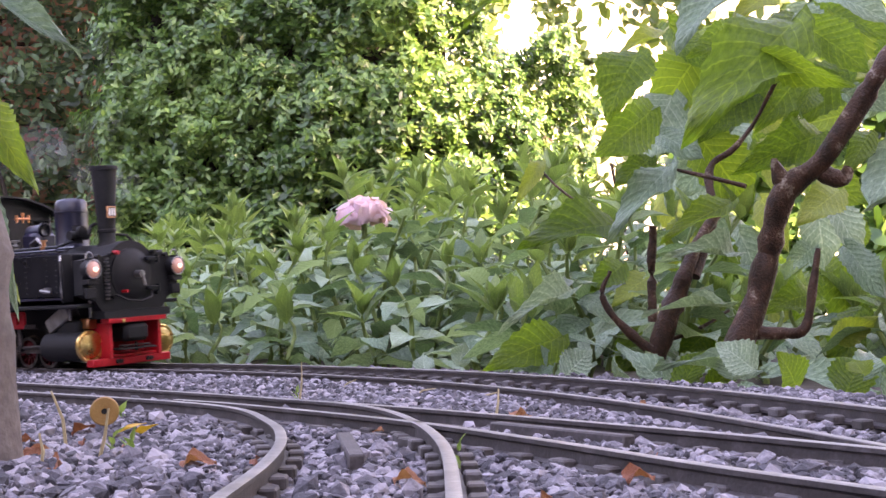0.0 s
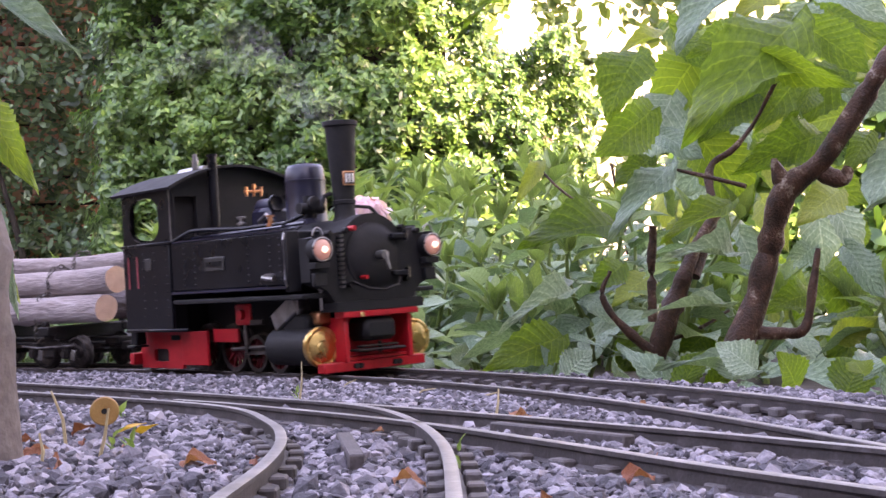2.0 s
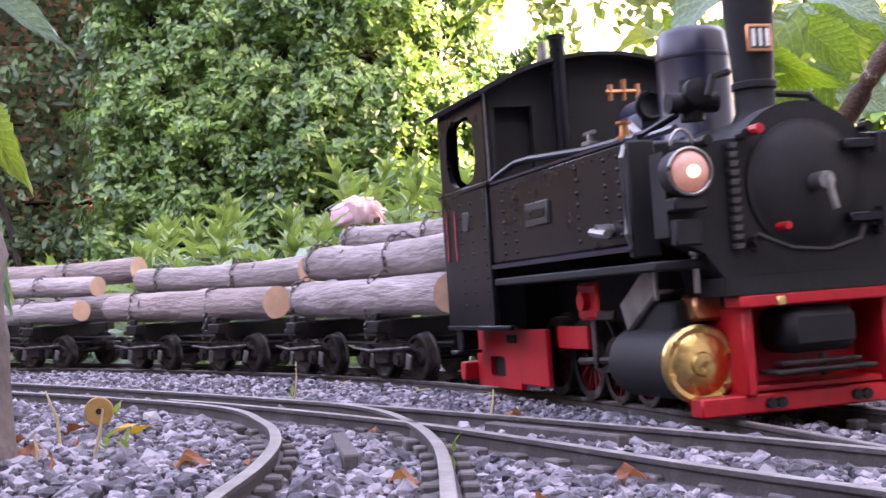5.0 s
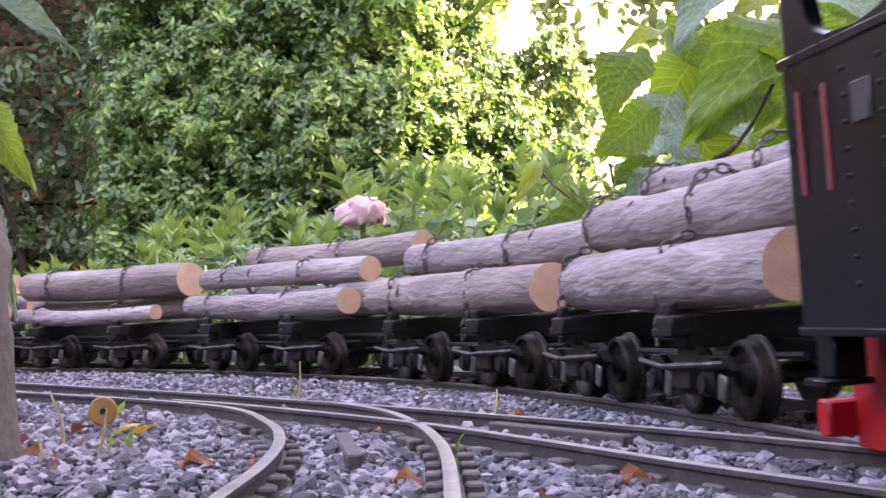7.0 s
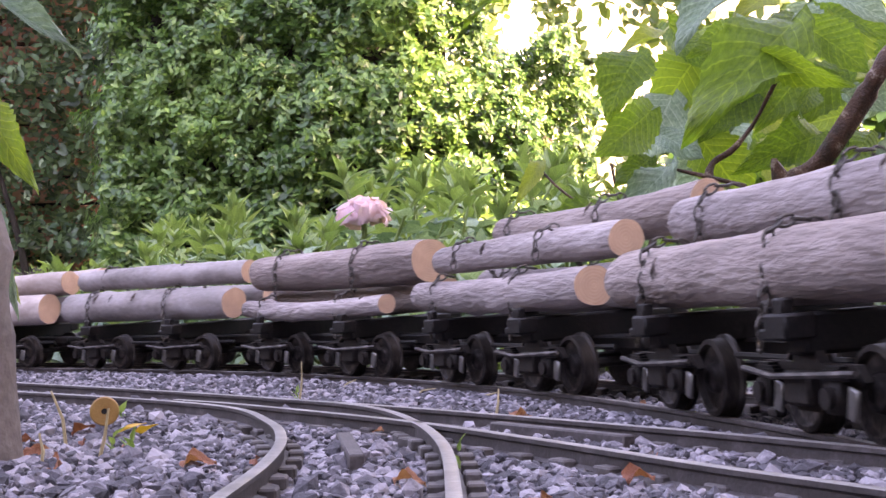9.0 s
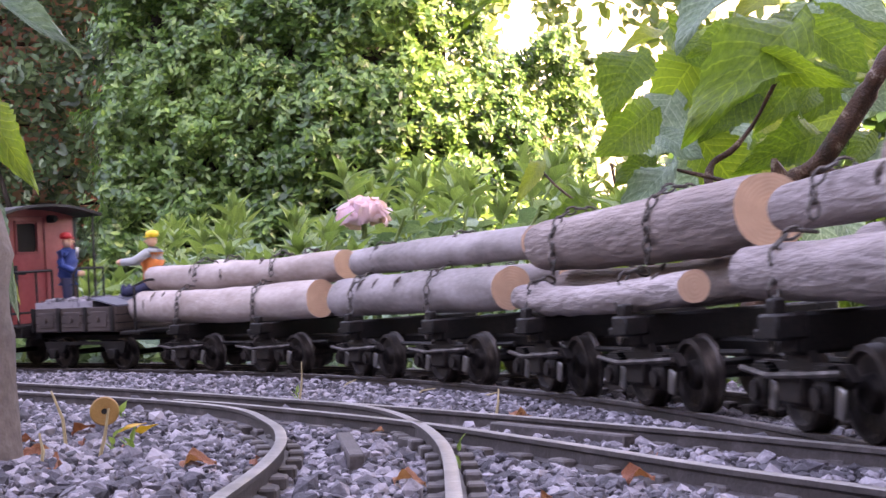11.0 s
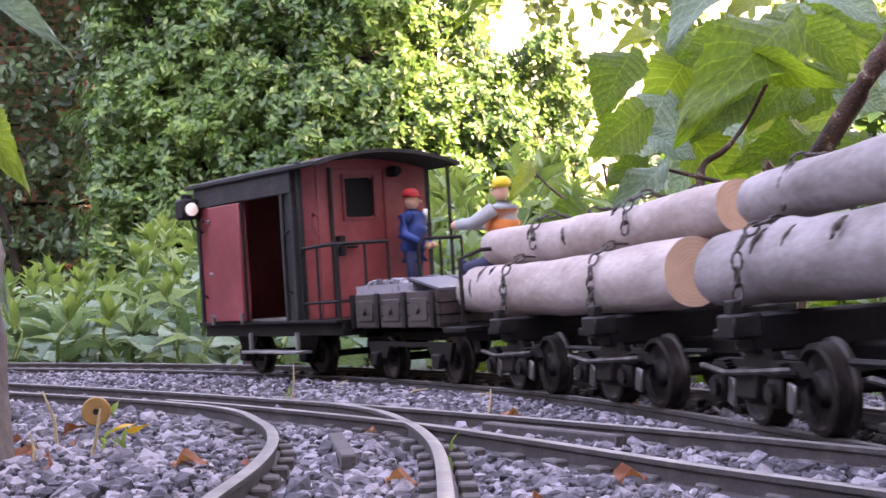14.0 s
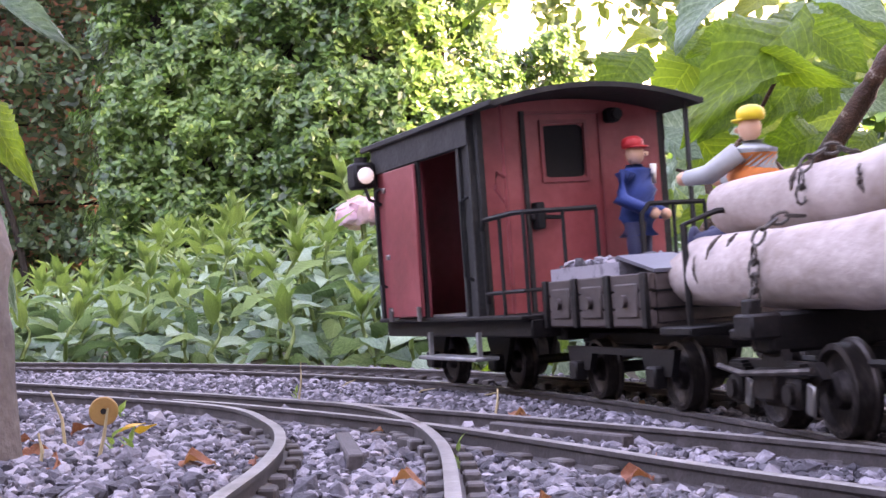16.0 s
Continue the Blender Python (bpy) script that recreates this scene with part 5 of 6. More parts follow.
for k in range(6):
    w = thing("log_wagon", "black iron bogie wagon " + NOTES[k], "wagon", "log wagons of the train")
    MOVERS.append((w, -0.228 * k - 0.105 + (0.016 if k == 1 else 0), 0))
    bm = B()
    box(bm, -0.100, 0.100, -0.007, 0.007, 0.0175, 0.0235, 0.001)
    for s in (-1, 1):
        pipe(bm, [(-0.098, s * 0.018, 0.020), (-0.06, s * 0.020, 0.0195), (0.06, s * 0.020, 0.0195), (0.098, s * 0.018, 0.020)], 0.0012, 6)
    box(bm, 0.098, 0.110, -0.004, 0.004, 0.013, 0.0195, 0.001)
    box(bm, -0.118, -0.098, -0.004, 0.004, 0.013, 0.0195, 0.001)
    part("beam", bm, M_wagon, w)
    for x in (-0.052, 0.052):
        bogie(w, x)
    LOADS[k] = [(y, z + 0.0036, r * 1.06, fr, ln, bark) for y, z, r, fr, ln, bark in LOADS[k]]
    for j, (y, z, r, fr, ln, bark) in enumerate(LOADS[k]):
        add_log(w, y, z, r, fr, ln, bark, 10 * k + j + 1, random.Random(k * 7 + j).uniform(-0.8, 0.8), torn=(k == 5 and j == 0))
    for x in (-0.060, 0.038):
        chain(w, x, [(y, z, r) for y, z, r, *_ in LOADS[k]])


# ---- small ballast wagon ----
gon = thing("ballast_wagon", "small grey-brown hopper wagon filled with gravel", "wagon")
MOVERS.append((gon, -1.430, 0))
bm = B()
box(bm, -0.066, 0.070, -0.020, 0.020, 0.0215, 0.0265, 0.0008)
box(bm, 0.050, 0.074, -0.036, 0.036, 0.0265, 0.0295, 0.0006)
box(bm, -0.07, -0.058, -0.030, 0.030, 0.0235, 0.0285, 0.0006)
box(bm, 0.070, 0.086, -0.004, 0.004, 0.014, 0.020, 0.001)
part("frame", bm, M_wagon, gon)
bm = B()
box(bm, -0.060, 0.045, -0.0345, 0.0345, 0.0290, 0.0305)
hop = part("hopper_floor", bm, M_gondola, gon)
for s in (-1, 1):
    for z in (0.0296, 0.0358, 0.0420):
        bm = B()
        box(bm, -0.060, 0.046, s * 0.0355 - 0.0012, s * 0.0355 + 0.0012, z, z + 0.0057, 0.0004)
        part("side_board", bm, M_gondola, hop)
for x in (-0.060, 0.0445):
    bm = B()
    box(bm, x - 0.0012, x + 0.0012, -0.0342, 0.0342, 0.0306, 0.0475, 0.0004)
    part("end_board", bm, M_gondola, hop)
for z in (0.0355, 0.0415):
    bm = B()
    box(bm, 0.0455, 0.0462, -0.0355, 0.0355, z - 0.0004, z + 0.0004)
    part("board_joint", bm, M_wagon, hop)
for s in (-1, 1):
    for x in (-0.058, -0.024, 0.010, 0.0435):
        bm = B()
        box(bm, x - 0.0022, x + 0.0022, s * 0.0372 - 0.0010, s * 0.0372 + 0.0010, 0.029, 0.0480, 0.0004)
        part("rib", bm, M_wagon, hop)
    for x in (-0.041, -0.007, 0.0268):
        bm = B()
        box(bm, x - 0.010, x + 0.010, s * 0.0370 - 0.0006, s * 0.0370 + 0.0006, 0.0325, 0.0445, 0.0006)
        pnl = part("side_panel", bm, M_gondola, hop)
        bm = B()
        rod(bm, (x, s * 0.0374, 0.0385), (x, s * 0.0392, 0.0385), 0.0022, seg=10)
        part("boss", bm, M_gondola, pnl)
# pale sloping lids at the front, gravel behind them
for y in (-0.0235, 0.0, 0.0235):
    bm = B()
    prism(bm, [(0.046, 0.0476), (0.046, 0.0488), (0.014, 0.0548), (0.014, 0.0536)], 1, y - 0.0108, y + 0.0108)
    part("lid", bm, M_lid, gon, "pale grey sloping sheet lid")
bm = B()
box(bm, -0.058, 0.016, -0.0345, 0.0345, 0.0470, 0.0525)
part("filling", bm, M_gravel, gon)
gr = np.random.default_rng(3)
hx, hy = gr.uniform(-0.056, 0.014, 420), gr.uniform(-0.033, 0.033, 420)
heap = stones("gravel_load", hx, hy, 0.0530 + gr.uniform(-0.001, 0.0012, 420), 0.0016, 9, label="grey gravel load")
heap.parent = gon
del heap["category"]
bm = B()
pipe(bm, [(0.062, -0.030, 0.0295), (0.062, -0.030, 0.062), (0.062, -0.018, 0.066), (0.062, 0.018, 0.066), (0.062, 0.030, 0.062), (0.062, 0.030, 0.0295)], 0.0011, 6)
part("end_rail", bm, M_wagon, gon)
bm = B()
for s in (-1, 1):
    prism(bm, [(-0.052, 0.0215), (-0.048, 0.0125), (-0.028, 0.0125), (-0.024, 0.0190), (0.024, 0.0190), (0.028, 0.0125), (0.048, 0.0125), (0.052, 0.0215)], 1, s * 0.0295, s * 0.032)
    for x in (-0.038, 0.038):
        box(bm, x - 0.004, x + 0.004, s * 0.033 - 0.0025, s * 0.033 + 0.0025, 0.0085, 0.016, 0.0008)
part_each("axle_guard", bm, M_wagon, gon)
for x in (-0.038, 0.038):
    wheelset(gon, x, 0.0120)

# ---- guard's van: x = 0 at the near front corner ----
van = thing("guard_van", "red wooden guard's van with black arched roof, door open", "wagon")
MOVERS.append((van, -1.550 - 0.045, 0.045))
VX0, VX1, VY, VZ0, VZ1 = -0.116, 0.010, 0.0485, 0.0345, 0.1235
bm = B()
box(bm, VX0 - 0.004, 0.052, -0.046, 0.046, 0.0255, 0.0335, 0.0008)
box(bm, VX0 - 0.003, 0.052, -0.0505, 0.0505, 0.0330, 0.0350, 0.0004)
box(bm, 0.045, 0.064, -0.004, 0.004, 0.014, 0.020, 0.001)
part("underframe", bm, M_wagon, van)
for s in (-1, 1):
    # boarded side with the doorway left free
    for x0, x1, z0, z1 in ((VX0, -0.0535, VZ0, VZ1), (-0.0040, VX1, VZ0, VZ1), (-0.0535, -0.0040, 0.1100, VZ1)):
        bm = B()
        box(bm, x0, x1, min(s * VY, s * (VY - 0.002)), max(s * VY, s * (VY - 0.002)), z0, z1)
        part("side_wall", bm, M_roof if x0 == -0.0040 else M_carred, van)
    for x in (VX0 + 0.0015, -0.0965, -0.0545, -0.0030, VX1 - 0.0015):
        bm = B()
        box(bm, x - 0.0015, x + 0.0015, s * (VY + 0.0006) - 0.0012, s * (VY + 0.0006) + 0.0012, VZ0, VZ1, 0.0004)
        part("post", bm, M_roof, van)
    bm = B()
    box(bm, VX0, VX1, s * (VY + 0.0008) - 0.0014, s * (VY + 0.0008) + 0.0014, 0.1100, VZ1 + 0.001, 0.0004)
    part("top_rail", bm, M_roof, van)
    bm = B()
    box(bm, -0.0935, -0.0520, s * (VY + 0.0032) - 0.001, s * (VY + 0.0032) + 0.001, VZ0 + 0.001, 0.1090, 0.0005)
    sd = part("sliding_door", bm, M_carred, van)
    bm = B()
    for z in (VZ0 + 0.004, 0.066, 0.100):
        box(bm, -0.0945, -0.0905, s * (VY + 0.0045) - 0.0008, s * (VY + 0.0045) + 0.0008, z - 0.0012, z + 0.0012, 0.0003)
    for x in (-0.0925, -0.0535):
        rod(bm, (x, s * (VY + 0.005), VZ0 - 0.001), (x, s * (VY + 0.005), VZ0 + 0.006), 0.0013, seg=8)
    part_each("door_fitting", bm, M_steel, sd)
    bm = B()
    pipe(bm, [(-0.104, s * (VY + 0.002), 0.051), (-0.104, s * (VY + 0.005), 0.053), (-0.104, s * (VY + 0.005), 0.100), (-0.104, s * (VY + 0.002), 0.102)], 0.0008, 6)
    pipe(bm, [(0.003, s * (VY + 0.000), 0.051), (0.003, s * (VY + 0.004), 0.053), (0.003, s * (VY + 0.004), 0.086), (0.003, s * (VY + 0.000), 0.088)], 0.0008, 6)
    part_each("grab_rail", bm, M_blacksatin, van)
    # foot board and springs
    bm = B()
    box(bm, -0.055, 0.012, s * 0.049 - 0.006, s * 0.049 + 0.006, 0.0155, 0.0172, 0.0004)
    for x in (-0.050, 0.007):
        box(bm, x - 0.001, x + 0.001, s * 0.050 - 0.001, s * 0.050 + 0.001, 0.0165, 0.028)
    part("foot_board", bm, M_plate if s < 0 else M_wagon, van, "worn grey foot board")
    bm = B()
    for x in (-0.088, -0.012):
        prism(bm, [(x - 0.014, 0.026), (x - 0.005, 0.0085), (x + 0.005, 0.0085), (x + 0.014, 0.026)], 1, s * 0.0295, s * 0.032)
        box(bm, x - 0.0045, x + 0.0045, s * 0.0335 - 0.003, s * 0.0335 + 0.003, 0.009, 0.017, 0.001)
    part_each("axle_guard", bm, M_wagon, van)
bm = B()
box(bm, -0.054, -0.004, -0.046, 0.046, 0.0351, 0.0362)
part("floor_board", bm, M_plate, van)
bm = B()
box(bm, -0.110, -0.060, 0.020, 0.045, 0.036, 0.056, 0.002)
box(bm, -0.060, -0.012, 0.034, 0.0455, 0.036, 0.075, 0.002)
part("seat", bm, M_blueseat, van, "blue cloth seat inside")
GAB = [(VY * (1 - k / 8), VZ1 + 0.0065 * (1 - (1 - k / 8) ** 2)) for k in range(17)]
bm = B()
box(bm, VX0, VX0 + 0.002, -VY + 0.002, VY - 0.002, VZ0, VZ1)
prism(bm, GAB, 0, VX0, VX0 + 0.002)
part("end_wall", bm, M_carred, van, smooth=20)
bm = B()
ring = rect_ring(-VY + 0.002, VY - 0.002, VZ0, VZ1)
plate_with_hole(bm, ring, oval_ring(ring, -0.003, 0.1065, 0.0105, 0.0120, 9), 0, VX1 - 0.002, VX1)
prism(bm, GAB, 0, VX1 - 0.002, VX1)
endw = part("platform_wall", bm, M_carred_sunlit, van, "red end wall beside the platform, coloured lighter for the sun", smooth=20)
bm = B()
ring = rect_ring(-0.0150, 0.0090, 0.0925, 0.1205)
plate_with_hole(bm, ring, [(-0.003 + (y + 0.003) * 0.86, 0.1065 + (z - 0.1065) * 0.88) for y, z in ring], 0, VX1 - 0.001, VX1 + 0.0012)
part("window_frame", bm, M_carred, endw)
bm = B()
box(bm, VX1 - 0.0016, VX1 - 0.0008, -0.0145, 0.0085, 0.0935, 0.1195)
part("window_pane", bm, M_dark, endw, "dark window pane")
bm = B()
box(bm, VX1 - 0.0002, VX1 + 0.0016, -0.0245, -0.0225, VZ0, 0.1245)
part("door_post", bm, M_roof, endw)
bm = B()
box(bm, VX1 - 0.0002, VX1 + 0.0010, 0.0150, 0.0162, VZ0, 0.1245)
box(bm, VX1 - 0.0002, VX1 + 0.0010, -0.0225, 0.015, 0.1232, 0.1245)
part("door_frame", bm, M_carred, endw)
bm = B()
box(bm, VX1, VX1 + 0.004, -0.023, -0.016, 0.0755, 0.0785, 0.0005)
rod(bm, (VX1 + 0.003, -0.022, 0.077), (VX1 + 0.003, -0.008, 0.0765), 0.0009, seg=6)
box(bm, VX1, VX1 + 0.006, -0.0215, -0.0175, 0.0715, 0.0835, 0.0006)
part("door_lock", bm, M_blacksatin, endw)
bm = B()
pipe(bm, [(VX1 + 0.006, -0.036, VZ0), (VX1 + 0.006, -0.036, 0.085), (VX1 + 0.006, -0.036, 0.130)], 0.0010, 6)
pipe(bm, [(VX1 + 0.006, -0.036, 0.095), (VX1 + 0.008, -0.041, 0.097), (VX1 + 0.008, -0.042, 0.090), (VX1 + 0.008, -0.038, 0.084)], 0.0009, 6)
part_each("brake_rod", bm, M_carred, van)
bm = B()
box(bm, VX1, VX1 + 0.007, 0.0175, 0.0240, 0.1185, 0.1250, 0.0012)
rod(bm, (VX1 + 0.007, 0.0207, 0.1217), (VX1 + 0.0095, 0.0207, 0.1217), 0.0026, seg=12)
part("end_lamp", bm, M_blacksatin, van)
bm = B()
rf = [(0.0520 * (1 - k / 11), 0.1250 + 0.0078 * (1 - (1 - k / 11) ** 2)) for k in range(23)]
ri = [(y * 0.972, z - 0.0022) for y, z in rf]
prism(bm, rf + ri[::-1], 0, VX0 - 0.010, 0.041)
vroof = part("roof", bm, M_roof, van, "black felt roof", smooth=30)
bm = B()
box(bm, VX0 - 0.010, 0.041, -0.0528, -0.0505, 0.1228, 0.1256, 0.0005)
box(bm, VX0 - 0.010, 0.041, 0.0505, 0.0528, 0.1228, 0.1256, 0.0005)
part_each("eave_strip", bm, M_roof, vroof)
# platform: posts, railings
for y in (-0.0455, 0.0455):
    bm = B()
    box(bm, 0.0352, 0.0372, y - 0.0010, y + 0.0010, VZ0, 0.128, 0.0004) if y > 0 else box(bm, VX1, VX1 + 0.0028, y - 0.0016, y + 0.0016, VZ0, 0.128, 0.0004)
    part("roof_post", bm, M_roof, van)
bm = B()
pipe(bm, [(0.014, -0.0470, 0.040), (0.0135, -0.0475, 0.072), (0.016, -0.0475, 0.0765), (0.042, -0.0465, 0.0775), (0.047, -0.044, 0.0775), (0.048, -0.01, 0.0780)], 0.0012, 6)
pipe(bm, [(0.014, -0.0472, 0.0445), (0.047, -0.0455, 0.0450), (0.048, -0.01, 0.0455)], 0.0010, 6)
for x, y in ((0.030, -0.047), (0.047, -0.044), (0.048, -0.026), (0.048, -0.010)):
    rod(bm, (x, y, 0.035), (x, y, 0.0775), 0.0009, seg=6)
pipe(bm, [(0.048, 0.012, 0.035), (0.048, 0.012, 0.074), (0.048, 0.016, 0.0785), (0.048, 0.044, 0.0785)], 0.0012, 6)
for y in (0.028, 0.044):
    rod(bm, (0.048, y, 0.035), (0.048, y, 0.078), 0.0009, seg=6)
part_each("railing", bm, M_blacksatin, van)
# tail lamp on the rear corner
bm = B()
box(bm, -0.1215, -0.1085, -0.0625, -0.0505, 0.1030, 0.1165, 0.0015)
rod(bm, (-0.115, -0.0565, 0.1165), (-0.115, -0.0565, 0.1195), 0.0035, seg=12)
pipe(bm, [(-0.110, -0.0565, 0.103), (-0.108, -0.0555, 0.097), (-0.109, -0.0490, 0.094)], 0.001, 6)
tl = part("tail_lamp", bm, M_blacksatin, van)
bm = B()
lathe(bm, (-0.1087, -0.0565, 0.1095), (1, 0, 0), [(0, 0.0043), (0.0012, 0.0043), (0.0018, 0.003), (0.002, 0.001)], 20)
part("lens", bm, M_lampwhite, tl, "round white lamp lens")
for x in (-0.088, -0.012):
    wheelset(van, x, 0.0125)


# ---- two painted figures ----
M_coat = material("blue paint", [(0.012, 0.045, 0.19), (0.022, 0.075, 0.29)], 90, 0.6, bump=0.1)
M_trouser = material("dark blue paint", [(0.012, 0.016, 0.05), (0.02, 0.025, 0.075)], 90, 0.7, bump=0.1)
M_cap = material("red cap paint", [(0.50, 0.015, 0.02), (0.6, 0.03, 0.03)], 90, 0.5, bump=0.05)
M_helmet = material("yellow paint", [(0.75, 0.48, 0.02), (0.85, 0.6, 0.04)], 90, 0.4, bump=0.05)
M_vest = material("orange paint", [(0.85, 0.20, 0.04), (0.9, 0.28, 0.08)], 90, 0.6, bump=0.05)
M_shirt = material("grey shirt paint", [(0.26, 0.28, 0.28), (0.38, 0.40, 0.40)], 60, 0.7, bump=0.1)


def ball(bm, c, r, sx=1, sy=1, sz=1):
    bmesh.ops.create_icosphere(bm, subdivisions=2, radius=r, matrix=Matrix.Translation(c) @ Matrix.Diagonal((sx, sy, sz, 1)))


def figure(name, label, coat, trouser, hat, m, off, vest=None, reach=False):
    """A plain painted figure, 75 mm tall, that looks along x."""
    ps = []
    b = B()
    for s in (-1, 1):
        if reach:
            pipe(b, [(0.022, s * 0.006, 0.0275), (0.012, s * 0.0058, 0.0285), (0, s * 0.0040, 0.032)], [0.0034, 0.0040, 0.0052], 10)
            ball(b, (0.0235, s * 0.006, 0.0285), 0.004, 0.6, 0.8, 1.3)
            continue
        pipe(b, [(0, s * 0.0045, 0), (0, s * 0.0046, 0.018), (0, s * 0.0040, 0.036)], [0.0034, 0.0036, 0.0052], 10)
        ball(b, (0.003, s * 0.0048, 0.0015), 0.004, 1.5, 0.8, 0.6)
    ps.append((b, trouser))
    b = B()
    pipe(b, [(0, 0, 0.030), (0, 0, 0.038), (0.0005, 0, 0.050), (0, 0, 0.0585), (0, 0, 0.0615)], [0.0088, 0.0084, 0.0090, 0.0088, 0.0040], 16)
    for s in (-1, 1):
        if reach:
            pipe(b, [(0, s * 0.0095, 0.0575), (0.010, s * 0.014, 0.0505), (0.021, s * 0.011, 0.0505)], [0.0038, 0.0036, 0.0028], 10)
        else:
            pipe(b, [(0, s * 0.0095, 0.0580), (-0.003, s * 0.0125, 0.0465), (0.009, s * 0.0085, 0.0395)], [0.0037, 0.0036, 0.0028], 10)
    ps.append((b, coat))
    if vest:
        b = B()
        pipe(b, [(0.0006, 0, 0.034), (0.0008, 0, 0.050), (0.0006, 0, 0.0570)], [0.0092, 0.0096, 0.0088], 16)
        ps.append((b, vest))
    else:
        b = B()
        prism(b, [(-0.0022, 0.0612), (0.0022, 0.0612), (0, 0.0525)], 0, 0.0078, 0.0096)
        ps.append((b, M_white))
    b = B()
    ball(b, (0.0008, 0, 0.0662), 0.0044, 1.0, 0.90, 1.15)
    ball(b, (0.0060, 0, 0.0660), 0.0011)
    for s in (-1, 1):
        ball(b, (0.023 if reach else 0.0105, s * (0.0108 if reach else 0.0078), 0.0505 if reach else 0.0392), 0.0026)
    ps.append((b, M_skin))
    b = B()
    lathe(b, (0, 0, 0.0690), (0, 0, 1), [(0, 0.0047), (0.0015, 0.0051), (0.0036, 0.0048), (0.0050, 0.0030), (0.0054, 0.001)], 16)
    lathe(b, (0.0022, 0, 0.0688), (0, 0, 1), [(0, 0.0050), (0.0008, 0.0050)], 16)
    ps.append((b, hat))
    ob = multi(name, ps)
    tagged(ob, label, "figurine", "painted figurines on the train")
    FIGS.append((ob, off, m))
    return ob


FIGS = []
figure("conductor_figurine", "painted figurine in blue coat and red cap", M_coat, M_trouser, M_cap, pose(0.033 + 0.045, 0.019, 0.0352, 0, 0, 40), -1.550 - 0.045)
figure("worker_figurine", "painted figurine with yellow helmet and orange vest", M_shirt, M_trouser, M_helmet, pose(0.032, 0.013, 0.0300, 0, 0, -150), -1.430, M_vest, True)


# ---- a thin drift of steam from the chimney ----
M_smoke.use_nodes = True
_n, _l = M_smoke.node_tree.nodes, M_smoke.node_tree.links
_tr, _df, _ms = _n.new("ShaderNodeBsdfTransparent"), _n.new("ShaderNodeBsdfDiffuse"), _n.new("ShaderNodeMixShader")
_df.inputs[0].default_value = (0.8, 0.8, 0.82, 1)
_ms.inputs[0].default_value = 0.016
_l.new(_tr.outputs[0], _ms.inputs[1]), _l.new(_df.outputs[0], _ms.inputs[2]), _l.new(_ms.outputs[0], _n["Material Output"].inputs[0])
srnd = random.Random(3)
bm = B()
for k in range(15):
    u = (k + 0.5) / 15
    bmesh.ops.create_icosphere(bm, subdivisions=2, radius=srnd.uniform(0.007, 0.015),
                               matrix=pose(-0.055 + 0.11 * u + srnd.gauss(0, 0.010), srnd.gauss(0, 0.012), 0.03 * math.sin(3 * u) - 0.035 * u + srnd.gauss(0, 0.012), 0, srnd.uniform(-40, 40), 0) @ Matrix.Diagonal((1.7, 1, 0.7, 1)))
smoke = tagged(part("smoke_wisp", bm, M_smoke), "thin grey wisp of smoke drifting above the train", "smoke", kind="stuff")
smoke.visible_shadow = False


# ---- what moves ----
def motions():
    ts = [k / 10 for k in range(161)]
    way = [run(t) for t in ts]
    for ob, off, shift in MOVERS:
        walk(ob, [(t, on_line(s + off) @ Matrix.Translation((shift, 0, 0))) for t, s in zip(ts, way)])
    for ob, off, m in FIGS:
        walk(ob, [(t, on_line(s + off) @ m) for t, s in zip(ts, way)])
    walk(smoke, [(0.0, pose(-0.315, 1.08, 0.165)), (1.5, pose(-0.165, 1.0, 0.205, 0, 8, 0)), (2.5, pose(-0.115, 0.99, 0.238, 0, 14, 0)), (3.5, pose(-0.10, 0.98, 0.275, 0, 18, 0)),
                 (5.0, pose(-0.08, 0.97, 0.42, 0, 22, 0)), (16.0, pose(0.0, 0.95, 1.6, 0, 40, 0))])
    for ob, off, r, local in WHEELS:
        walk(ob, [(t, local @ Matrix.Rotation((s + 0.8) / r, 4, "Y")) for t, s in zip(ts, way)])


# ---- plants behind the railway ----
PERENNIAL = [leaf_mesh("leaf", M_leaf, 1.0, 0.25, droop=d, fold=f, n=10, serr=0.05, wave=w, twist=t) for d, f, w, t in
             ((0.28, 0.35, 0.10, 0.2), (0.42, 0.25, 0.14, -0.3), (0.18, 0.45, 0.08, 0.1), (0.55, 0.2, 0.12, 0.4))]
YOUNG = [leaf_mesh("leaf", M_young, 1.0, 0.19, droop=d, fold=0.5, n=7, serr=0.03, wave=0.06) for d in (0.1, 0.22)]
BROAD = {}
for mat in (M_bigleaf, M_skyleaf, M_leafy):
    BROAD[mat.name] = [leaf_mesh("leaf", mat, 1.0, 0.5, droop=d, fold=f, n=19, serr=0.05, wave=w, twist=t, heart=0.10) for d, f, w, t in
                       ((0.15, 0.18, 0.10, 0.1), (0.25, 0.28, 0.14, -0.15), (0.10, 0.12, 0.16, 0.2))]


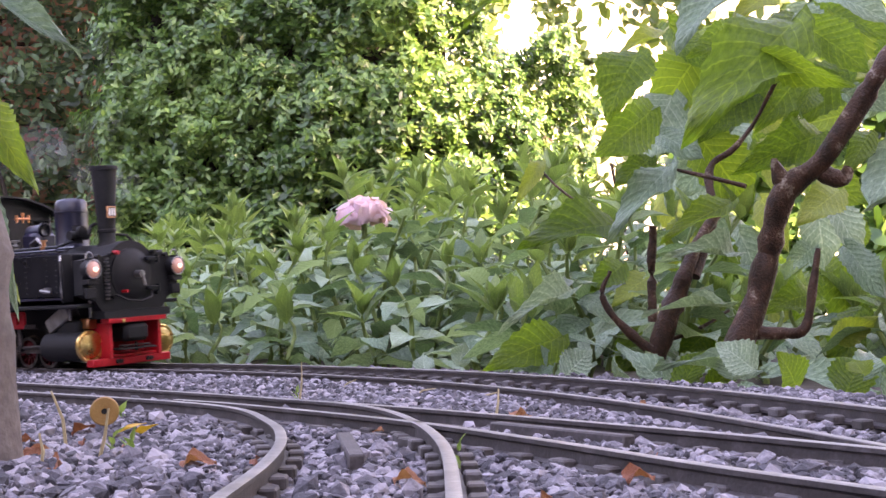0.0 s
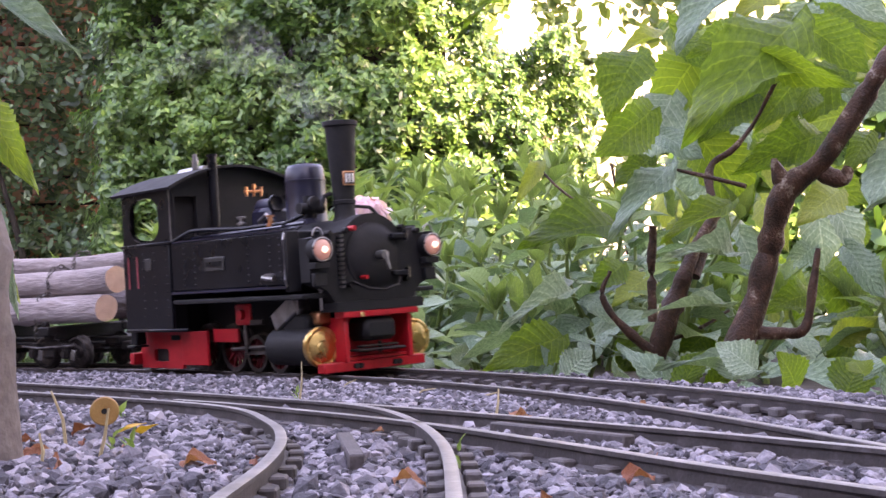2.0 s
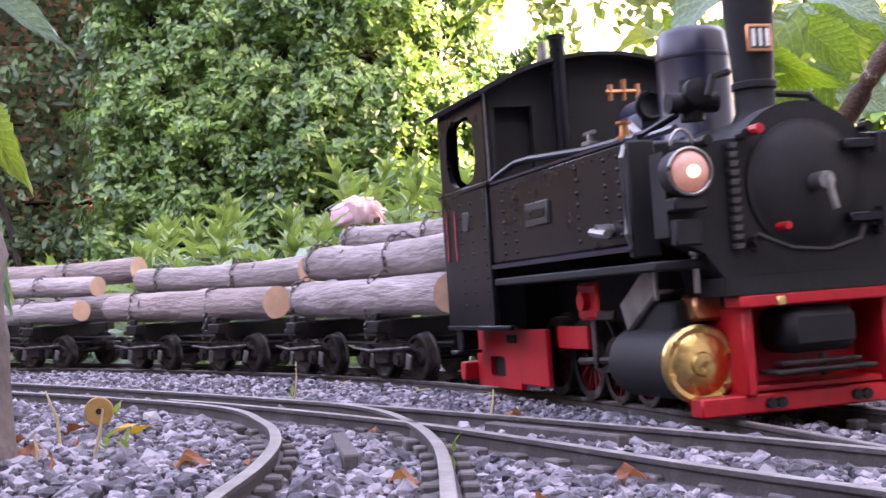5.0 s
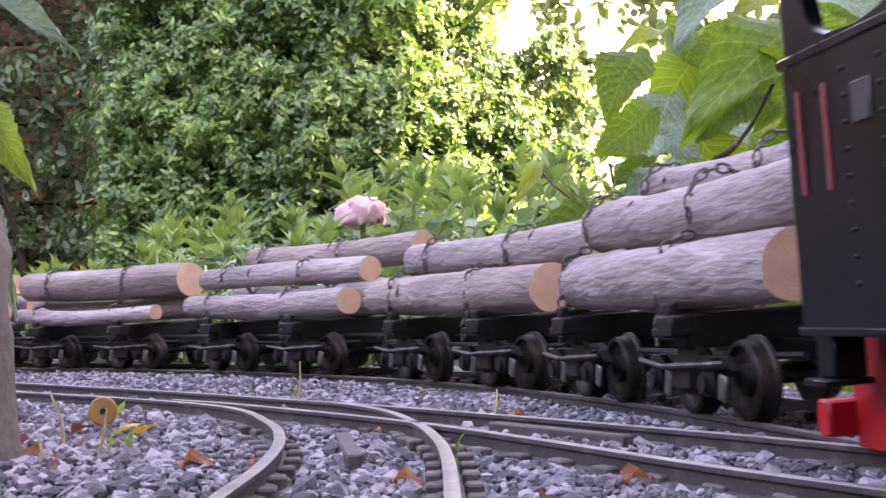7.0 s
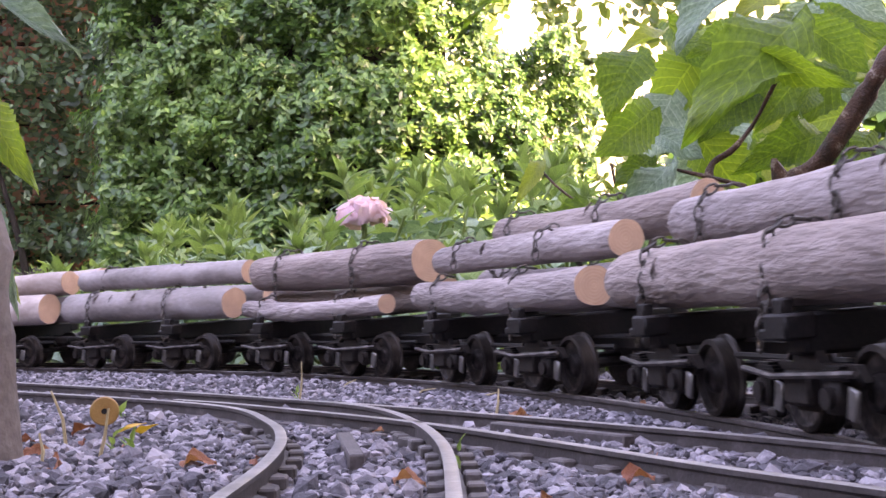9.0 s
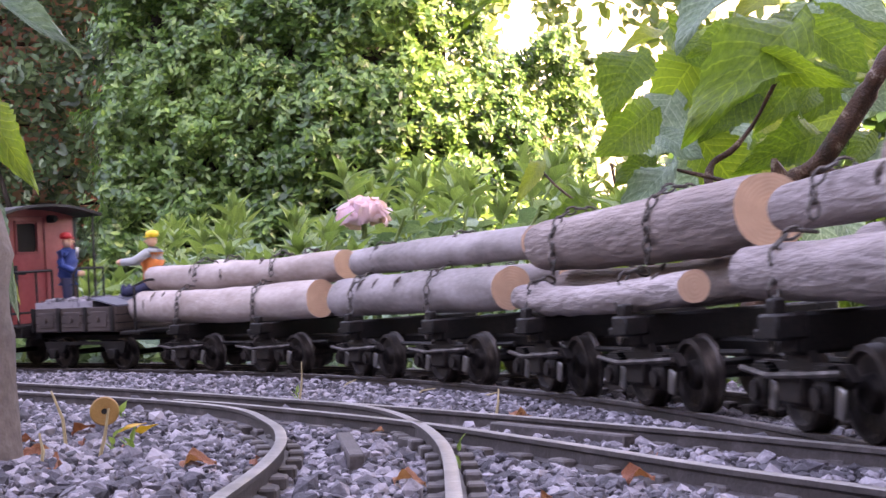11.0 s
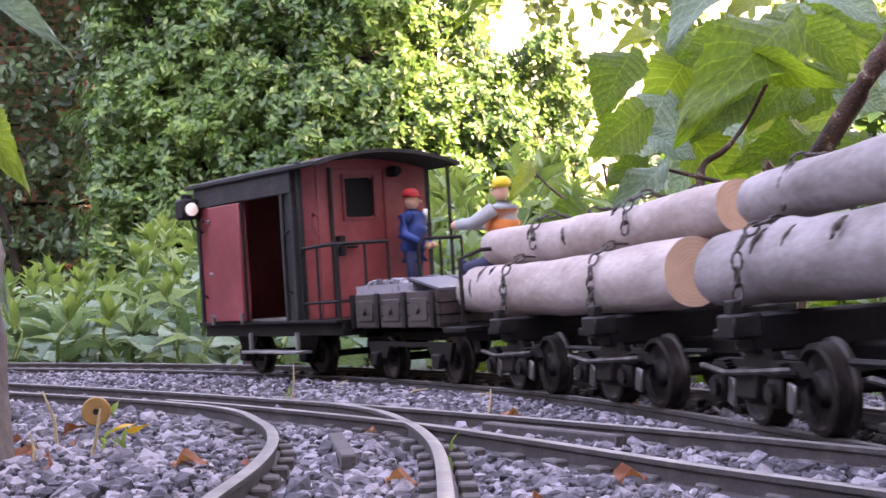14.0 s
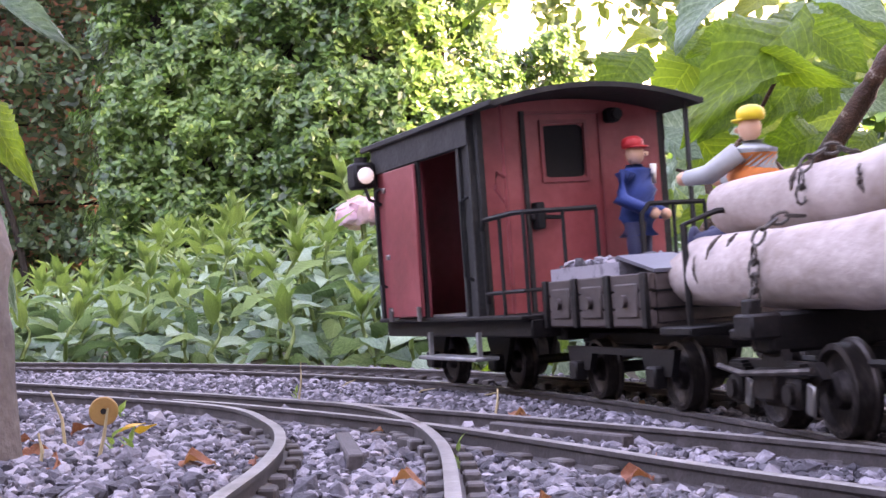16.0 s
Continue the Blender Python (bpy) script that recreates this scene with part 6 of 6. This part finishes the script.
def perennial(height, seed, lean):
    """An upright stem with crossed pairs of pointed leaves and a young tuft on top."""
    rnd = random.Random(seed)
    p = thing("garden_perennial", "leafy green garden perennial with pointed paired leaves", "plant", "perennials behind the track")
    pts = [(lean * height * (k / 6) ** 2, 0.006 * math.sin(k), height * k / 6) for k in range(7)]
    bm = B()
    pipe(bm, [(pts[0][0], pts[0][1], -0.03)] + pts, [0.0024, 0.0024, 0.0023, 0.0022, 0.002, 0.0018, 0.0015, 0.001], 6)
    part("stem", bm, M_stem, p)
    z = 0.012
    k = 0
    while z < height:
        u = z / height
        size = rnd.uniform(0.042, 0.064) * (1 - 0.35 * u ** 2)
        young = u > 0.86
        for side in (0, 180):
            a = side + 90 * (k % 2) + rnd.uniform(-25, 25)
            m = pose(lean * height * u ** 2, 0, z, 0, 0, a) @ pose(0, 0, 0, rnd.uniform(-15, 15), rnd.uniform(-28, 24) - (30 if young else 0), 0)
            shared("leaf", rnd.choice(YOUNG if young else PERENNIAL), p, m @ Matrix.Diagonal((size, size, size, 1)))
        z += rnd.uniform(0.012, 0.019) * (0.7 if young else 1)
        k += 1
    for j in range(5):
        a = 72 * j + rnd.uniform(-20, 20)
        s = rnd.uniform(0.022, 0.036)
        shared("leaf", rnd.choice(YOUNG), p, pose(lean * height, 0, height, 0, 0, a) @ pose(0, 0, 0, 0, rnd.uniform(-70, -40), 0) @ Matrix.Diagonal((s, s, s, 1)))
    return p


protos = {}
prnd = random.Random(5)
FAR = np.array([(LX[i], LY[i]) for i in range(0, len(LX), 8)])
spots = []
while len(spots) < 185:
    r = prnd.uniform(-0.40, 0.40)
    y = prnd.uniform(0.85, 2.2)
    x = r * y
    d = np.hypot(FAR[:, 0] - x, FAR[:, 1] - y)
    i = int(np.argmin(d))
    beyond = (y - FAR[i, 1]) > 0
    if not beyond or d[i] < 0.085 or d[i] > 0.75 or y > 2.3:
        continue
    if any(math.hypot(x - a, y - b) < 0.048 for a, b, *_ in spots):
        continue
    if r > 0.15 and y > 1.5:
        continue
    rise = 0.035 if r > 0.2 else 0.055 if r < -0.21 else (0.092 if r < -0.09 else 0.132)
    h = (0.01 + y * rise) * prnd.uniform(0.72, 1.05)
    if d[i] < 0.16:
        h = min(h, prnd.uniform(0.045, 0.085))
    elif d[i] < 0.26:
        h = min(h, prnd.uniform(0.07, 0.13))
    spots.append((x, y, h, d[i]))
for x, y, h, d in spots:
    key = min((0.05, 0.07, 0.09, 0.115, 0.14, 0.17, 0.20, 0.235), key=lambda q: abs(q - h))
    var = (key, prnd.randrange(2))
    m = pose(x, y, -0.014, prnd.uniform(-7, 7), prnd.uniform(-7, 7), prnd.uniform(0, 360))
    if var not in protos:
        protos[var] = perennial(key, len(protos) + 31, 0.12 + 0.16 * var[1])
        protos[var].matrix_basis = m
    else:
        copy_thing(protos[var], m)

# a pink flower head among them
fl = thing("pink_flower", "full pink double flower on a green stem", "flower")
fl.matrix_basis = pose(-0.080, 1.36, 0.136) @ Matrix.Diagonal((1.50, 1.50, 1.10, 1))
bm = B()
pipe(bm, [(0.0, 0, -0.17), (0.004, 0, -0.08), (0, 0, 0.0)], 0.0022, 6)
part("stem", bm, M_stem, fl)
frnd = random.Random(8)
pet = leaf_mesh("petal", M_petal, 1.0, 0.46, droop=0.30, fold=-0.25, n=8, serr=0.0, wave=0.16)
for k in range(52):
    u, a = (k + 0.5) / 52, 2.399 * k
    el = math.asin(1 - 1.15 * u)
    way = Vector((math.cos(a) * math.cos(el), math.sin(a) * math.cos(el), math.sin(el)))
    q = way.to_track_quat("Z", "Y").to_matrix().to_4x4()
    s = frnd.uniform(0.015, 0.022)
    m = Matrix.Translation(way * frnd.uniform(0.013, 0.017)) @ q @ pose(0, 0, 0, frnd.uniform(-30, 30), frnd.uniform(-35, 15), frnd.uniform(0, 360)) @ Matrix.Translation((-0.5 * s, 0, 0))
    shared("petal", pet, fl, m @ Matrix.Diagonal((s, s, s, 1)))

# ---- the large-leaved bush ----
bush = thing("large_leaved_bush", "large-leaved bush with dark red-brown branches beside the track", "bush")
brnd = random.Random(12)


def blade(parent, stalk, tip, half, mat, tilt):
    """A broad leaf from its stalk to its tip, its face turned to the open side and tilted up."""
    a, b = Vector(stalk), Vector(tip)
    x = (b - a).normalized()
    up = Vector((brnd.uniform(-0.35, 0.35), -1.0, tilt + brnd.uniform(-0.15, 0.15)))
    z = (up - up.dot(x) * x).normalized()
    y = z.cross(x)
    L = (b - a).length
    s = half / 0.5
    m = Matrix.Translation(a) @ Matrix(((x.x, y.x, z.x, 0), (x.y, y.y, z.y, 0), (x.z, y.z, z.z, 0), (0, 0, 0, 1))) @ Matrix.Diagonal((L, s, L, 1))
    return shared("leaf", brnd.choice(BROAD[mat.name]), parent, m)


def limb(pts, radii):
    n = 5
    P, R = [], []
    V = [Vector(p) for p in pts]
    E = [V[0] * 2 - V[1], *V, V[-1] * 2 - V[-2]]
    for i in range(1, len(E) - 2):
        for k in range(n):
            u = k / n
            a, b, c, d = E[i - 1:i + 3]
            q = 0.5 * ((2 * b) + (c - a) * u + (2 * a - 5 * b + 4 * c - d) * u * u + (3 * b - a - 3 * c + d) * u ** 3)
            j = 0.0012 * noise.noise(q * 60)
            P.append(q + Vector((j, j, 0)))
            rr = radii[i - 1] + (radii[i] - radii[i - 1]) * u
            R.append(rr * (1 + 0.30 * noise.noise(q * 95) + 0.22 * noise.noise(q * 260)))
    P.append(V[-1])
    R.append(radii[-1])
    bm = B()
    pipe(bm, P, R, 12)
    return part("branch", bm, M_branch, bush)


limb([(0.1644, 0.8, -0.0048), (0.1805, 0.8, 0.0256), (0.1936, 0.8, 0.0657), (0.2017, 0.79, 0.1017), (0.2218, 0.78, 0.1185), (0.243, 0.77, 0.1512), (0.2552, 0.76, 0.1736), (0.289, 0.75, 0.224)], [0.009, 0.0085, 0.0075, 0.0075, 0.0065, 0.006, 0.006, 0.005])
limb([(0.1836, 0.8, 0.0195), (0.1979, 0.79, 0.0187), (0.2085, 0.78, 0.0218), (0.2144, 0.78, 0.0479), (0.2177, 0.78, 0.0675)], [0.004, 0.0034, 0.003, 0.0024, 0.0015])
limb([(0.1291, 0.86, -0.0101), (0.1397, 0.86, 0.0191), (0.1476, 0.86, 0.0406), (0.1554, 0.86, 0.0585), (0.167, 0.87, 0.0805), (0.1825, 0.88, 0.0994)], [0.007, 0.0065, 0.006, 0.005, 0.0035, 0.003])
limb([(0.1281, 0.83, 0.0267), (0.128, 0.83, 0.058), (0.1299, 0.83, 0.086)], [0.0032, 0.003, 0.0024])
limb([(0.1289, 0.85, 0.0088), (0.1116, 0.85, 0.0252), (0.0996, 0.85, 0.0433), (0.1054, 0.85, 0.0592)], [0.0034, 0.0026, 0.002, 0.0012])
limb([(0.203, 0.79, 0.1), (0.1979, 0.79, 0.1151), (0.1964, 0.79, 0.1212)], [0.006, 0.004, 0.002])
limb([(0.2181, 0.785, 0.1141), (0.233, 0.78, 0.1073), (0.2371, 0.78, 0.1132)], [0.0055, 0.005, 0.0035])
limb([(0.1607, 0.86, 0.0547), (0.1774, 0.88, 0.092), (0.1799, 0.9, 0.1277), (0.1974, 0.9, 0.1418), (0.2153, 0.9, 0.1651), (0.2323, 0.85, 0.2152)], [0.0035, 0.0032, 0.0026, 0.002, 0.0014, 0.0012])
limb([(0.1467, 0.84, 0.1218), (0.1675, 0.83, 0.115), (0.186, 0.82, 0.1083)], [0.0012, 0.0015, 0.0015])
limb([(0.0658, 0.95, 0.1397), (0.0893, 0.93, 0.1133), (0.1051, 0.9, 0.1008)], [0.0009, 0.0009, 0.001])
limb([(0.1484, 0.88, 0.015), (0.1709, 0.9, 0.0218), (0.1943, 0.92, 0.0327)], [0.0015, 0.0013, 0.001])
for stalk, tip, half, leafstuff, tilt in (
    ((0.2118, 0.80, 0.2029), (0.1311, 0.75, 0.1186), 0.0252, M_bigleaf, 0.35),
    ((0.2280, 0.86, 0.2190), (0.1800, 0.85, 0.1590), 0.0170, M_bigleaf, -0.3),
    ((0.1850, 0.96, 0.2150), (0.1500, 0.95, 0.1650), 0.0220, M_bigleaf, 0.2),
    ((0.1650, 0.95, 0.1850), (0.1350, 0.94, 0.1300), 0.0220, M_skyleaf, 0.3),
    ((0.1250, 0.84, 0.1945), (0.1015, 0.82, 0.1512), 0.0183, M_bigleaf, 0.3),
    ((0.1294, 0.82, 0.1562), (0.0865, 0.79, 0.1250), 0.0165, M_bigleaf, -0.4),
    ((0.1936, 0.88, 0.2491), (0.1491, 0.84, 0.1911), 0.0177, M_skyleaf, 0.7),
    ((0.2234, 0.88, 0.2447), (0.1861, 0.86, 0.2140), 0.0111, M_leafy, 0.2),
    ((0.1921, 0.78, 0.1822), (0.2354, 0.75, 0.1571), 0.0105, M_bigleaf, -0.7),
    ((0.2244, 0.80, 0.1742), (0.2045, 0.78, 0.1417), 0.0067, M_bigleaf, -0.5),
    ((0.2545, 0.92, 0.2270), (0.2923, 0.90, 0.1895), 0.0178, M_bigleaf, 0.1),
    ((0.2352, 0.82, 0.2268), (0.2746, 0.80, 0.2025), 0.0152, M_skyleaf, 0.3),
    ((0.2577, 0.74, 0.1240), (0.2136, 0.70, 0.0797), 0.0155, M_skyleaf, 0.2),
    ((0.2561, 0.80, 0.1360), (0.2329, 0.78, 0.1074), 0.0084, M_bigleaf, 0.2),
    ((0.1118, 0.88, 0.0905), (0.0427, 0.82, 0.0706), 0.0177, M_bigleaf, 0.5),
    ((0.1421, 0.84, 0.1226), (0.0962, 0.80, 0.0705), 0.0113, M_skyleaf, 0.5),
    ((0.1476, 0.90, 0.1521), (0.1734, 0.88, 0.1286), 0.0113, M_skyleaf, 0.4),
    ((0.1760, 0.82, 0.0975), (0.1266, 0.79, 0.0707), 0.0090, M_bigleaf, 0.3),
    ((0.1740, 0.80, 0.0644), (0.1248, 0.76, 0.0653), 0.0060, M_skyleaf, 0.8),
    ((0.0786, 0.82, 0.0457), (0.0320, 0.77, 0.0268), 0.0062, M_skyleaf, 0.9),
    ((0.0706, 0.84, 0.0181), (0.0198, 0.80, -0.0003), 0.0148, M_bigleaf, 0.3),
    ((0.1682, 0.74, -0.0023), (0.1037, 0.70, -0.0010), 0.0087, M_skyleaf, 0.8),
    ((0.1678, 0.70, -0.0012), (0.2129, 0.66, -0.0137), 0.0088, M_skyleaf, 0.9),
    ((0.1654, 0.78, 0.0342), (0.1065, 0.74, 0.0272), 0.0039, M_skyleaf, 0.9),
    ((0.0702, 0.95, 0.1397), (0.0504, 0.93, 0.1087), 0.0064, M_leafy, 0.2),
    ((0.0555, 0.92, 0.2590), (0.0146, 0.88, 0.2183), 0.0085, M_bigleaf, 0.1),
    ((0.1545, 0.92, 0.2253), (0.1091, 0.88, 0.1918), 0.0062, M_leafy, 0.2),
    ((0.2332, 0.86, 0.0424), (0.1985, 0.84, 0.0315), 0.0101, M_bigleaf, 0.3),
    ((0.2401, 0.80, 0.0687), (0.2531, 0.77, 0.0323), 0.0101, M_skyleaf, 0.4),
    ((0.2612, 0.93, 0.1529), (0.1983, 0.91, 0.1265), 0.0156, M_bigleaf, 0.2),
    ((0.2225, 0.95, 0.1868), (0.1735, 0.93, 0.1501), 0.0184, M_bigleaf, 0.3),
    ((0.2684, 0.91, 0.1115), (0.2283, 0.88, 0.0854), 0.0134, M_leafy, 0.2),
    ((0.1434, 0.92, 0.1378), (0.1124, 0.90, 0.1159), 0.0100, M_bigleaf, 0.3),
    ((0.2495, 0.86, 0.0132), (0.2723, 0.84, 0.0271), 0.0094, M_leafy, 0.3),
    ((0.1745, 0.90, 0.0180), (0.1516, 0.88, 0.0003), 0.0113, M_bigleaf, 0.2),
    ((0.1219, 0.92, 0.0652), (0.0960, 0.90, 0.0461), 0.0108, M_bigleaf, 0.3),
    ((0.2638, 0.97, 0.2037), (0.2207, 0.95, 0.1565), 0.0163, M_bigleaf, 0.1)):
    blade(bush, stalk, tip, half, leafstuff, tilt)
# low leaves along the far rail
for k in range(30):
    base = on_line(-0.20 + 0.017 * k + brnd.uniform(-0.01, 0.01)) @ Vector((0, brnd.uniform(0.085, 0.13), 0))
    L = brnd.uniform(0.020, 0.038)
    a = brnd.uniform(0.2, 2.9)
    S = Vector((base.x, base.y, brnd.uniform(-0.012, 0.004)))
    E = S + Vector((L * math.cos(a), brnd.uniform(-0.02, 0.02), L * brnd.uniform(0.15, 0.7)))
    blade(bush, S, E, L * brnd.uniform(0.24, 0.34), brnd.choice((M_bigleaf, M_skyleaf, M_skyleaf)), brnd.uniform(0.3, 1.2))
# the crown behind: smaller leaves in its depth
for k in range(105):
    r = brnd.uniform(0.125, 0.42)
    y = brnd.uniform(0.92, 1.55)
    z = 0.01 + y * brnd.uniform(0.0, 0.25) * (1 if r > 0.17 else 0.55)
    L = brnd.uniform(0.035, 0.075)
    a = brnd.uniform(-2.9, -0.3)
    S = Vector((r * y, y, z))
    E = S + Vector((L * math.cos(a), brnd.uniform(-0.03, 0.0), L * math.sin(a)))
    blade(bush, S, E, L * brnd.uniform(0.26, 0.36), brnd.choice((M_bigleaf, M_bigleaf, M_leafy, M_skyleaf)), brnd.uniform(-0.2, 0.9))

# ---- the near stem with its leaves ----
near = thing("near_sapling", "grey-brown sapling stem with drooping leaves beside the track", "sapling")
bm = B()
pipe(bm, [(-0.1244, 0.36, -0.022), (-0.1248, 0.36, -0.004), (-0.1258, 0.36, 0.012), (-0.1262, 0.361, 0.03), (-0.1262, 0.362, 0.05), (-0.137, 0.364, 0.09), (-0.16, 0.37, 0.16)],
     [0.0122, 0.0119, 0.0113, 0.0108, 0.0104, 0.009, 0.007], 18)
part("stem", bm, M_trunk, near)
blade(near, (-0.1417, 0.4, 0.1332), (-0.1021, 0.38, 0.1104), 0.0049, M_skyleaf, 0.5)
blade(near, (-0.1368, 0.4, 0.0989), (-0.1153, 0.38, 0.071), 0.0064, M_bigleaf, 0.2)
blade(near, (-0.142, 0.42, 0.0737), (-0.127, 0.4, 0.0353), 0.0041, M_skyleaf, 0.3)
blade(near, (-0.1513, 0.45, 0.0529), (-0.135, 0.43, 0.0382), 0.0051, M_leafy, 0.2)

# ---- litter on the ballast ----
disc = thing("wooden_disc", "small round wooden disc with a hole, standing upright", "disc")
disc.matrix_basis = pose(-0.1113, 0.440, 0.0042, 0, 0, -78)
bm = B()
lathe(bm, (-0.0012, 0, 0), (1, 0, 0), [(0, 0.0043), (0.0004, 0.0047), (0.0022, 0.0047), (0.0026, 0.0043)], 28)
body = part("disc", bm, M_disc, disc)
bm = B()
lathe(bm, (0.0013, 0, 0), (1, 0, 0), [(0, 0.0010), (0.0003, 0.0010)], 12)
part("hole", bm, M_dark, body)
lrnd = random.Random(4)
DRY = [leaf_mesh("dry_leaf", M_dry, 1.0, 0.4, droop=0.5, fold=0.5, n=9, serr=0.05, wave=0.35, twist=0.9), leaf_mesh("dry_leaf", M_dry, 1.0, 0.3, droop=0.2, fold=0.7, n=9, serr=0.06, wave=0.4, twist=-1.2)]
YEL = leaf_mesh("yellow_leaf", M_yellow, 1.0, 0.25, droop=0.1, fold=0.3, n=7, serr=0.05, wave=0.1)


def litter(name, me, x, y, z, size, turn, label):
    ob = new(name, me)
    ob.matrix_basis = pose(x, y, z, lrnd.uniform(-25, 25), lrnd.uniform(-30, 10), turn) @ Matrix.Diagonal((size, size, size, 1))
    return tagged(ob, label, "dead leaf", "fallen leaves on the ballast")


RED = "curled orange-brown dead leaf on the ballast"
for k, (x, y, s, a) in enumerate(((-0.066, 0.335, 0.016, 20), (-0.048, 0.335, 0.008, 80), (-0.012, 0.297, 0.013, 10), (0.022, 0.478, 0.016, 30), (0.028, 0.47, 0.010, 120), (0.0155, 0.247, 0.012, 60),
                                  (0.037, 0.285, 0.014, 30), (-0.098, 0.335, 0.013, 80), (-0.118, 0.375, 0.016, 10), (-0.122, 0.44, 0.014, 5), (0.056, 0.30, 0.008, 0), (0.05, 0.33, 0.007, 70), (-0.112, 0.37, 0.010, 40), (-0.104, 0.36, 0.008, 130), (-0.125, 0.41, 0.012, 200), (-0.108, 0.40, 0.007, 90), (-0.094, 0.39, 0.008, 10), (-0.118, 0.345, 0.011, 300), (0.075, 0.52, 0.009, 50), (-0.02, 0.43, 0.007, 160), (0.005, 0.41, 0.009, 240))):
    litter("dry_leaf", DRY[k % 2], x, y, -0.0035, 0.58 * s, a, RED)
litter("yellow_leaf", YEL, -0.106, 0.428, -0.0030, 0.0115, 4, "small yellow fallen leaf on the ballast")
litter("yellow_leaf", YEL, -0.098, 0.425, -0.0028, 0.009, -20, "small yellow fallen leaf on the ballast")
for k, (x, y, x2, y2, z2) in enumerate(((-0.128, 0.40, -0.142, 0.41, 0.016), (-0.112, 0.40, -0.117, 0.40, 0.013), (-0.104, 0.345, -0.104, 0.345, 0.005), (-0.094, 0.36, -0.090, 0.36, 0.010), (0.0165, 0.487, 0.019, 0.49, 0.006),
                                        (-0.066, 0.60, -0.064, 0.60, 0.014), (-0.02, 0.66, -0.005, 0.655, -0.002), (-0.06, 0.73, -0.048, 0.72, 0.0), (0.01, 0.6, 0.022, 0.59, -0.001))):
    bm = B()
    pipe(bm, [(x, y, -0.010), ((x + x2) / 2 + 0.001, (y + y2) / 2, z2 / 2 - 0.002), (x2, y2, z2)], [0.0006, 0.0005, 0.0003], 6)
    tagged(part("dry_stalk", bm, M_straw), "thin dry straw-coloured stalk in the ballast", "stalk", "stalks in the ballast")
for k, (x, y, s) in enumerate(((-0.066, 0.60, 0.010), (-0.086, 0.37, 0.012), (-0.095, 0.385, 0.010), (0.003, 0.345, 0.006), (-0.125, 0.52, 0.012))):
    s *= 0.62
    wd = thing("weed", "tiny green weed seedling growing in the ballast", "weed", "weeds in the ballast", pose(x, y, -0.008))
    for j in range(5):
        m = pose(0, 0, 0.002 * j, 0, 0, 75 * j + 20 * k) @ pose(0, 0, 0, 0, -lrnd.uniform(30, 70), 0)
        q = s * lrnd.uniform(0.6, 1.0)
        shared("leaf", YOUNG[j % 2], wd, m @ Matrix.Diagonal((q, q, q, 1)))


motions()
